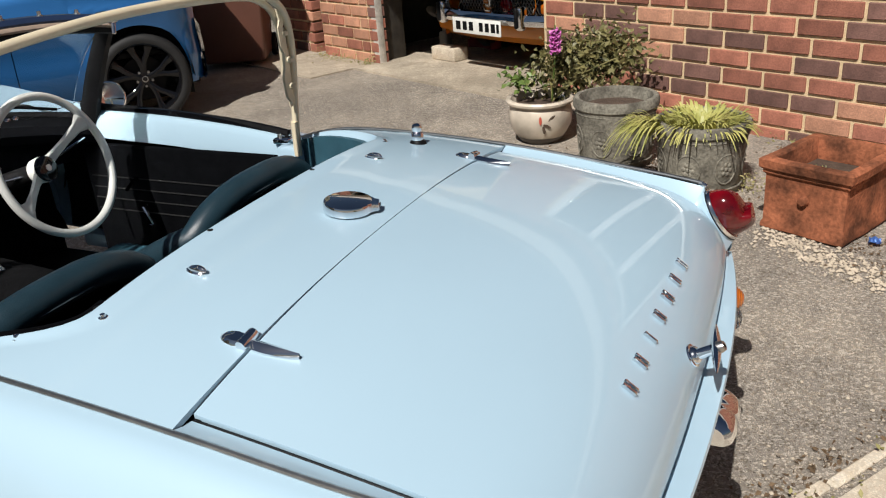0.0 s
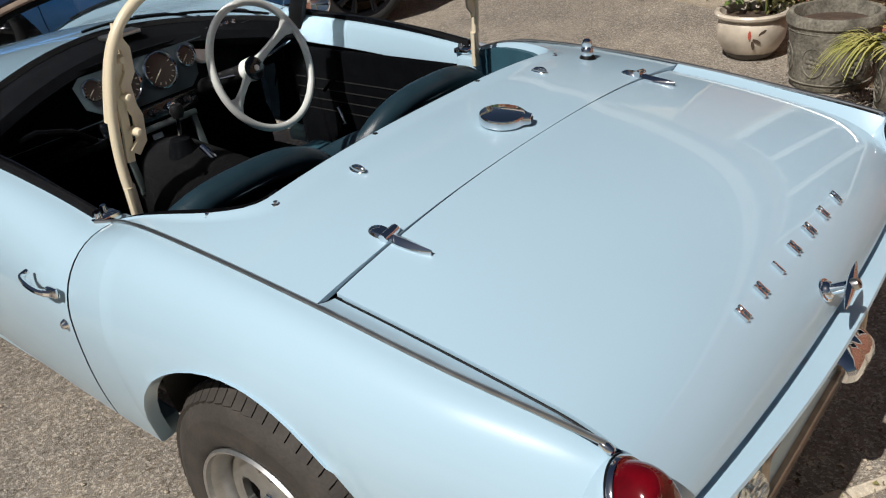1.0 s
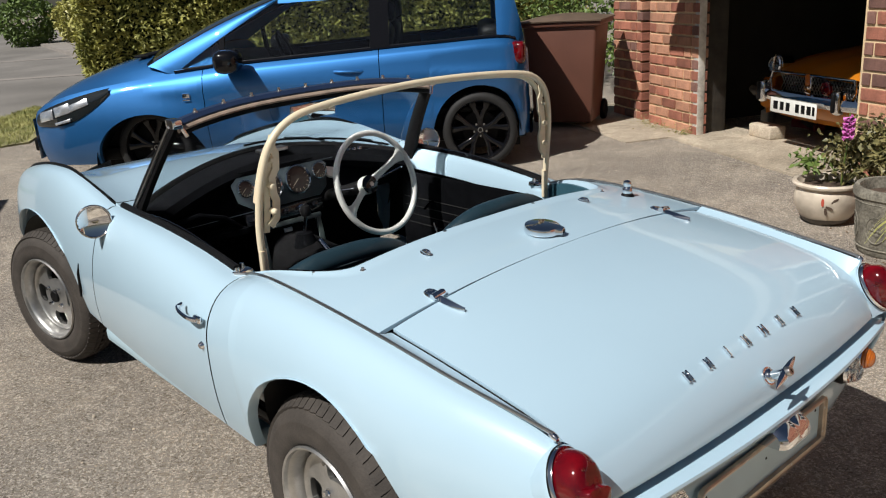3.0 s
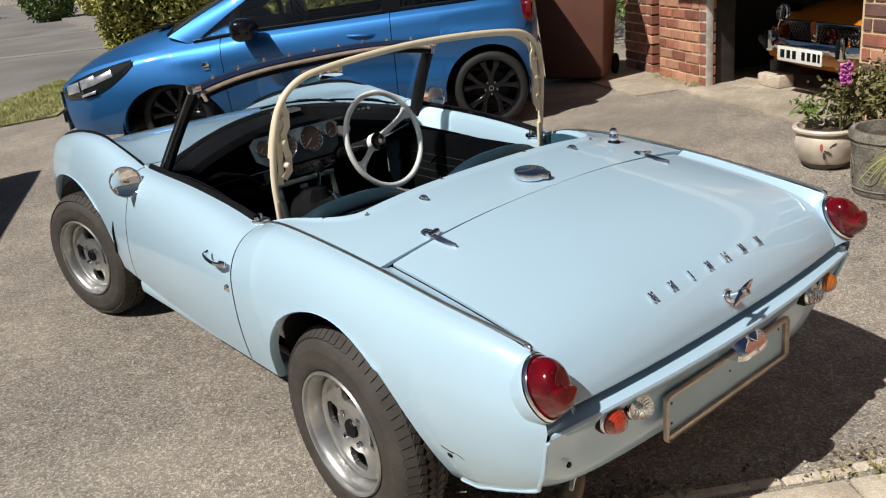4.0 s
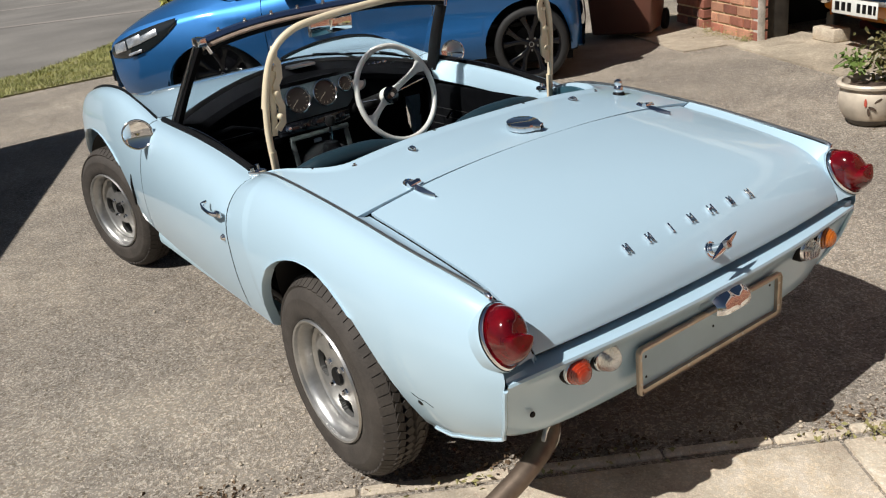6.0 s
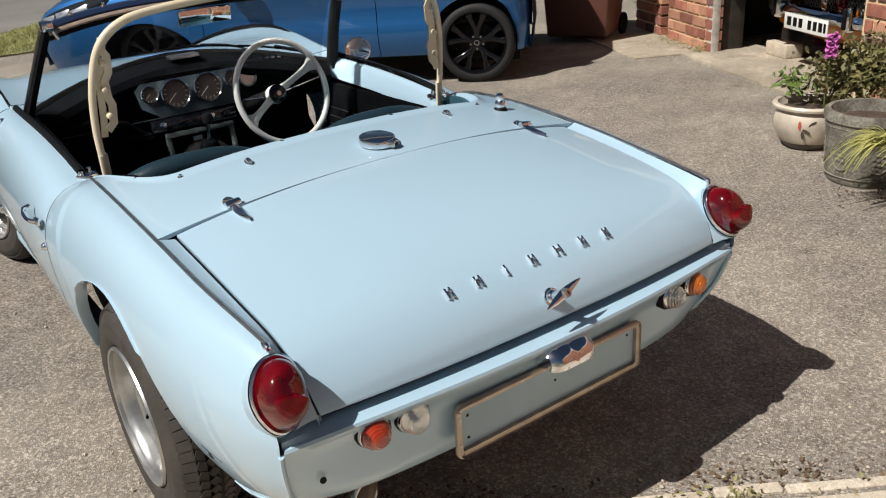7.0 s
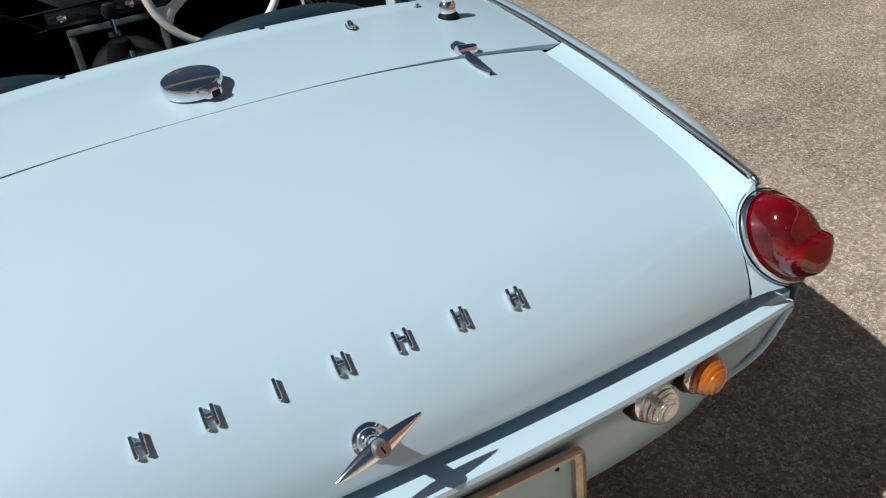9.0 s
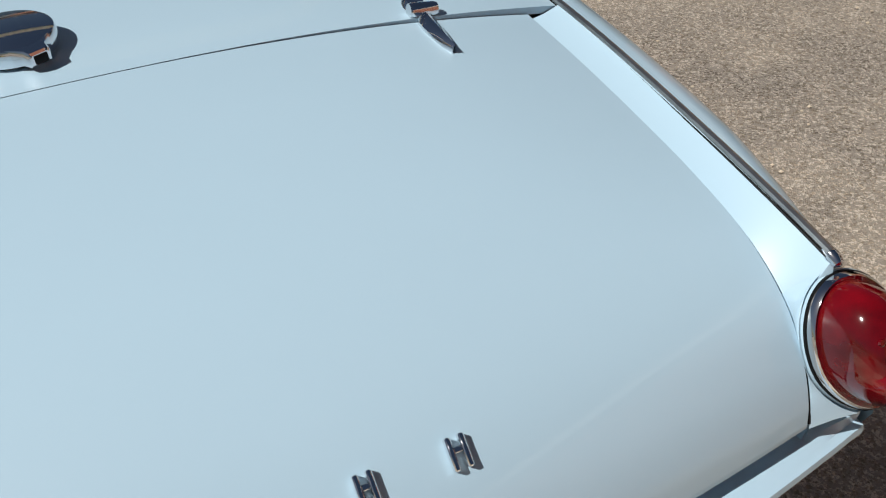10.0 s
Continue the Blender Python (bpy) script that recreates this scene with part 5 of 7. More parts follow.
for s in (-1, 1):
    part("frame_foot", tube([(s * 0.533, 0.415, 0.71), (s * 0.534, 0.412, 0.80)], 0.015, 10, flat=0.7), CREAM, hood)
    def strap(points, wide, deep):
        """A flat cranked bar; points are (inboard, y, z)."""
        rows = []
        for n, (a, y, z) in enumerate(points):
            c = Vector((s * (0.531 - a), y, z))
            q, r = points[max(0, n - 1)], points[min(len(points) - 1, n + 1)]
            d = Vector((-s * (r[0] - q[0]), r[1] - q[1], r[2] - q[2])).normalized()
            e = d.cross(Vector((0, 1, 0))).normalized() * wide / 2
            f = Vector((0, deep / 2, 0))
            rows.append([c - e - f, c + e - f, c + e + f, c - e + f])
        b = surface(rows, close_u=True)
        b.verts.ensure_lookup_table()
        b.faces.new(b.verts[:4]), b.faces.new(b.verts[-4:])
        return b
    part("link_plate", strap([(0.018, 0.392, 0.862), (0.036, 0.390, 0.880), (0.041, 0.388, 0.925), (0.034, 0.386, 0.945), (0.033, 0.384, 0.985), (0.046, 0.382, 1.005), (0.049, 0.380, 1.045), (0.040, 0.378, 1.062), (0.046, 0.376, 1.090)], 0.019, 0.007), CREAM, hood, smooth=False)
    part("link_arm", strap([(0.010, 0.402, 0.845), (0.017, 0.398, 0.90), (0.020, 0.394, 0.955), (0.028, 0.388, 1.010), (0.034, 0.384, 1.040)], 0.016, 0.006), CREAM, hood, smooth=False)
    for z, a in ((0.90, 0.028), (0.965, 0.028), (1.03, 0.036)):
        part("pivot_bolt", lathe([(0.0, 0.012), (0.006, 0.010), (0.0085, 0.0), (0.0085, -0.014)], 12, Matrix.Translation((s * (0.531 - a), 0.380, z)) @ axis_turn((0, -1, 0))), CREAM, hood)

# ---- ground and setting ----
def plan_sheet(name, corners, z, mat, label, category, depth=0.0, cuts=0):
    bm = bmesh.new()
    f = bm.faces.new([bm.verts.new((x, y, z)) for x, y in corners])
    if depth:
        r = bmesh.ops.extrude_face_region(bm, geom=[f])
        for v in r["geom"]:
            if isinstance(v, bmesh.types.BMVert):
                v.co.z -= depth
    return solid(name, bm, mat, label, category, kind="structure", smooth=False)


ground = plan_sheet("ground", [(-150, -150), (150, -150), (150, 250), (-150, 250)], 0.0, ASPHALT, "worn sandy grey asphalt driveway", "driveway")
plan_sheet("road", [(-60, 9.8), (0.5, 10.0), (1.96, 11.6), (3.0, 12.6), (60, 12.6), (90, 70), (-60, 70)], 0.006, ROAD, "grey asphalt residential road", "road")
STRIP = material("road_repair", (0.255, 0.23, 0.205), 0.9, vary=0.12, scale=0.8, grain=0.3, grain_scale=70)
for x0, y0, x1, y1, w in ((2.32, 18.7, 4.5, 17.0, 0.42), (3.7, 25.5, 6.8, 23.2, 0.5)):
    d = Vector((x1 - x0, y1 - y0, 0)).normalized()
    n = Vector((-d.y, d.x, 0)) * w / 2
    a, b = Vector((x0, y0, 0)) - d * 12, Vector((x1, y1, 0)) + d * 4
    plan_sheet("road_patch_strip", [(p.x, p.y) for p in (a - n, b - n, b + n, a + n)], 0.011, STRIP, "paler repair strip across the road", "road strip")
plan_sheet("pavement_far", [(6.4, 21.5), (6.0, 19.0), (40, 15.0), (40, 60), (14.0, 60), (11.15, 45)], 0.09, STRIP, "grey footway beyond the road", "pavement", 0.09)
plan_sheet("kerb_far", [(5.8, 19.0), (6.0, 19.0), (6.4, 21.5), (11.15, 45), (14.0, 60), (13.7, 60), (10.9, 45), (6.2, 21.5)], 0.10, STRIP, "worn grey concrete kerb", "kerb", 0.10)
plan_sheet("verge", [(-8, 8.7), (0.19, 8.46), (1.05, 8.41), (1.7, 9.6), (2.2, 11.9), (1.96, 11.6), (0.5, 10.0), (-8, 9.7)], 0.02, material("verge_soil", (0.24, 0.22, 0.11), 0.95, vary=0.4, scale=6), "strip of short grass beside the driveway", "grass verge", 0.02)
# concrete path behind the car
E1, E2 = Vector((-0.909, 0.048)), Vector((0.514, -0.898))
ed = (E2 - E1).normalized()
en = Vector((ed.y, -ed.x))
def on_edge(a, b):
    p = E1 + ed * a + en * b
    return (p.x, p.y)
for name, a0, a1 in (("slab_long", -0.35, 1.50), ("slab_next", 1.512, 3.0), ("slab_far", 3.012, 4.6), ("slab_before", -1.9, -0.362)):
    slab = box(a1 - a0, 1.36, 0.05, ((a0 + a1) / 2, 0.745, -0.011), 0.006, 2)
    for v in slab.verts:
        v.co.z += 0.0
    slab.transform(Matrix(((ed.x, en.x, 0, E1.x), (ed.y, en.y, 0, E1.y), (0, 0, 1, 0), (0, 0, 0, 1))))
    solid("paving_slab", slab, CONCRETE, "large pale concrete path slab with dark stains", "slab", kind="structure", group="path slabs")
edging = thing("path_edging", "broken concrete edging strip along the path", "edging", kind="structure")
er = random.Random(4)
a = -2.0
while a < 4.5:
    l = er.uniform(0.16, 0.42)
    e = box(l - 0.008, 0.034 + er.uniform(-0.006, 0.004), 0.05, (a + l / 2, 0.018 + er.uniform(-0.005, 0.005), -0.013 + er.uniform(-0.004, 0.002)), 0.006, 1)
    e.transform(Matrix(((ed.x, en.x, 0, E1.x), (ed.y, en.y, 0, E1.y), (0, 0, 1, 0), (0, 0, 0, 1))))
    part("edging_piece", e, CONCRETE, edging, smooth=False)
    a += l
path = plan_sheet("path", [on_edge(-1.9, 0.05), on_edge(4.6, 0.05), on_edge(4.6, 1.43), on_edge(-1.9, 1.43)], 0.004, ASPHALT, "concrete slab path behind the car", "path")

# ---- house front ----
HO = Vector((4.77, 2.47, 0.0))
HU, HN = Vector((-0.442, -0.897, 0.0)).normalized(), Vector((0.897, -0.442, 0.0)).normalized()
HOUSE = Matrix((HU, HN, Vector((0, 0, 1)))).transposed().to_4x4()
HOUSE.translation = HO


def house_wall(name, s0, s1, d0, d1, z0, z1, label, mat=MORTAR, category="wall"):
    b = box(s1 - s0, d1 - d0, z1 - z0, ((s0 + s1) / 2, (d0 + d1) / 2, (z0 + z1) / 2))
    b.transform(HOUSE)
    return solid(name, b, mat, label, category, kind="structure", smooth=False)


WIN_A, WIN_B, WIN_LOW, WIN_TOP = 2.58, 4.55, 1.17, 2.28
wall_house = house_wall("wall_house", 1.80, 9.0, 0.012, 0.26, 0.0, WIN_LOW, "brown and red brick house wall with pale mortar")
house_wall("wall_house_left", 1.80, WIN_A, 0.012, 0.26, WIN_LOW, 2.48, "brick house wall beside the window")
house_wall("wall_house_right", WIN_B, 9.0, 0.012, 0.26, WIN_LOW, 2.48, "brick house wall beside the window")
house_wall("wall_house_head", WIN_A, WIN_B, 0.012, 0.26, WIN_TOP, 2.48, "brick house wall above the window")
# unseen backing added behind the window, dark as an unlit room
house_wall("wall_room", 2.51, 9.0, 1.6, 1.7, 0.0, 2.72, "unseen backing wall behind the window, near-black for a dim room", UNLIT_INSIDE)
window = thing("window_1", "white-framed casement window in the house wall", "window", kind="structure")
UPVC = material("white_window_plastic", (0.78, 0.78, 0.76), 0.35, vary=0.04)
bars = [(WIN_A + 0.035, 0.07), (WIN_B - 0.035, 0.07), (3.26, 0.09), (3.92, 0.09)]
for x, w in bars:
    part("window_post", moved(box(w, 0.07, WIN_TOP - WIN_LOW - 0.142, (x, 0.075, (WIN_LOW + WIN_TOP) / 2), 0.008), HOUSE), UPVC, window)
for z in (WIN_LOW + 0.036, WIN_TOP - 0.036):
    part("window_rail", moved(box(WIN_B - WIN_A, 0.07, 0.07, ((WIN_A + WIN_B) / 2, 0.075, z), 0.008), HOUSE), UPVC, window)
part("window_sill", moved(box(WIN_B - WIN_A + 0.08, 0.16, 0.045, ((WIN_A + WIN_B) / 2, -0.02, WIN_LOW - 0.004), 0.008), HOUSE), UPVC, window)
for a, b in ((WIN_A + 0.07, 3.215), (3.305, 3.875), (3.965, WIN_B - 0.07)):
    pane = part("pane", moved(box(b - a, 0.006, WIN_TOP - WIN_LOW - 0.14, ((a + b) / 2, 0.08, (WIN_LOW + WIN_TOP) / 2)), HOUSE), TINTED, window)
    pane.visible_shadow = False
pillar = house_wall("wall_garage_pillar", -0.88, -0.13, 0.012, 0.30, 0.0, 2.48, "orange-red brick garage pillar")
pier = house_wall("wall_pier", -1.60, -1.07, 0.012, 0.30, 0.0, 2.0, "brown brick garden pier")
house_wall("wall_lintel", -0.129, 1.829, 0.012, 0.26, 2.06, 2.48, "brick wall above the garage door")
house_wall("trim_fascia", -0.95, 9.0, -0.08, 0.30, 2.485, 2.66, "white-painted fascia board under the flat roof", WOOD_WHITE, "fascia")
house_wall("roof", -0.95, 9.0, -0.06, 5.6, 2.725, 2.76, "grey flat garage roof", ROAD, "roof")
# garage inside: its shade is in the near-black wall colour
house_wall("wall_garage_left", -0.86, -0.66, 0.31, 5.2, 0.0, 2.6, "garage wall, coloured near-black for the unlit inside", UNLIT_INSIDE)
house_wall("wall_garage_right", 2.35, 2.5, 0.27, 5.2, 0.0, 2.6, "garage wall, coloured near-black for the unlit inside", UNLIT_INSIDE)
house_wall("wall_garage_back", -0.86, 2.5, 5.21, 5.4, 0.0, 2.6, "garage wall, coloured near-black for the unlit inside", UNLIT_INSIDE)
house_wall("ceiling", -0.86, 2.5, 0.31, 5.4, 2.62, 2.72, "garage ceiling, coloured near-black for the unlit inside", UNLIT_INSIDE, "ceiling")
house_wall("floor", -0.12, 2.33, -0.22, 5.2, -0.05, 0.016, "concrete garage floor and apron", APRON, "floor")
house_wall("apron", -2.2, -0.12, -0.62, 0.5, -0.05, 0.012, "concrete path beside the garage", APRON, "path")
post = box(0.07, 0.07, 2.6, (-0.085, 0.04, 1.3), 0.006)
post.transform(HOUSE)
solid("garage_door_frame", post, WOOD_WHITE, "peeling white-painted wooden garage door post", "door frame", kind="structure")
# added board over the pillar's reveal, its dark colour standing for shade
post2 = box(0.03, 0.235, 2.6, (-0.112, 0.195, 1.3), 0.006)
post2.transform(HOUSE)
solid("garage_door_stop", post2, material("dark_reveal_shade", (0.045, 0.038, 0.03), 0.9, vary=0.35, scale=12), "dark board added over the pillar reveal for its shade", "door frame", kind="structure")

# unseen garage door swung up over the opening, its overhang set for shade
gd = thing("garage_door", "pale up-and-over garage door swung open overhead", "garage door")
part("door_panel", moved(box(1.80, 2.0, 0.03, (0.86, 0.06, 2.035), 0.005), HOUSE), WOOD_WHITE, gd)
for k in range(5):
    part("door_rail", moved(box(1.80, 0.07, 0.035, (0.86, -0.90 + 0.48 * k, 2.005), 0.004), HOUSE), WOOD_WHITE, gd)
for x in (0.0, 0.86, 1.72):
    part("door_stile", moved(box(0.07, 1.96, 0.03, (x, 0.06, 2.003), 0.004), HOUSE), WOOD_WHITE, gd)

# unseen wall, added only to cast the shadow across the driveway
fw = box(4.0, 0.12, 1.8, (0, 0, 0.9), 0.01)
fw.transform(Matrix.Translation((-2.185, 3.80, 0)) @ Matrix.Rotation(math.atan2(0.922, 0.387), 4, "Z"))
solid("wall_garden", fw, material("rendered_wall", (0.30, 0.26, 0.21), 0.9, vary=0.2, scale=3), "plain unseen wall added to cast the driveway shadow", "wall", kind="structure")

# ---- blue hatchback ----
hatch = thing("hatchback_car", "metallic blue three-door hatchback with black alloy wheels", "car")
HB = Matrix((Vector((-0.73, 0.683, 0)).normalized(), Vector((-0.683, -0.73, 0)).normalized(), Vector((0, 0, 1)))).transposed().to_4x4()
HB.translation = Vector((2.93 + 0.546, 3.23 + 0.584, 0))
S_K = (-0.50, -0.42, -0.18, 0.5, 2.0, 2.7, 3.1, 3.4, 3.55, 3.64)
S_W = (0.62, 0.74, 0.82, 0.85, 0.85, 0.845, 0.82, 0.75, 0.64, 0.50)
B_K = (-0.50, -0.28, 0.3, 1.0, 1.9, 2.2, 2.7, 3.1, 3.4, 3.55, 3.64)
B_Z = (0.88, 0.97, 0.965, 0.935, 0.895, 0.870, 0.822, 0.765, 0.690, 0.615, 0.55)
HUB_R, HUB_F = 0.0, 2.58
ARCHES = ((HUB_R, 0.36, 0.28, 0.365), (HUB_F, 0.44, 0.20, 0.375))  # middle, half width, foot, rise


def flank(x, z, w):
    """Half width of the body side; the front wing leans in towards its crest."""
    lean = min(1.0, max(0.0, (x - 1.95) / 0.55))
    return w - (1 - lean) * 0.030 * max(0, (z - 0.60) / 0.35) ** 1.6 - lean * 0.085 * max(0, (z - 0.52) / 0.30) ** 1.5


def hatch_row(x, inset=0.0):
    w, zb = smooth_at(x, S_K, S_W), smooth_at(x, B_K, B_Z)
    low = 0.22 if x < 2.9 else 0.19
    for c, wide, foot, rise in ARCHES:
        a = (x - c) / wide
        if abs(a) < 1:
            low = max(low, foot + rise * math.sqrt(1 - a * a))
    crest = flank(x, zb - 0.05, w)
    pts = [(crest - 0.050, zb), (crest - 0.020, zb - 0.028)]
    for k in range(12):
        t = k / 11
        z = zb - 0.05 + (low - zb + 0.05) * t
        crease = (0.020 if x < 2.1 else 0.020 * max(0, (2.6 - x) / 0.5)) * math.exp(-((z - 0.74) / 0.045) ** 2) if x < 2.6 else 0
        pts.append((flank(x, z, w) + crease - 0.022 * math.exp(-((z - 0.55) / 0.10) ** 2) * min(1.0, max(0.0, (2.1 - x) / 0.35)) - 0.07 * max(0, (0.45 - z) / 0.23) ** 2, z))
    return pts + [(pts[-1][0] - 0.05, pts[-1][1])]


def hatch_xs(a, b, n):
    xs = steps(a, b, n)
    for c, wide, _, _ in ARCHES:
        xs += [c + s * wide * math.cos(k * math.pi / 20) for k in range(0, 11) for s in (-1, 1)]
    return sorted(x for x in xs if a <= x <= b)


for s in (-1, 1):
    for name, a, b in (("rear_quarter", -0.50, 0.735), ("side_door", 0.741, 2.097), ("wing", 2.103, 3.64)):
        part(name, moved(surface([[(x, s * y, z) for y, z in hatch_row(x)] for x in hatch_xs(a, b, 14)]), HB), BLUE_PAINT, hatch)
    part("side_shell", moved(surface([[(x, s * (y - 0.02), z) for y, z in hatch_row(x)] for x in hatch_xs(0.5, 2.14, 8)]), HB), GLOSS_BLACK, hatch)
    for c, wide, foot, rise in ARCHES:
        arc = [(c + (wide + 0.02) * math.cos(a), foot - 0.01 + (rise + 0.025) * math.sin(a)) for a in steps(0, math.pi, 16)]
        lin = surface([[(x, s * y, z) for y in (0.80, 0.5)] for x, z in arc])
        surface([[(x, s * 0.55, z) for x, z in arc], [(x, s * 0.55, 0.12) for x, z in arc]], bm=lin)
        part("wheel_well", moved(lin, HB), BLACK, hatch)
# bonnet, screens and roof
rows = []
for x in steps(2.02, 3.64, 20):
    w, zb = hatch_row(x)[0][0], smooth_at(x, B_K, B_Z)
    zc = smooth_at(x, (2.0, 2.7, 3.1, 3.4, 3.55, 3.64), (1.04, 0.975, 0.88, 0.765, 0.665, 0.57))
    rows.append([(x + 0.10 * (1 - u * u) * (3.64 - x) / 1.62, u * w, zb + (zc - zb) * (1 - abs(u) ** (2.6 + 3.0 * min(1.0, max(0.0, (3.0 - x) / 0.5))))) for u in steps(-1, 1, 20)])
part("bonnet", moved(surface(rows), HB), BLUE_PAINT, hatch)
front_rows = [[(3.64 + b * (1 - u * u), u * 0.50, z) for u in steps(-1, 1, 12)] for b, z in ((0.0, 0.55), (0.05, 0.50), (0.06, 0.40), (0.05, 0.28), (0.0, 0.22))]
part("front_bumper", moved(surface(front_rows), HB), BLUE_PAINT, hatch)
part("grille_opening", moved(box(0.03, 0.9, 0.10, (3.68, 0, 0.33), 0.01), HB), BLACK, hatch)


def cabin(x, u, up):
    """The glasshouse: x along, u across, up 0 at the belt and 1 at the roof edge."""
    w0, z0 = hatch_row(x)[0][0] - 0.006, smooth_at(x, B_K, B_Z)
    return Vector((x - 0.0 * up, u * (w0 + (0.56 - w0) * up), z0 + (1.40 - z0) * up))


roof = []
for k in range(13):
    x = -0.34 + 1.80 * k / 12
    z = 1.47 - 0.06 * ((x - 0.6) / 0.9) ** 2
    roof.append([(x, u * 0.56, z - 0.075 * abs(u) ** 3) for u in steps(-1, 1, 12)])
part("roof", moved(surface(roof), HB), BLUE_PAINT, hatch)
def screen_foot(u):
    return Vector((2.55 + 0.15 * (1 - u * u), u * 0.69, 0.925 + 0.055 * (1 - u * u)))


def screen_head(u):
    return Vector((1.45 + 0.06 * (1 - u * u), u * 0.555, 1.385 + 0.05 * (1 - u * u)))


part("windscreen", moved(surface([[screen_foot(u).lerp(screen_head(u), t) + Vector((0, 0, 0.03 * math.sin(math.pi * t))) for u in steps(-0.985, 0.985, 14)] for t in steps(0, 1, 8)]), HB), DARK_GLASS, hatch)
part("tailgate", moved(surface([[(-0.50 + 0.20 * t - 0.05 * (1 - u * u), u * (0.62 - 0.06 * t), 0.45 + 0.97 * t) for u in steps(-1, 1, 10)] for t in (0, 0.45, 0.5, 0.95, 1.0)]), HB), BLUE_PAINT, hatch)
part("rear_bumper", moved(surface([[(-0.50 - b * (1 - 0.5 * u * u), u * 0.64, z) for u in steps(-1, 1, 10)] for b, z in ((0.0, 0.62), (0.06, 0.58), (0.08, 0.42), (0.05, 0.24), (0, 0.22))]), HB), BLUE_PAINT, hatch)
for s in (-1, 1):
    def top_of(x):
        if x > 1.50:
            return max(0.0, 1 - (x - 1.50) / 0.83)
        if x < -0.30:
            return max(0.0, 1 - (-0.30 - x) / 0.18)
        return 1.0
    belt = surface([[cabin(x, s, 0.0), cabin(x, s, min(0.06, top_of(x)))] for x in steps(-0.46, 2.33, 48)])
    part("belt_strip", moved(belt, HB), BLACK, hatch)
    side = surface([[cabin(x, s, max(0.03, top_of(x) - 0.15)), cabin(x, s, max(0.04, top_of(x) - 0.06)), cabin(x, s, max(0.05, top_of(x))) + Vector((0, -s * 0.010, 0.004))] for x in steps(-0.46, 1.50, 48)])
    part("glasshouse_side", moved(side, HB), BLUE_PAINT, hatch)
    rows = []
    for k in range(25):
        t = k / 24
        outer = screen_foot(s).lerp(screen_head(s), t) + Vector((0, 0, 0.03 * math.sin(math.pi * t)))
        x = 2.36 + (1.46 - 2.36) * t
        inner = cabin(x, s, max(0.0, 0.90 * top_of(x)))
        rows.append([outer + Vector((0, -s * 0.03, -0.012)), outer, outer.lerp(inner, 0.3) + Vector((0, s * 0.008, 0.006)), outer.lerp(inner, 0.7) + Vector((0, s * 0.010, 0.004)), inner, inner + Vector((0, -s * 0.02, 0))])
    part("front_pillar", moved(surface(rows), HB), BLUE_PAINT, hatch)
    part("screen_joint", moved(tube([screen_foot(s).lerp(screen_head(s), t) + Vector((0, -s * 0.004, 0.003 + 0.03 * math.sin(math.pi * t))) for t in steps(0, 1, 12)], 0.006, 6), HB), BLACK, hatch)
    part("rear_pillar", moved(thick(surface([[cabin(x, s, t * top_of(x)) for t in (0, 0.5, 1.0)] for x in steps(-0.46, -0.16, 8)]), 0.03), HB), BLUE_PAINT, hatch)
    part("door_pillar", moved(thick(surface([[cabin(x, s, t) for t in (0, 0.5, 0.95)] for x in (0.655, 0.73, 0.80)]), 0.03), HB), GLOSS_BLACK, hatch)
    part("mirror_pillar", moved(thick(surface([[cabin(x, s, t * top_of(x)) for t in (0, 0.5, 0.95)] for x in (1.925, 1.965)]), 0.02), HB), GLOSS_BLACK, hatch)
    for name, a, b in (("door_window", 0.79, 1.93), ("rear_side_window", -0.18, 0.66), ("quarter_window", 1.96, 2.31)):
        rows = [[cabin(x, s, 0.04 + (max(0.06, 0.92 * top_of(x)) - 0.04) * t) + Vector((0, -s * 0.006, 0)) for t in (0, 0.5, 1)] for x in steps(a, b, 14)]
        pane = part(name, moved(thick(surface(rows), 0.004), HB), TINTED, hatch)
        pane.visible_shadow = False
    part("window_trim", moved(tube([cabin(x, s, 0.03) + Vector((0, s * 0.008, 0)) for x in steps(-0.35, 2.33, 24)], 0.012, 6), HB), GLOSS_BLACK, hatch)
    part("door_handle", moved(tube(curve([(0.86, s * 0.835, 0.80), (0.92, s * 0.862, 0.805), (1.02, s * 0.862, 0.81), (1.08, s * 0.840, 0.81)], 4), 0.013, 8), HB), BLUE_PAINT, hatch)
    part("wing_mirror", moved(box(0.19, 0.24, 0.17, (1.845, s * 0.955, 0.945), 0.065, 5), HB), GLOSS_BLACK, hatch, "gloss black door mirror")
    part("mirror_foot", moved(tube([(1.90, s * 0.78, 0.895), (1.87, s * 0.88, 0.915), (1.85, s * 0.93, 0.94)], 0.026, 8), HB), GLOSS_BLACK, hatch)
    def lamp_at(t, v, lift):
        """On the front corner of the body: t from the tip behind to the nose, v across the lamp."""
        x = 2.84 + 0.65 * t
        w, zb = smooth_at(x, S_K, S_W), smooth_at(x, B_K, B_Z)
        tall = 0.178 * math.sin(math.pi * min(1.0, 0.06 + 0.80 * t)) ** 0.8
        z = zb - 0.016 - tall * v - 0.03 * t
        return Vector((x + lift * 0.6, s * (flank(x, z, w) + lift), z))
    head = part("headlamp", moved(surface([[lamp_at(t, v, 0.006 + 0.012 * math.sin(math.pi * v)) for v in steps(0, 1, 6)] for t in steps(0, 1, 12)]), HB), DARK_GLASS, hatch, "clear headlamp with dark inner bezels")
    for t, v, a, b in ((0.38, 0.40, 0.17, 0.056), (0.60, 0.36, 0.14, 0.078), (0.82, 0.40, 0.13, 0.080), (0.60, 0.86, 0.14, 0.022)):
        c = lamp_at(t, v, 0.018)
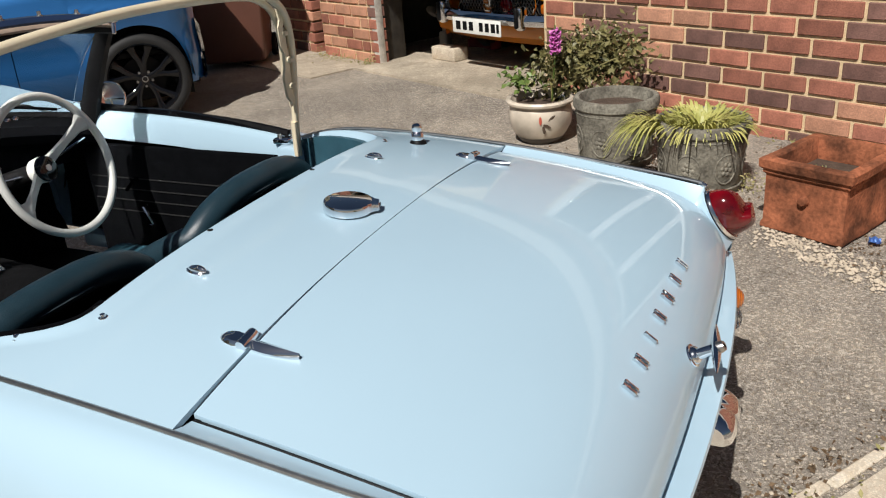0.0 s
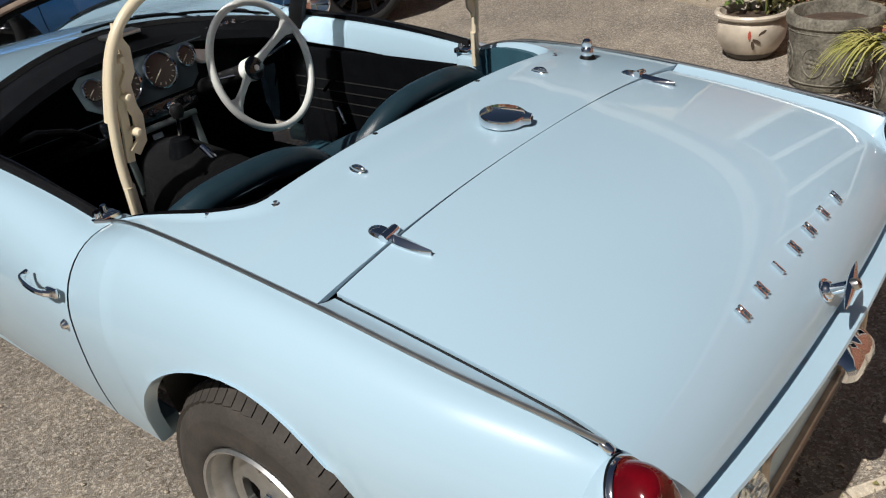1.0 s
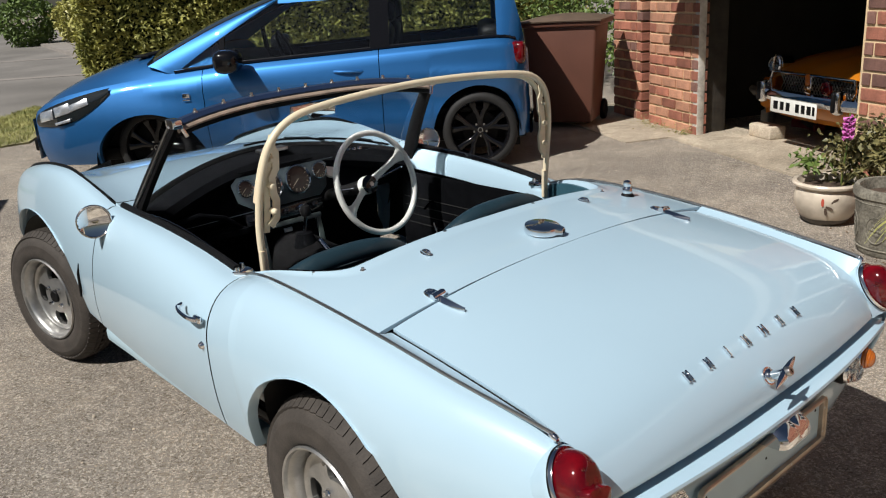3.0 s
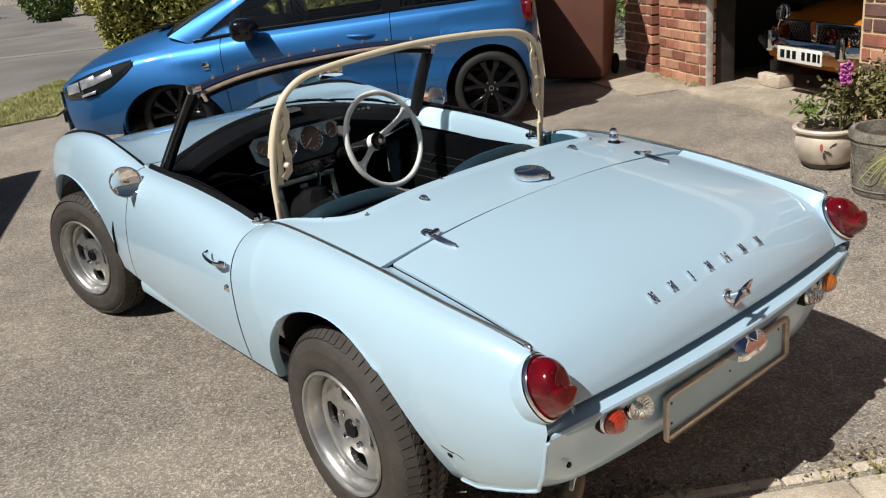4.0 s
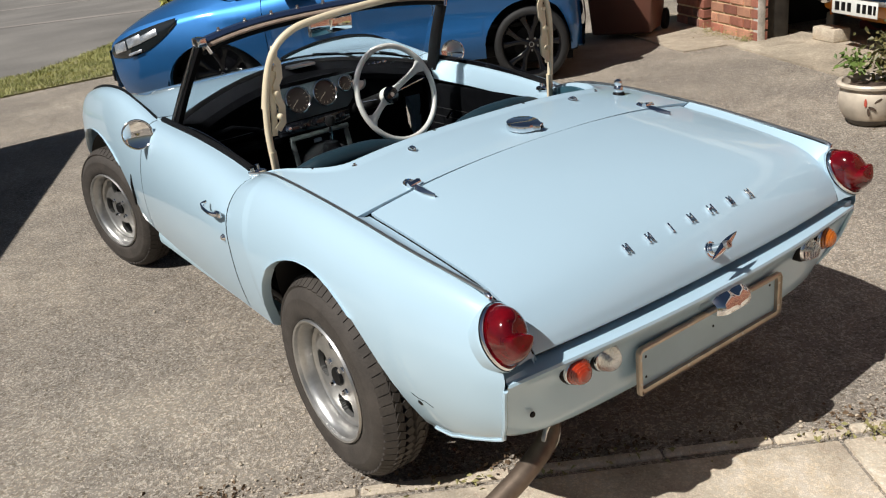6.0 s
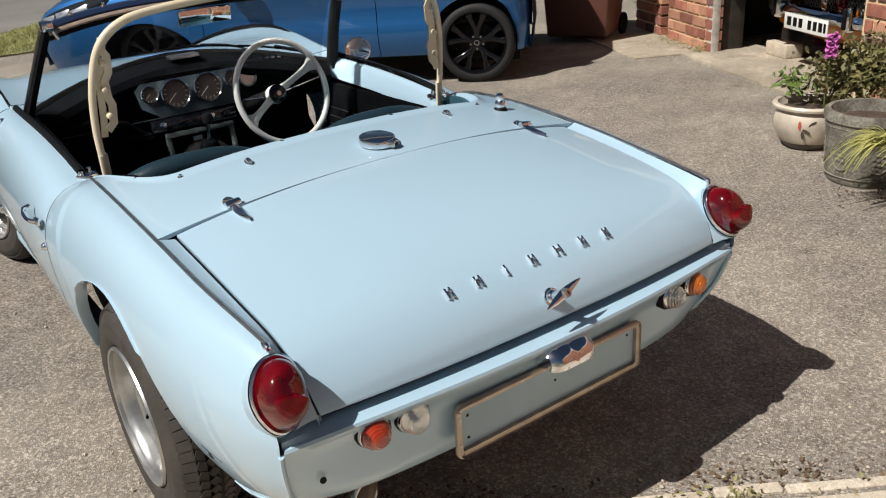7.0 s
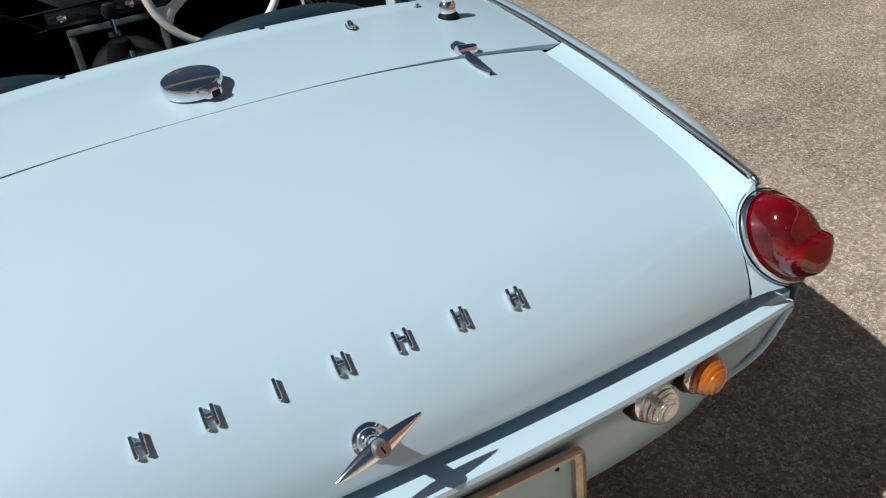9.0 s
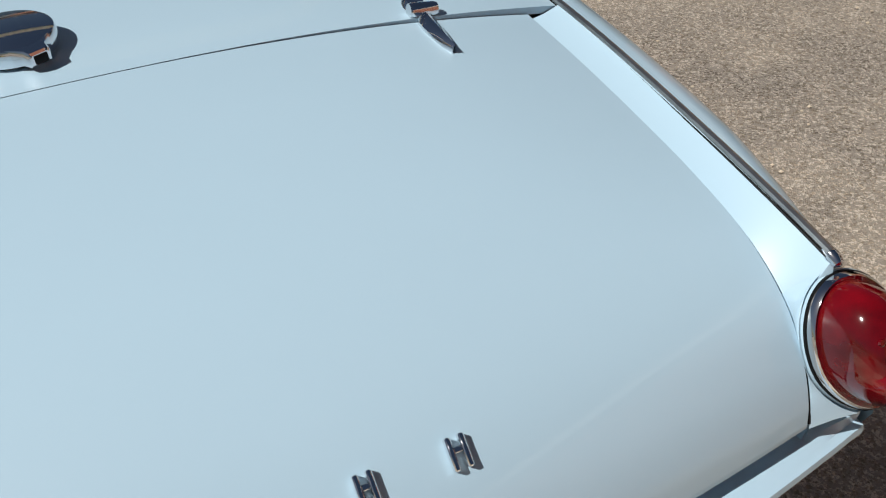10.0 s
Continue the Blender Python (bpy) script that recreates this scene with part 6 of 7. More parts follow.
        d = (lamp_at(t + 0.05, v, 0.02) - lamp_at(t - 0.05, v, 0.02)).normalized()
        n = Vector((0.5, s, 0.25)).normalized()
        n = (n - d * n.dot(d)).normalized()
        m = Matrix((d, n.cross(d), n)).transposed().to_4x4()
        m.translation = c
        part("lamp_reflector", moved(box(a, b, 0.012, (0, 0, 0), 0.005, 2), HB @ m), LAMP_BRIGHT, head)
    part("rear_lamp", moved(box(0.20, 0.12, 0.17, (-0.36, s * 0.715, 0.86), 0.04, 3, turn=Matrix.Rotation(s * radians(-18), 3, "Z")), HB), RED_LENS, hatch, "red rear lamp")
    part("wing_emblem", moved(box(0.055, 0.004, 0.034, (2.235, s * 0.846, 0.700), 0.002), HB), CHROME, hatch, "small chrome emblem")
    part("emblem_bar", moved(box(0.055, 0.004, 0.010, (2.235, s * 0.848, 0.668), 0.002), HB), CHROME, hatch)
part("cabin_floor", moved(box(2.4, 1.4, 0.04, (0.85, 0, 0.45), 0.01), HB), BLACK, hatch)
part("dash_top", moved(box(0.45, 1.4, 0.30, (2.12, 0, 0.79), 0.08, 3), HB), BLACK, hatch)
for y in (-0.36, 0.36):
    part("seat_back", moved(box(0.16, 0.46, 0.55, (0.78, y, 0.86), 0.07, 3, turn=Matrix.Rotation(radians(-14), 3, "Y")), HB), BLACK, hatch)
    part("head_rest", moved(box(0.10, 0.26, 0.16, (0.68, y, 1.21), 0.04, 3), HB), BLACK, hatch)
part("rear_seat", moved(box(0.18, 1.2, 0.50, (-0.12, 0, 0.82), 0.06, 3), HB), BLACK, hatch)
part("hatch_steering_wheel", moved(tube([(1.68 + 0.06 * math.sin(a), -0.36 + 0.18 * math.cos(a), 0.90 + 0.17 * math.sin(a)) for a in steps(0, 2 * math.pi, 24)[:-1]], 0.014, 8, closed=True), HB), BLACK, hatch)
part("wiper_cowl", moved(box(0.12, 1.0, 0.02, (2.66, 0, 0.990), 0.008), HB), BLACK, hatch)
part("underbody", moved(box(3.6, 1.3, 0.10, (1.35, 0, 0.25), 0.02), HB), BLACK, hatch)


# the tail is short behind the rear wheels
back = HB.inverted()
for ob in hatch.children:
    for v in ob.data.vertices:
        p = back @ v.co
        if p.x < -0.20:
            v.co = HB @ Vector((-0.20 + (p.x + 0.20) * 0.66, p.y, p.z))


def hatch_wheel(x, s):
    w = tagged(new("wheel"), "black five-spoke alloy wheel")
    w.parent = hatch
    w.matrix_local = HB @ Matrix.Translation((x, s * (0.715 if x < 1 else 0.645), 0.295)) @ axis_turn((0, s, 0)) @ Matrix.Rotation(0.3, 4, "Z")
    part("tyre", lathe([(0.225, -0.09), (0.25, -0.098), (0.278, -0.092), (0.292, -0.075), (0.295, -0.04), (0.295, 0.04), (0.292, 0.075), (0.278, 0.092), (0.252, 0.098), (0.234, 0.092), (0.226, 0.07)], 56, cap=False), TYRE_DARK, w)
    rim = part("rim", lathe([(0.215, -0.08), (0.210, 0.02), (0.214, 0.070), (0.226, 0.088), (0.233, 0.087), (0.231, 0.07)], 48, cap=False), GLOSS_BLACK, w)
    for k in range(5):
        a = 2 * math.pi * k / 5
        for off in (-0.26, 0.26):
            rows = []
            for r, ww, z in ((0.028, 0.020, 0.046), (0.07, 0.017, 0.052), (0.12, 0.0165, 0.058), (0.17, 0.018, 0.064), (0.205, 0.022, 0.069), (0.216, 0.030, 0.070)):
                c = a + off * min(1.0, max(0.0, (r - 0.05) / 0.13))
                d, q = Vector((math.cos(c), math.sin(c), 0)), Vector((-math.sin(c), math.cos(c), 0))
                rows.append([d * r - q * ww + Vector((0, 0, z - 0.03)), d * r - q * ww + Vector((0, 0, z - 0.006)), d * r - q * ww * 0.55 + Vector((0, 0, z)), d * r + q * ww * 0.55 + Vector((0, 0, z)), d * r + q * ww + Vector((0, 0, z - 0.006)), d * r + q * ww + Vector((0, 0, z - 0.03))])
            part("spoke", surface(rows), GLOSS_BLACK, rim)
    for k in range(5):
        c = 2 * math.pi * (k + 0.5) / 5
        part("wheel_nut", lathe([(0.008, 0.030), (0.008, 0.046), (0.0, 0.048)], 6, Matrix.Translation((0.05 * math.cos(c), 0.05 * math.sin(c), 0))), STEEL, rim)
    part("brake_disc", lathe([(0.0, 0.0), (0.14, 0.0), (0.14, -0.02)], 32), BLACK, w)
    part("hub_cap", lathe([(0.034, 0.040), (0.032, 0.056), (0.0, 0.058)], 20), GLOSS_BLACK, w)
    part("hub_emblem", lathe([(0.020, 0.0575), (0.020, 0.0600), (0.015, 0.0605)], 20, cap=False), STEEL, w)


for x in (HUB_R, HUB_F):
    for s in (-1, 1):
        hatch_wheel(x, s)

# ---- orange sports car in the garage ----
gt = thing("orange_sports_car", "old orange sports car with chrome bumper parked in the garage", "car")
GC = HOUSE @ Matrix.Translation((0.93, 0.29, 0.0))
rows = []
for d, wf, zc in ((0.10, 0.62, 0.55), (0.16, 0.66, 0.60), (0.35, 0.70, 0.655), (0.8, 0.73, 0.71), (1.5, 0.74, 0.76), (1.7, 0.74, 0.77)):
    rows.append([(u * wf, d + 0.06 * u * u, zc - 0.07 * abs(u) ** 4 + 0.012 * math.cos(u * 9) * (abs(u) < 0.35)) for u in steps(-1, 1, 16)])
part("bonnet", moved(surface(rows), GC), ORANGE_PAINT, gt)
for s in (-1, 1):
    rows = []
    for d in steps(0.10, 3.4, 26):
        w = smooth_at(d, (0.1, 0.25, 0.8, 3.4), (0.62, 0.70, 0.755, 0.76))
        zt = smooth_at(d, (0.10, 0.35, 0.8, 1.7, 3.4), (0.49, 0.59, 0.65, 0.71, 0.70))
        low = 0.22
        a = (d - 0.72) / 0.34
        if abs(a) < 1:
            low = max(low, 0.27 + 0.33 * math.sqrt(1 - a * a))
        rows.append([(s * (w - 0.04), d, zt), (s * (w - 0.012), d, zt - 0.03), (s * w, d, min(zt - 0.07, max(0.5, low + 0.02))), (s * (w - 0.01), d, max(0.4, low + 0.01)), (s * (w - 0.05), d, low)])
    part("wing", moved(surface(rows), GC), ORANGE_PAINT, gt)
    hl = tagged(new("headlamp"), "round headlamp in a chrome rim")
    hl.parent = gt
    m = GC @ Matrix.Translation((s * 0.60, 0.19, 0.600)) @ axis_turn((0, -1, 0.08)) @ Matrix.Diagonal((0.80, 0.80, 0.80, 1))
    part("bowl", lathe([(0.10, -0.14), (0.102, 0.0), (0.0, -0.0)], 24, m), CHROME, hl)
    part("chrome_rim", lathe([(0.098, 0.0), (0.098, 0.02), (0.085, 0.03), (0.08, 0.015)], 28, m, cap=False), CHROME, hl)
    part("lens", lathe([(0.083, 0.015), (0.06, 0.030), (0.0, 0.038)], 24, m), CLEAR_LENS, hl)
    part("side_lamp", moved(box(0.12, 0.05, 0.075, (s * 0.545, 0.10, 0.475), 0.02, 3), GC), AMBER_LENS, gt, "amber side lamp")
    part("overrider", moved(box(0.075, 0.09, 0.17, (s * 0.42, -0.04, 0.43), 0.03, 3), GC), CHROME, gt, "chrome overrider")
    part("overrider_pad", moved(box(0.03, 0.03, 0.14, (s * 0.42, -0.088, 0.435), 0.012, 3), GC), BLACK, gt)
    w = tagged(new("wheel"), "steel road wheel")
    w.parent = gt
    w.matrix_local = GC @ Matrix.Translation((s * 0.62, 0.72, 0.28)) @ axis_turn((s, 0, 0))
    part("tyre", lathe([(0.17, -0.07), (0.25, -0.075), (0.28, -0.05), (0.28, 0.05), (0.25, 0.075), (0.17, 0.07)], 32, cap=False), RUBBER, w)
    part("rim", lathe([(0.0, 0.03), (0.10, 0.02), (0.16, 0.05), (0.172, 0.068)], 32), STEEL, w)
part("valance", moved(surface([[(x, 0.02 + 0.06 * (x / 0.6) ** 2 + b, z) for x in steps(-0.66, 0.66, 14)] for b, z in ((0.02, 0.40), (0.0, 0.33), (0.02, 0.27), (0.12, 0.21))]), GC), ORANGE_PAINT, gt)
part("grille_recess", moved(surface([[(x, b, z) for x in steps(-0.44, 0.44, 8)] for b, z in ((0.06, 0.40), (0.14, 0.42), (0.14, 0.55), (0.08, 0.575))]), GC), GLOSS_BLACK, gt)
mesh_bars = bmesh.new()
for k in range(26):
    for t in (0.6, -0.6):
        box(0.004, 0.004, 0.16, (-0.40 + 0.032 * k, 0.125, 0.487), bm=mesh_bars, turn=Matrix.Rotation(t, 3, "Y"))
part("grille_mesh", moved(mesh_bars, GC), STEEL, gt, smooth=False)
part("grille_surround", moved(tube([(-0.45, 0.055, 0.575), (-0.47, 0.05, 0.5), (-0.44, 0.045, 0.41), (0.44, 0.045, 0.41), (0.47, 0.05, 0.5), (0.45, 0.055, 0.575)], 0.010, 8, closed=True), GC), CHROME, gt)
part("grille_badge", moved(box(0.05, 0.02, 0.09, (-0.03, 0.05, 0.54), 0.008), GC), AMBER_LENS, gt, "orange grille badge")
part("badge_surround", moved(box(0.075, 0.018, 0.15, (-0.03, 0.058, 0.51), 0.012), GC), CHROME, gt)
part("grille_reflector", moved(lathe([(0.050, 0.0), (0.050, 0.02), (0.042, 0.026), (0.040, 0.020), (0.0, 0.024)], 24, Matrix.Translation((0.20, 0.04, 0.50)) @ axis_turn((0, -1, 0))), GC), RED_LENS, gt, "round red reflector in a pale rim")
rows = []
for x in steps(-0.72, 0.72, 20):
    y = -0.06 + 0.10 * (abs(x) / 0.72) ** 3
    rows.append([(x, y + 0.02, 0.455), (x, y - 0.005, 0.45), (x, y - 0.02, 0.42), (x, y - 0.022, 0.40), (x, y - 0.012, 0.375), (x, y + 0.02, 0.365)])
part("front_bumper", moved(surface(rows), GC), CHROME, gt, "chrome front bumper")
plate = part("number_plate", moved(box(0.52, 0.006, 0.111, (0.02, -0.105, 0.355), 0.002), GC), WHITE, gt, "white number plate with black bars")
for k, (x, w) in enumerate(((-0.19, 0.07), (-0.115, 0.06), (-0.045, 0.06), (0.065, 0.055), (0.13, 0.055), (0.195, 0.06), (0.245, 0.035))):
    part("plate_bar", moved(box(w * 0.72, 0.004, 0.062, (x * 0.98 + 0.01, -0.1085, 0.355), 0.001), GC), BLACK, plate)
part("windscreen_frame", moved(surface([[(-0.62 + 1.24 * k / 6, 1.72 + 0.32 * t - 0.06 * (1 - abs(k / 3 - 1) ** 2), 0.76 + 0.34 * t) for k in range(7)] for t in (0, 1)]), GC), DARK_GLASS, gt)
part("rear_body", moved(box(1.46, 1.6, 0.40, (0, 2.7, 0.52), 0.08, 3), GC), ORANGE_PAINT, gt)
# block, jug and red bricks on the garage floor
solid("concrete_block", moved(box(0.29, 0.15, 0.105, (0.34, 0.42, 0.0685), 0.014), HOUSE), CONCRETE, "rough concrete block on the garage floor", "block")
# pale jug; the shadow it stands in is put into its grey
solid("plastic_jug", moved(merge(box(0.10, 0.08, 0.17, (0.06, 0.62, 0.10), 0.02, 3), lathe([(0.025, 0.185), (0.025, 0.22), (0.0, 0.22)], 14, Matrix.Translation((0.06, 0.62, 0)))), HOUSE), material("shadowed_jug_plastic", (0.16, 0.15, 0.13), 0.5, vary=0.2), "pale plastic jug by the door post", "jug")
stack = thing("brick_stack", "loose stack of dark red bricks in the garage", "bricks")
for k, (x, z, a) in enumerate(((0.33, 0.05, 0.2), (0.45, 0.05, -0.3), (0.36, 0.12, 0.5), (0.42, 0.19, 0.1), (0.34, 0.26, -0.2), (0.33, 0.33, 0.3))):
    part("brick", moved(box(0.21, 0.10, 0.065, (x - 0.16, 0.92, z), 0.006, turn=Matrix.Rotation(a, 3, "Z")), HOUSE), material("dark_red_brick", (0.22, 0.03, 0.03), 0.7, vary=0.3, scale=12) if not k else red_brick, stack)
    if not k:
        red_brick = stack.children[0].data.materials[0]

# ---- wheelie bin ----
wb = thing("wheelie_bin", "brown plastic wheelie bin with closed lid", "bin")
BM = Matrix.Translation((4.765, 3.915, 0.012)) @ Matrix.Rotation(math.atan2(-0.892, 0.452), 4, "Z")
body = box(0.70, 0.58, 0.92, (0, 0, 0.50), 0.03, 3)
for v in body.verts:
    k = 0.80 + 0.20 * (v.co.z / 0.96)
    v.co.x *= k
    v.co.y *= k
part("bin_body", moved(body, BM), BIN_BROWN, wb)
part("bin_rim", moved(box(0.78, 0.64, 0.05, (0, 0, 0.955), 0.015), BM), BIN_BROWN, wb)
lid = surface([[(x, y, 0.985 + 0.05 * (1 - (x / 0.40) ** 2) * (1 - (y / 0.34) ** 4)) for x in steps(-0.40, 0.40, 8)] for y in steps(-0.34, 0.34, 8)])
part("bin_lid", moved(thick(lid, 0.012), BM), material("bin_lid_plastic", (0.12, 0.085, 0.06), 0.5, vary=0.2), wb, "greyish brown lid")
part("bin_handle", moved(tube([(-0.24, 0.36, 0.98), (-0.22, 0.41, 0.99), (0.22, 0.41, 0.99), (0.24, 0.36, 0.98)], 0.014, 8), BM), BIN_BROWN, wb)
for s in (-1, 1):
    part("bin_wheel", moved(lathe([(0.0, -0.025), (0.09, -0.025), (0.10, -0.015), (0.10, 0.015), (0.09, 0.025), (0.0, 0.025)], 24, Matrix.Translation((s * 0.30, 0.25, 0.10)) @ axis_turn((1, 0, 0))), BM), BLACK, wb)

# ---- pots by the house wall ----
def rough_pot(prof, at, mat, label, n=40, amp=0.004):
    bm = lathe(prof, n, cap=False)
    for v in bm.verts:
        d = noise.noise(v.co * 14) * amp
        v.co += Vector((v.co.x, v.co.y, 0)).normalized() * d if v.co.xy.length > 1e-4 else Vector()
    bm.transform(Matrix.Translation(at))
    return bm


p1 = thing("flower_pot", "cream glazed round pot with painted flowers and a dark base", "flower pot")
P1 = Vector((3.03, 0.575, 0.0))
part("pot_bowl", rough_pot([(0.0, 0.004), (0.10, 0.004), (0.135, 0.04), (0.165, 0.10), (0.172, 0.15), (0.165, 0.19), (0.155, 0.205), (0.158, 0.212)], P1, GLAZED_POT, ""), GLAZED_POT, p1)
part("pot_rim", rough_pot([(0.157, 0.210), (0.182, 0.218), (0.186, 0.230), (0.180, 0.240), (0.160, 0.238), (0.150, 0.20), (0.14, 0.19)], P1, GLAZED_POT, ""), GLAZED_POT, p1)
part("pot_base_stain", rough_pot([(0.104, 0.006), (0.126, 0.026), (0.1372, 0.040)], P1, STONE_POT, ""), material("dark_glaze", (0.09, 0.075, 0.06), 0.5, vary=0.4, scale=12), p1)
part("pot_soil", lathe([(0.0, 0.205), (0.148, 0.20)], 24, Matrix.Translation(P1), cap=False), SOIL, p1)
for k, (a, z) in enumerate(((-0.25, 0.15), (-0.05, 0.12), (0.1, 0.16), (-0.15, 0.10))):
    ang = math.radians(212) + a
    c = P1 + Vector((0.1725 * math.cos(ang), 0.1725 * math.sin(ang), z))
    m = Matrix.Translation(c) @ axis_turn((math.cos(ang), math.sin(ang), 0)) @ Matrix.Rotation(k * 1.1, 4, "Z")
    part("painted_flower", lathe([(0.004, 0.0), (0.016, 0.001), (0.0, 0.002)], 7, m @ Matrix.Diagonal((0.5, 1.5, 1, 1))), material("painted_red", (0.45, 0.08, 0.05), 0.4) if not k else flower_mat, p1)
    if not k:
        flower_mat = p1.children[-1].data.materials[0]


def stone_pot(at, r, h, label):
    t = thing("stone_pot", label, "plant pot", group="grey stone pots")
    part("pot_body", rough_pot([(0.0, 0.004), (r * 0.80, 0.004), (r * 0.84, h * 0.05), (r * 0.90, h * 0.5), (r * 0.95, h * 0.84), (r * 0.96, h * 0.86)], at, STONE_POT, ""), STONE_POT, t)
    part("pot_rim", rough_pot([(r * 0.95, h * 0.85), (r * 1.0, h * 0.875), (r * 1.01, h * 0.95), (r * 0.97, h), (r * 0.86, h), (r * 0.82, h * 0.9), (r * 0.80, h * 0.8)], at, STONE_POT, ""), STONE_POT, t)
    part("pot_soil", lathe([(0.0, h * 0.86), (r * 0.82, h * 0.84)], 24, Matrix.Translation(at), cap=False), SOIL, t)
    def wrap(ang, q, z, lift=0.0):
        rr = r * (0.853 + 0.10 * z / h) + lift
        return at + Vector((rr * math.cos(ang + q / r), rr * math.sin(ang + q / r), z))
    for z, w in ((0.80, 0.005), (0.12, 0.004)):
        part("moulded_band", tube([wrap(a, 0, h * z) for a in steps(0, 2 * math.pi, 40)[:-1]], w, 6, closed=True), STONE_POT, t)
    for k in range(7):
        ang = 2 * math.pi * k / 7 + 0.3
        ring = [wrap(ang, 0.058 * math.cos(q), h * 0.42 + 0.066 * math.sin(q)) for q in steps(0, 2 * math.pi, 18)[:-1]]
        part("moulded_ring", tube(ring, 0.0038, 6, closed=True), STONE_POT, t)
        rosette = bmesh.new()
        for j in range(6):
            b = 2 * math.pi * j / 6 + k
            m = Matrix.Translation(wrap(ang, 0.022 * math.cos(b), h * 0.42 + 0.024 * math.sin(b))) @ axis_turn((math.cos(ang), math.sin(ang), 0)) @ Matrix.Diagonal((0.011, 0.011, 0.004, 1))
            lathe([(0.0, 1.0), (0.7, 0.7), (1.0, 0.0)], 7, m, bm=rosette)
        lathe([(0.0, 1.0), (0.7, 0.7), (1.0, 0.0)], 7, Matrix.Translation(wrap(ang, 0, h * 0.42)) @ axis_turn((math.cos(ang), math.sin(ang), 0)) @ Matrix.Diagonal((0.010, 0.010, 0.005, 1)), bm=rosette)
        part("moulded_flower", rosette, STONE_POT, t)
    return t


stone_pot(Vector((2.735, 0.095, 0.0)), 0.205, 0.335, "tall round grey stone pot with moulded rings, empty")
stone_pot(Vector((2.46, -0.35, 0.0)), 0.205, 0.315, "round grey stone pot with trailing strap-leaved plant")

tc = thing("terracotta_planter", "square weathered terracotta planter beside the house wall", "planter")
TC = Matrix.Translation((1.886, -0.937, 0.0)) @ HOUSE.to_3x3().to_4x4()
outer = surface([[p for p in ((-o, o, z), (-0.33 + o, o, z), (-0.33 + o, 0.38 - o, z), (-o, 0.38 - o, z))] for o, z in ((0.012, 0.004), (0.0, 0.012), (0.0, 0.03), (0.006, 0.04), (0.006, 0.225), (-0.004, 0.235), (-0.004, 0.245), (-0.016, 0.255), (-0.018, 0.285), (-0.010, 0.292), (0.020, 0.292), (0.026, 0.285), (0.028, 0.20))], close_u=True)
bmesh.ops.subdivide_edges(outer, edges=[e for e in outer.edges if e.calc_length() > 0.2], cuts=7, use_grid_fill=True)
for v in outer.verts:
    v.co += Vector((noise.noise(v.co * 9), noise.noise(v.co * 9 + Vector((5, 0, 0))), 0.6 * noise.noise(v.co * 7 + Vector((0, 5, 0))))) * 0.005
part("planter_body", moved(outer, TC), TERRACOTTA, tc)
part("planter_soil", moved(box(0.28, 0.33, 0.02, (-0.165, 0.19, 0.19)), TC), SOIL, tc)
part("planter_knob", moved(lathe([(0.0, 0.022), (0.015, 0.018), (0.022, 0.004), (0.022, -0.01)], 16, Matrix.Translation((-0.165, 0.006, 0.15)) @ axis_turn((0, -1, 0))), TC), TERRACOTTA, tc)

# ---- plants ----
def quick_leaves(name, label, category, places, size, mat, seed, narrow=0.5, kind="", parent=None):
    rng = random.Random(seed)
    verts, faces = [], []
    for p in places:
        d = Vector((rng.gauss(0, 1), rng.gauss(0, 1), rng.gauss(0.3, 0.8))).normalized()
        w = d.orthogonal().normalized()
        w.rotate(Matrix.Rotation(rng.uniform(0, 6.28), 3, d))
        l = size * rng.uniform(0.6, 1.3)
        n = d.cross(w)
        i = len(verts)
        verts += [p, p + w * l * narrow * 0.5 + d * l * 0.45 + n * l * 0.12, p + d * l - Vector((0, 0, 0.2 * l)), p - w * l * narrow * 0.5 + d * l * 0.45 + n * l * 0.12]
        faces.append((i, i + 1, i + 2, i + 3))
    me = bpy.data.meshes.new(name)
    me.from_pydata(verts, [], faces)
    me.materials.append(mat)
    ob = new(name, me)
    if parent is not None:
        ob.parent = parent
        return tagged(ob, label)
    return tagged(ob, label, category, kind=kind)


rng = random.Random(11)
# clipped conifer hedge behind the hatchback
places = []
H1, H2 = Vector((2.75, 11.2, 0)), Vector((10.5, 8.2, 0))
hd = (H2 - H1).normalized()
hn = Vector((hd.y, -hd.x, 0))
for _ in range(42000):
    a, z = rng.uniform(0, 8.3), rng.uniform(0.0, 2.4) ** 1.0
    lump = 0.16 * noise.noise(Vector((a * 2.2, z * 1.2, 0))) + 0.10 * noise.noise(Vector((a * 6, z * 4, 3)))
    places.append(H1 + hd * (a + 0.10 * noise.noise(Vector((z * 3, a, 1)))) + hn * (lump + rng.uniform(-0.22, 0.02)) + Vector((0, 0, z)))
for _ in range(9000):
    b, z = rng.uniform(-1.2, 0.05), rng.uniform(0.0, 2.4)
    places.append(H1 + hn * b + hd * (0.14 * noise.noise(Vector((b * 3, z * 2, 7))) + rng.uniform(-0.02, 0.15)) + Vector((0, 0, z)))
hedge = thing("hedge", "tall clipped conifer hedge behind the blue car", "hedge", kind="stuff")
quick_leaves("foliage", "", "", places, 0.085, LEAF_DARK, 3, 0.45, parent=hedge)
# solid dark box added inside the leaves, coloured as the hedge's shaded depth
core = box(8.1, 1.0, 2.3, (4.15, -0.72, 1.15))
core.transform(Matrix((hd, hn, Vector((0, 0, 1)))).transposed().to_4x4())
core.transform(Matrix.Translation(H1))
part("hedge_core", core, material("hedge_inner_shade", (0.02, 0.03, 0.01), 0.95, vary=0.4, scale=8), hedge, smooth=False)
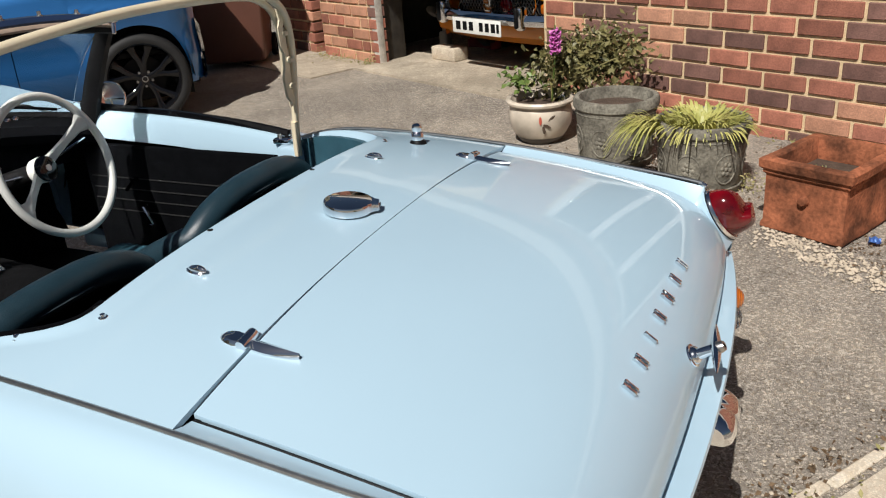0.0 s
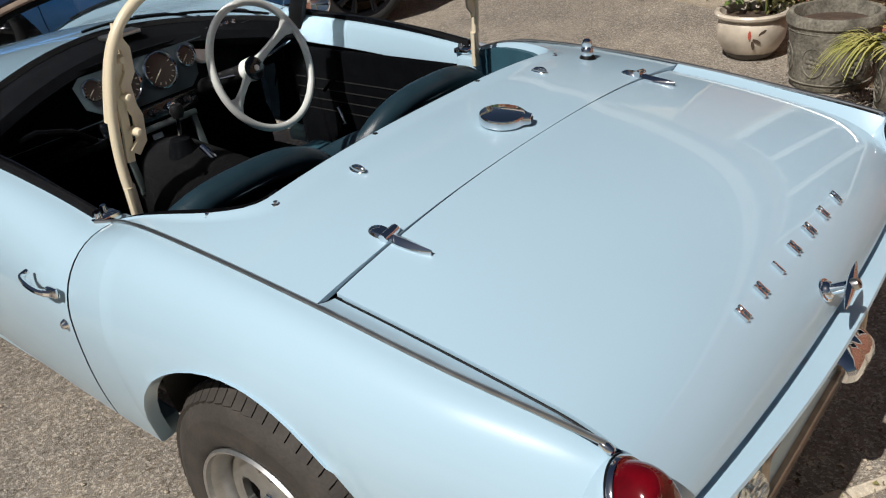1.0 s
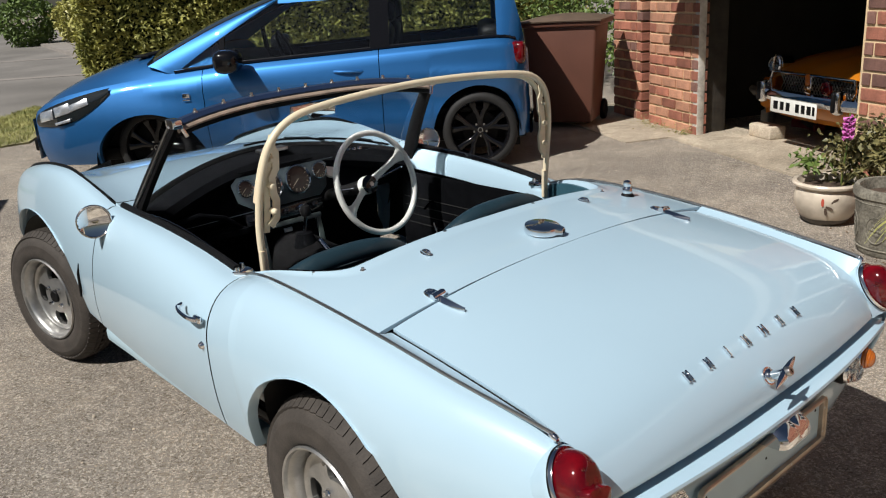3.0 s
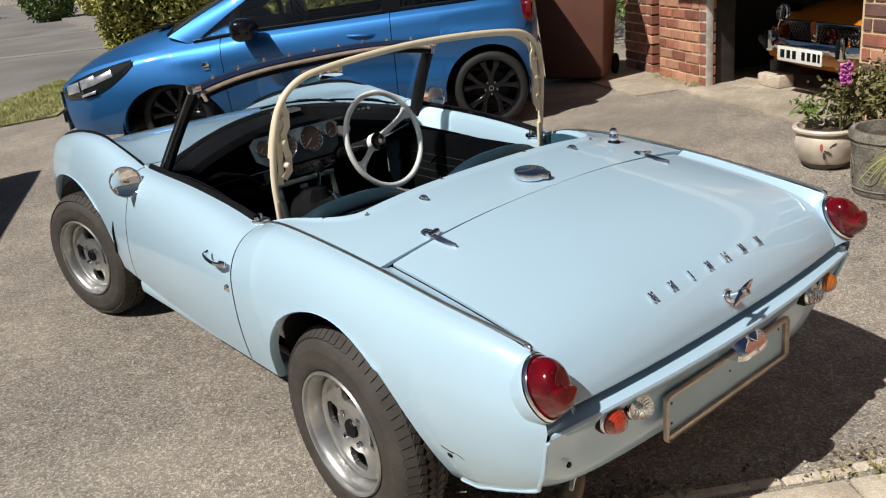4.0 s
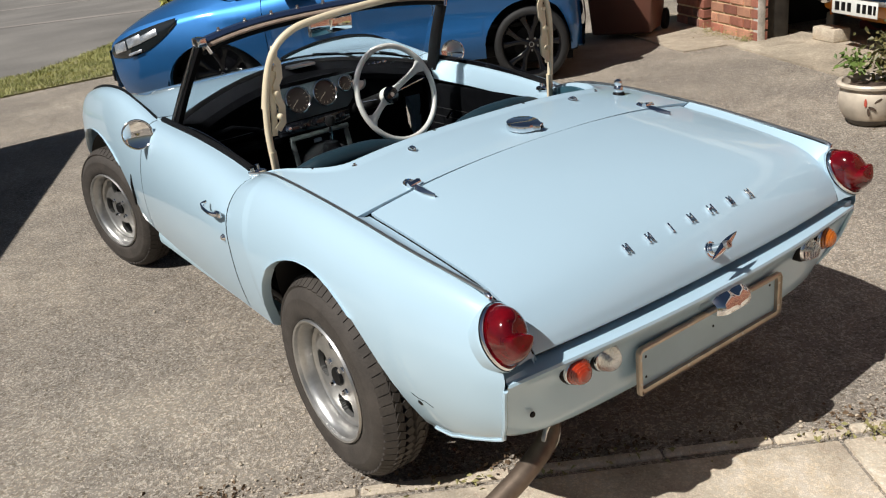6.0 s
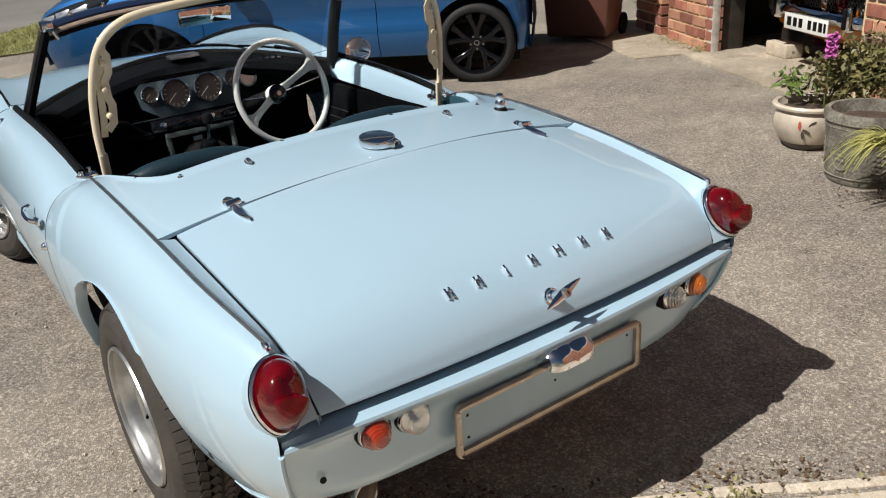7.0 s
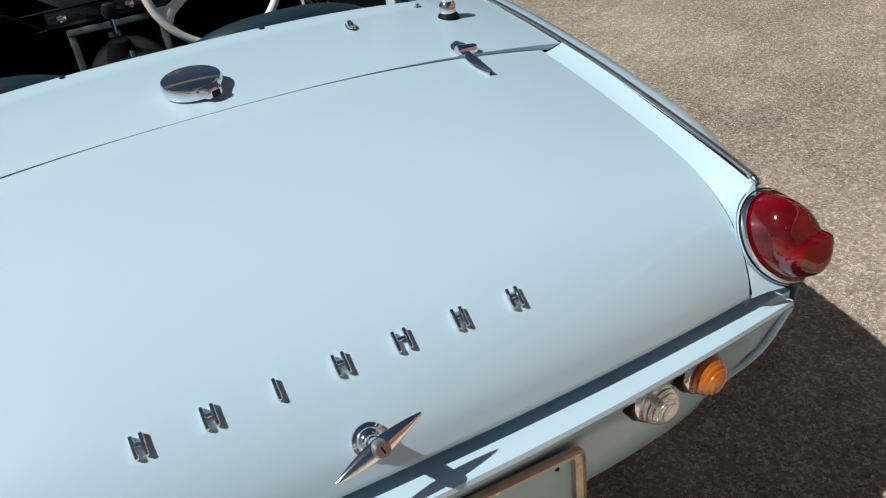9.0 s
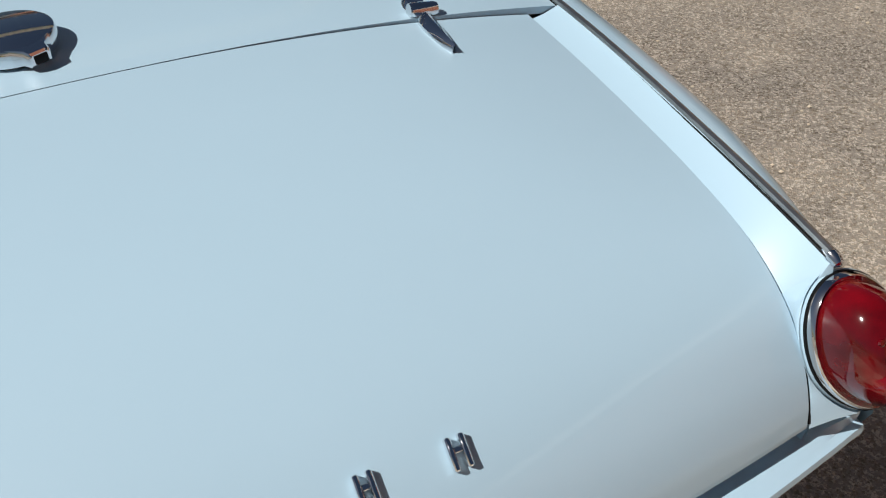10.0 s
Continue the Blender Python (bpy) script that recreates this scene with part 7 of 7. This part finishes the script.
# shrubs beyond the road
for k, (x, y, r, mat) in enumerate(((9.6, 31.0, 1.1, LEAF_YELLOW), (11.5, 33, 1.3, LEAF), (8.3, 33, 1.2, LEAF), (13.5, 32, 1.5, LEAF), (6.0, 44, 2.0, LEAF_DARK), (0.5, 50, 2.2, LEAF_DARK), (-6, 48, 2.0, LEAF_DARK))):
    pl = []
    for _ in range(2600):
        d = Vector((rng.gauss(0, 1), rng.gauss(0, 1), rng.gauss(0, 1))).normalized()
        q = d * r * (0.85 + 0.25 * noise.noise(d * 3 + Vector((k, 0, 0)))) * rng.uniform(0.8, 1.0)
        pl.append(Vector((x, y, r * 0.75)) + Vector((q.x, q.y, max(-r * 0.7, q.z * 0.9))))
    quick_leaves("shrub", "yellow-green garden shrub beyond the road" if mat is LEAF_YELLOW else "green garden shrub beyond the road", "shrub", pl, 0.20, mat, k)
# shrub seen between pillar and pier
pl = [HOUSE @ Vector((rng.uniform(-2.0, -0.9), rng.uniform(0.9, 1.5), rng.uniform(0.1, 2.4))) for _ in range(3500)]
quick_leaves("climbing_shrub", "pale leafy shrub in the passage beside the garage", "shrub", pl, 0.07, LEAF, 21)
pl = [HOUSE @ Vector((rng.uniform(-6.0, -1.75), rng.uniform(0.35, 1.1), rng.uniform(0.3, 2.4))) for _ in range(7000)]
quick_leaves("garden_shrub", "leafy green shrub behind the bin", "shrub", pl, 0.08, LEAF, 22)

# grass of the verge
verts, faces = [], []
for _ in range(16000):
    t = rng.random()
    x = -5 + 7.1 * math.sqrt(t)
    lo = 8.42 if x < 1.05 else 8.41 + (x - 1.05) * 2.6
    hi = 9.75 + (x + 5) * 0.045 if x < 0.5 else 10.0 + (x - 0.5) * 1.1
    if hi <= lo:
        continue
    y = rng.uniform(lo, hi)
    h, a = rng.uniform(0.02, 0.06), rng.uniform(0, 6.28)
    i = len(verts)
    verts += [(x, y, 0.015), (x + 0.012 * math.cos(a), y + 0.012 * math.sin(a), 0.015), (x + rng.gauss(0, 0.03), y + rng.gauss(0, 0.03), 0.015 + h)]
    faces.append((i, i + 1, i + 2))
me = bpy.data.meshes.new("verge_grass")
me.from_pydata(verts, [], faces)
me.materials.append(GRASS)
tagged(new("verge_grass", me), "short sunlit grass with dry tips on the verge", "grass", kind="stuff")


def strap_plant(name, label, at, count, length, mat, seed, spread=1.0, parent=None, width=0.008, arc=(0, 6.28), low=0.2, core=0.10):
    rng = random.Random(seed)
    verts, faces = [], []
    for _ in range(count):
        a, lean = rng.uniform(*arc), rng.uniform(low, 1.2) * spread
        l, r0 = length * rng.uniform(0.6, 1.2), core * math.sqrt(rng.random())
        d = Vector((math.cos(a), math.sin(a), 0))
        q = Vector((-d.y, d.x, 0))
        base = at + d * r0
        prev = None
        for k in range(6):
            t = k / 5
            p = base + d * l * lean * t * 0.8 + Vector((0, 0, l * (t * (1.0 - 0.25 * lean) - 0.85 * lean * t * t)))
            w = width * (1 - 0.85 * t)
            i = len(verts)
            verts += [p - q * w, p + q * w]
            if prev is not None:
                faces.append((prev, prev + 1, i + 1, i))
            prev = i
    me = bpy.data.meshes.new(name)
    me.from_pydata(verts, [], faces)
    me.materials.append(mat)
    return tagged(new(name, me), label, "plant")


strap_plant("strap_leaf_plant", "trailing yellow-green strap-leaved plant in the stone pot", Vector((2.46, -0.35, 0.285)), 800, 0.125, LEAF_YELLOW, 5, 1.0, width=0.008, low=0.45, core=0.165)
strap_plant("trailing_plant", "long strap leaves hanging over the pot rim", Vector((2.42, -0.20, 0.300)), 120, 0.17, LEAF_YELLOW, 8, 1.2, width=0.007, arc=(1.6, 3.0), low=0.5)
strap_plant("planter_sprouts", "few green sprouts in the terracotta planter", TC @ Vector((-0.15, 0.12, 0.19)), 16, 0.07, LEAF_YELLOW, 6, 0.4, width=0.004)
# foxglove and leafy bush in the glazed pot
fox = thing("foxglove_plant", "leafy foxglove with one pink flower spike", "plant")
base = P1 + Vector((0.05, -0.05, 0.2))
for k in range(9):
    top = base + Vector((rng.uniform(-0.1, 0.35), rng.uniform(-0.45, 0.15), rng.uniform(0.15, 0.32)))
    part("stem", tube([base, base.lerp(top, 0.5) + Vector((0, 0, 0.04)), top], 0.004, 6), BUSH_LEAF, fox)
pl = []
for _ in range(2300):
    t = rng.random()
    c = base + Vector((0.04 + 0.22 * t, 0.02 - 0.36 * t, 0.16 + 0.06 * t))
    pl.append(c + Vector((rng.gauss(0, 0.075), rng.gauss(0, 0.075), rng.gauss(0, 0.075))))
quick_leaves("leaves", "", "", pl, 0.042, BUSH_LEAF, 31, 0.6, parent=fox)
pl = [base + Vector((rng.gauss(-0.03, 0.03), rng.gauss(0.16, 0.05), rng.gauss(0.12, 0.03))) for _ in range(90)]
quick_leaves("side_leaves", "", "", pl, 0.05, LEAF, 32, 0.5, parent=fox)
spike = Vector((3.0, 0.475, 0.49))
part("flower_stem", tube([base, spike, spike + Vector((0, 0, 0.13))], 0.004, 6), LEAF, fox)
for k in range(22):
    a, z = k * 2.4, 0.12 * k / 22
    d = Vector((math.cos(a), math.sin(a), -0.4)).normalized()
    part("flower_bell", lathe([(0.002, 0.0), (0.007, 0.008), (0.009, 0.022), (0.013, 0.030)], 8, Matrix.Translation(spike + Vector((0, 0, z))) @ axis_turn(d), cap=False), PETAL, fox)

# weeds and dry leaves along edges, loose stones on the driveway
wr = random.Random(31)
def scatter(p, q, count, wide, rise):
    p, q = Vector(p), Vector(q)
    out = []
    while len(out) < count:
        t = wr.random()
        if noise.noise((p.lerp(q, t)) * 3.1) < -0.05:
            if wr.random() < 0.85:
                continue
        c = p.lerp(q, t)
        out.append(c + Vector((wr.gauss(0, wide), wr.gauss(0, wide), 0.004 + abs(wr.gauss(0, rise)))))
    return out
wp = [HOUSE @ Vector(v) for v in ((-0.9, -0.05, 0), (-0.1, -0.05, 0), (-0.5, -0.12, 0), (1.9, -0.02, 0), (4.4, -0.02, 0), (7.5, -0.02, 0))]
places = scatter((2.40, -0.60, 0), (2.46, -0.54, 0), 90, 0.025, 0.04) + scatter(wp[0], wp[1], 420, 0.035, 0.03) + scatter(wp[0], wp[2], 160, 0.07, 0.012) + scatter(wp[3], wp[5], 700, 0.03, 0.02)
for a0, a1, n in ((-0.3, 1.4, 90), (1.4, 1.62, 60), (1.6, 4.0, 200)):
    places += scatter((*on_edge(a0, 0.05), 0.01), (*on_edge(a1, 0.05), 0.01), n, 0.022, 0.010)
quick_leaves("edge_weeds", "small dry yellow-green weeds along the path and walls", "weeds", places, 0.018, material("dry_weed", (0.24, 0.25, 0.08), 0.8, vary=0.4, scale=15, second=(0.42, 0.36, 0.16)), 32, 0.5, kind="stuff")
places = scatter((2.2, -0.6, 0), (3.0, 0.3, 0), 500, 0.14, 0.004) + scatter(wp[3], wp[5], 500, 0.09, 0.003) + scatter((1.75, -1.3, 0), (2.1, -0.75, 0), 260, 0.09, 0.003) + scatter((*on_edge(-1.0, -0.03), 0), (*on_edge(4.2, -0.03), 0), 1500, 0.03, 0.002)
quick_leaves("dry_leaves", "brown dry leaves and debris by the pots and wall", "debris", places, 0.016, material("dry_leaf", (0.14, 0.09, 0.05), 0.9, vary=0.5, scale=20), 33, 0.6, kind="stuff")
verts, faces = [], []
for k in range(3500):
    if k % 3:
        x, y = wr.uniform(-3.5, 4.2), wr.uniform(-2.2, 4.0)
    else:
        c = on_edge(wr.uniform(-1.5, 4.2), wr.gauss(-0.05, 0.07))
        x, y = c
    r = 0.0025 + 0.0055 * wr.random() ** 3
    if k >= 2600:
        t = wr.random()
        x, y = 2.02 - 0.52 * t + wr.gauss(0, 0.05), -0.66 - 0.42 * t - 0.20 * t * t + wr.gauss(0, 0.05)
        r = 0.004 + 0.008 * wr.random() ** 2
    i = len(verts)
    z = 0.002 + r * 0.4
    pts = [(r, 0, 0), (-r * wr.uniform(0.7, 1), 0, 0), (0, r * wr.uniform(0.6, 1), 0), (0, -r, 0), (0, 0, r * 0.7), (0, 0, -r * 0.6)]
    a = wr.uniform(0, 3.14)
    verts += [(x + p[0] * math.cos(a) - p[1] * math.sin(a), y + p[0] * math.sin(a) + p[1] * math.cos(a), z + p[2]) for p in pts]
    faces += [(i + b, i + c, i + d) for b, c, d in ((0, 2, 4), (2, 1, 4), (1, 3, 4), (3, 0, 4), (2, 0, 5), (1, 2, 5), (3, 1, 5), (0, 3, 5))]
me = bpy.data.meshes.new("loose_stones")
me.from_pydata(verts, [], faces)
me.materials.append(GRAVEL)
tagged(new("loose_stones", me), "scattered small pale stones on the driveway", "stones", kind="stuff")
# blue sweet wrapper on the gravel beside the planter
wrap_bm = surface([[(1.955 + 0.022 * u + 0.006 * noise.noise(Vector((u * 2, v * 2, 1))), -1.045 + 0.020 * v, 0.014 + 0.013 * noise.noise(Vector((u * 1.7, v * 1.7, 4))) + 0.010 * abs(u)) for u in steps(-1, 1, 6)] for v in steps(-1, 1, 6)])
solid("sweet_wrapper", thick(wrap_bm, 0.0012), material("blue_foil", (0.06, 0.14, 0.40), 0.3, 0.4, vary=0.3, scale=60), "crumpled blue sweet wrapper on gravel", "wrapper", smooth=False)
# low flowering shrub behind the walk, seen in the wing mirror
pl = []
for _ in range(1500):
    d = Vector((wr.gauss(0, 1), wr.gauss(0, 1), abs(wr.gauss(0, 1)))).normalized()
    pl.append(Vector((-1.9, -3.3, 0.02)) + Vector((d.x * 0.75, d.y * 0.42, d.z * 0.60)) * wr.uniform(0.55, 1.0))
shrub = thing("flowering_shrub", "low brown-green shrub with yellow flowers", "shrub")
quick_leaves("foliage", "", "", pl[:1200], 0.07, material("brownish_leaf", (0.12, 0.10, 0.045), 0.7, vary=0.5, scale=12, second=(0.30, 0.27, 0.11)), 41, 0.5, parent=shrub)
quick_leaves("yellow_flowers", "bright yellow flowers", "", [p for p in pl[1200:] if p.y > -3.35][:90], 0.06, material("yellow_petal", (0.80, 0.62, 0.03), 0.6, vary=0.15), 42, 0.9, parent=shrub)

# ---- bricks of the house, pillar and pier, laid in half bond ----
BL, BH, JOINT = 0.2390, 0.0930, 0.0185


def brick_mesh(length, mat):
    bm = box(length - JOINT, 0.10, BH - JOINT, (0, 0, 0), 0.004, 1)
    me = mesh_of("brick", bm, mat, False)
    return me


BRICKS = {(w, i): brick_mesh(BL * w, m) for w in (1.0, 0.5, 0.352) for i, m in enumerate((BRICK, BRICK_B, BRICK_O))}
rng = random.Random(5)


def lay(wall, s0, s1, d, rows, weights, z0=0.0, closer=0.5, odd=1):
    """Courses of bricks proud of the mortar; returns the count."""
    for r in range(rows[0], rows[1]):
        z = z0 + (r + 0.5) * BH
        s = s0
        first = True
        while s < s1 - 0.03:
            w = closer if (first and r % 2 == odd) else 1.0
            first = False
            if s + BL * w > s1 + 0.02:
                w = 0.5
            k = rng.choices((0, 1, 2), weights)[0]
            ob = new("brick", BRICKS[w, k])
            ob.parent = wall
            ob.matrix_local = HOUSE @ Matrix.Translation((s + BL * w / 2, d + 0.05 + rng.uniform(-0.002, 0.002), z)) @ Matrix.Rotation(rng.uniform(-0.006, 0.006), 4, "Y") @ Matrix.Rotation(rng.choice((0, math.pi)), 4, "Z")
            s += BL * w
    return


lay(wall_house, 1.817, 5.2, 0.0, (0, 13), (0.56, 0.32, 0.12), -0.034, 0.352, 1)
lay(pillar, -0.88, -0.12, 0.0, (0, 14), (0.35, 0.08, 0.57))
lay(pier, -1.61, -1.06, 0.0, (0, 20), (0.7, 0.2, 0.1))
for r in range(20):
    ob = new("brick", BRICKS[1.0, r % 2])
    ob.parent = pier
    ob.matrix_local = HOUSE @ Matrix.Translation((-1.105, 0.215, (r + 0.5) * BH)) @ Matrix.Rotation(math.pi / 2, 4, "Z")


def joined_bricks(name, label, s0, s1, d, rows, z0=0.0):
    verts, faces = [], []
    for r in range(*rows):
        s = s0 - (BL / 2 if r % 2 else 0)
        while s < s1:
            a, b = max(s0, s) + JOINT / 2, min(s1, s + BL) - JOINT / 2
            if b - a > 0.03:
                z, n = z0 + r * BH, len(verts)
                for x in (a, b):
                    for y in (d, d + 0.1):
                        for q in (z + JOINT / 2, z + BH - JOINT / 2):
                            verts.append(HOUSE @ Vector((x, y, q)))
                faces += [tuple(n + i for i in f) for f in ((0, 1, 5, 4), (2, 6, 7, 3), (0, 2, 3, 1), (4, 5, 7, 6), (0, 4, 6, 2), (1, 3, 7, 5))]
            s += BL
    me = bpy.data.meshes.new(name)
    me.from_pydata(verts, [], faces)
    me.materials.append(BRICK)
    return tagged(new(name, me), label, "bricks", kind="stuff")


joined_bricks("upper_bricks", "brown brick courses beside the window", 1.83, WIN_A, 0.0, (13, 27), -0.034)
joined_bricks("upper_bricks", "brown brick courses beside the window", WIN_B, 9.0, 0.0, (13, 27), -0.034)
joined_bricks("head_bricks", "brown brick courses above the window", WIN_A, WIN_B, 0.0, (25, 27), -0.034)
joined_bricks("far_bricks", "brown brick courses of the house wall", 5.21, 9.0, 0.0, (0, 13), -0.034)
joined_bricks("pillar_top_bricks", "orange-red brick courses of the garage pillar", -0.88, -0.13, 0.0, (14, 27))
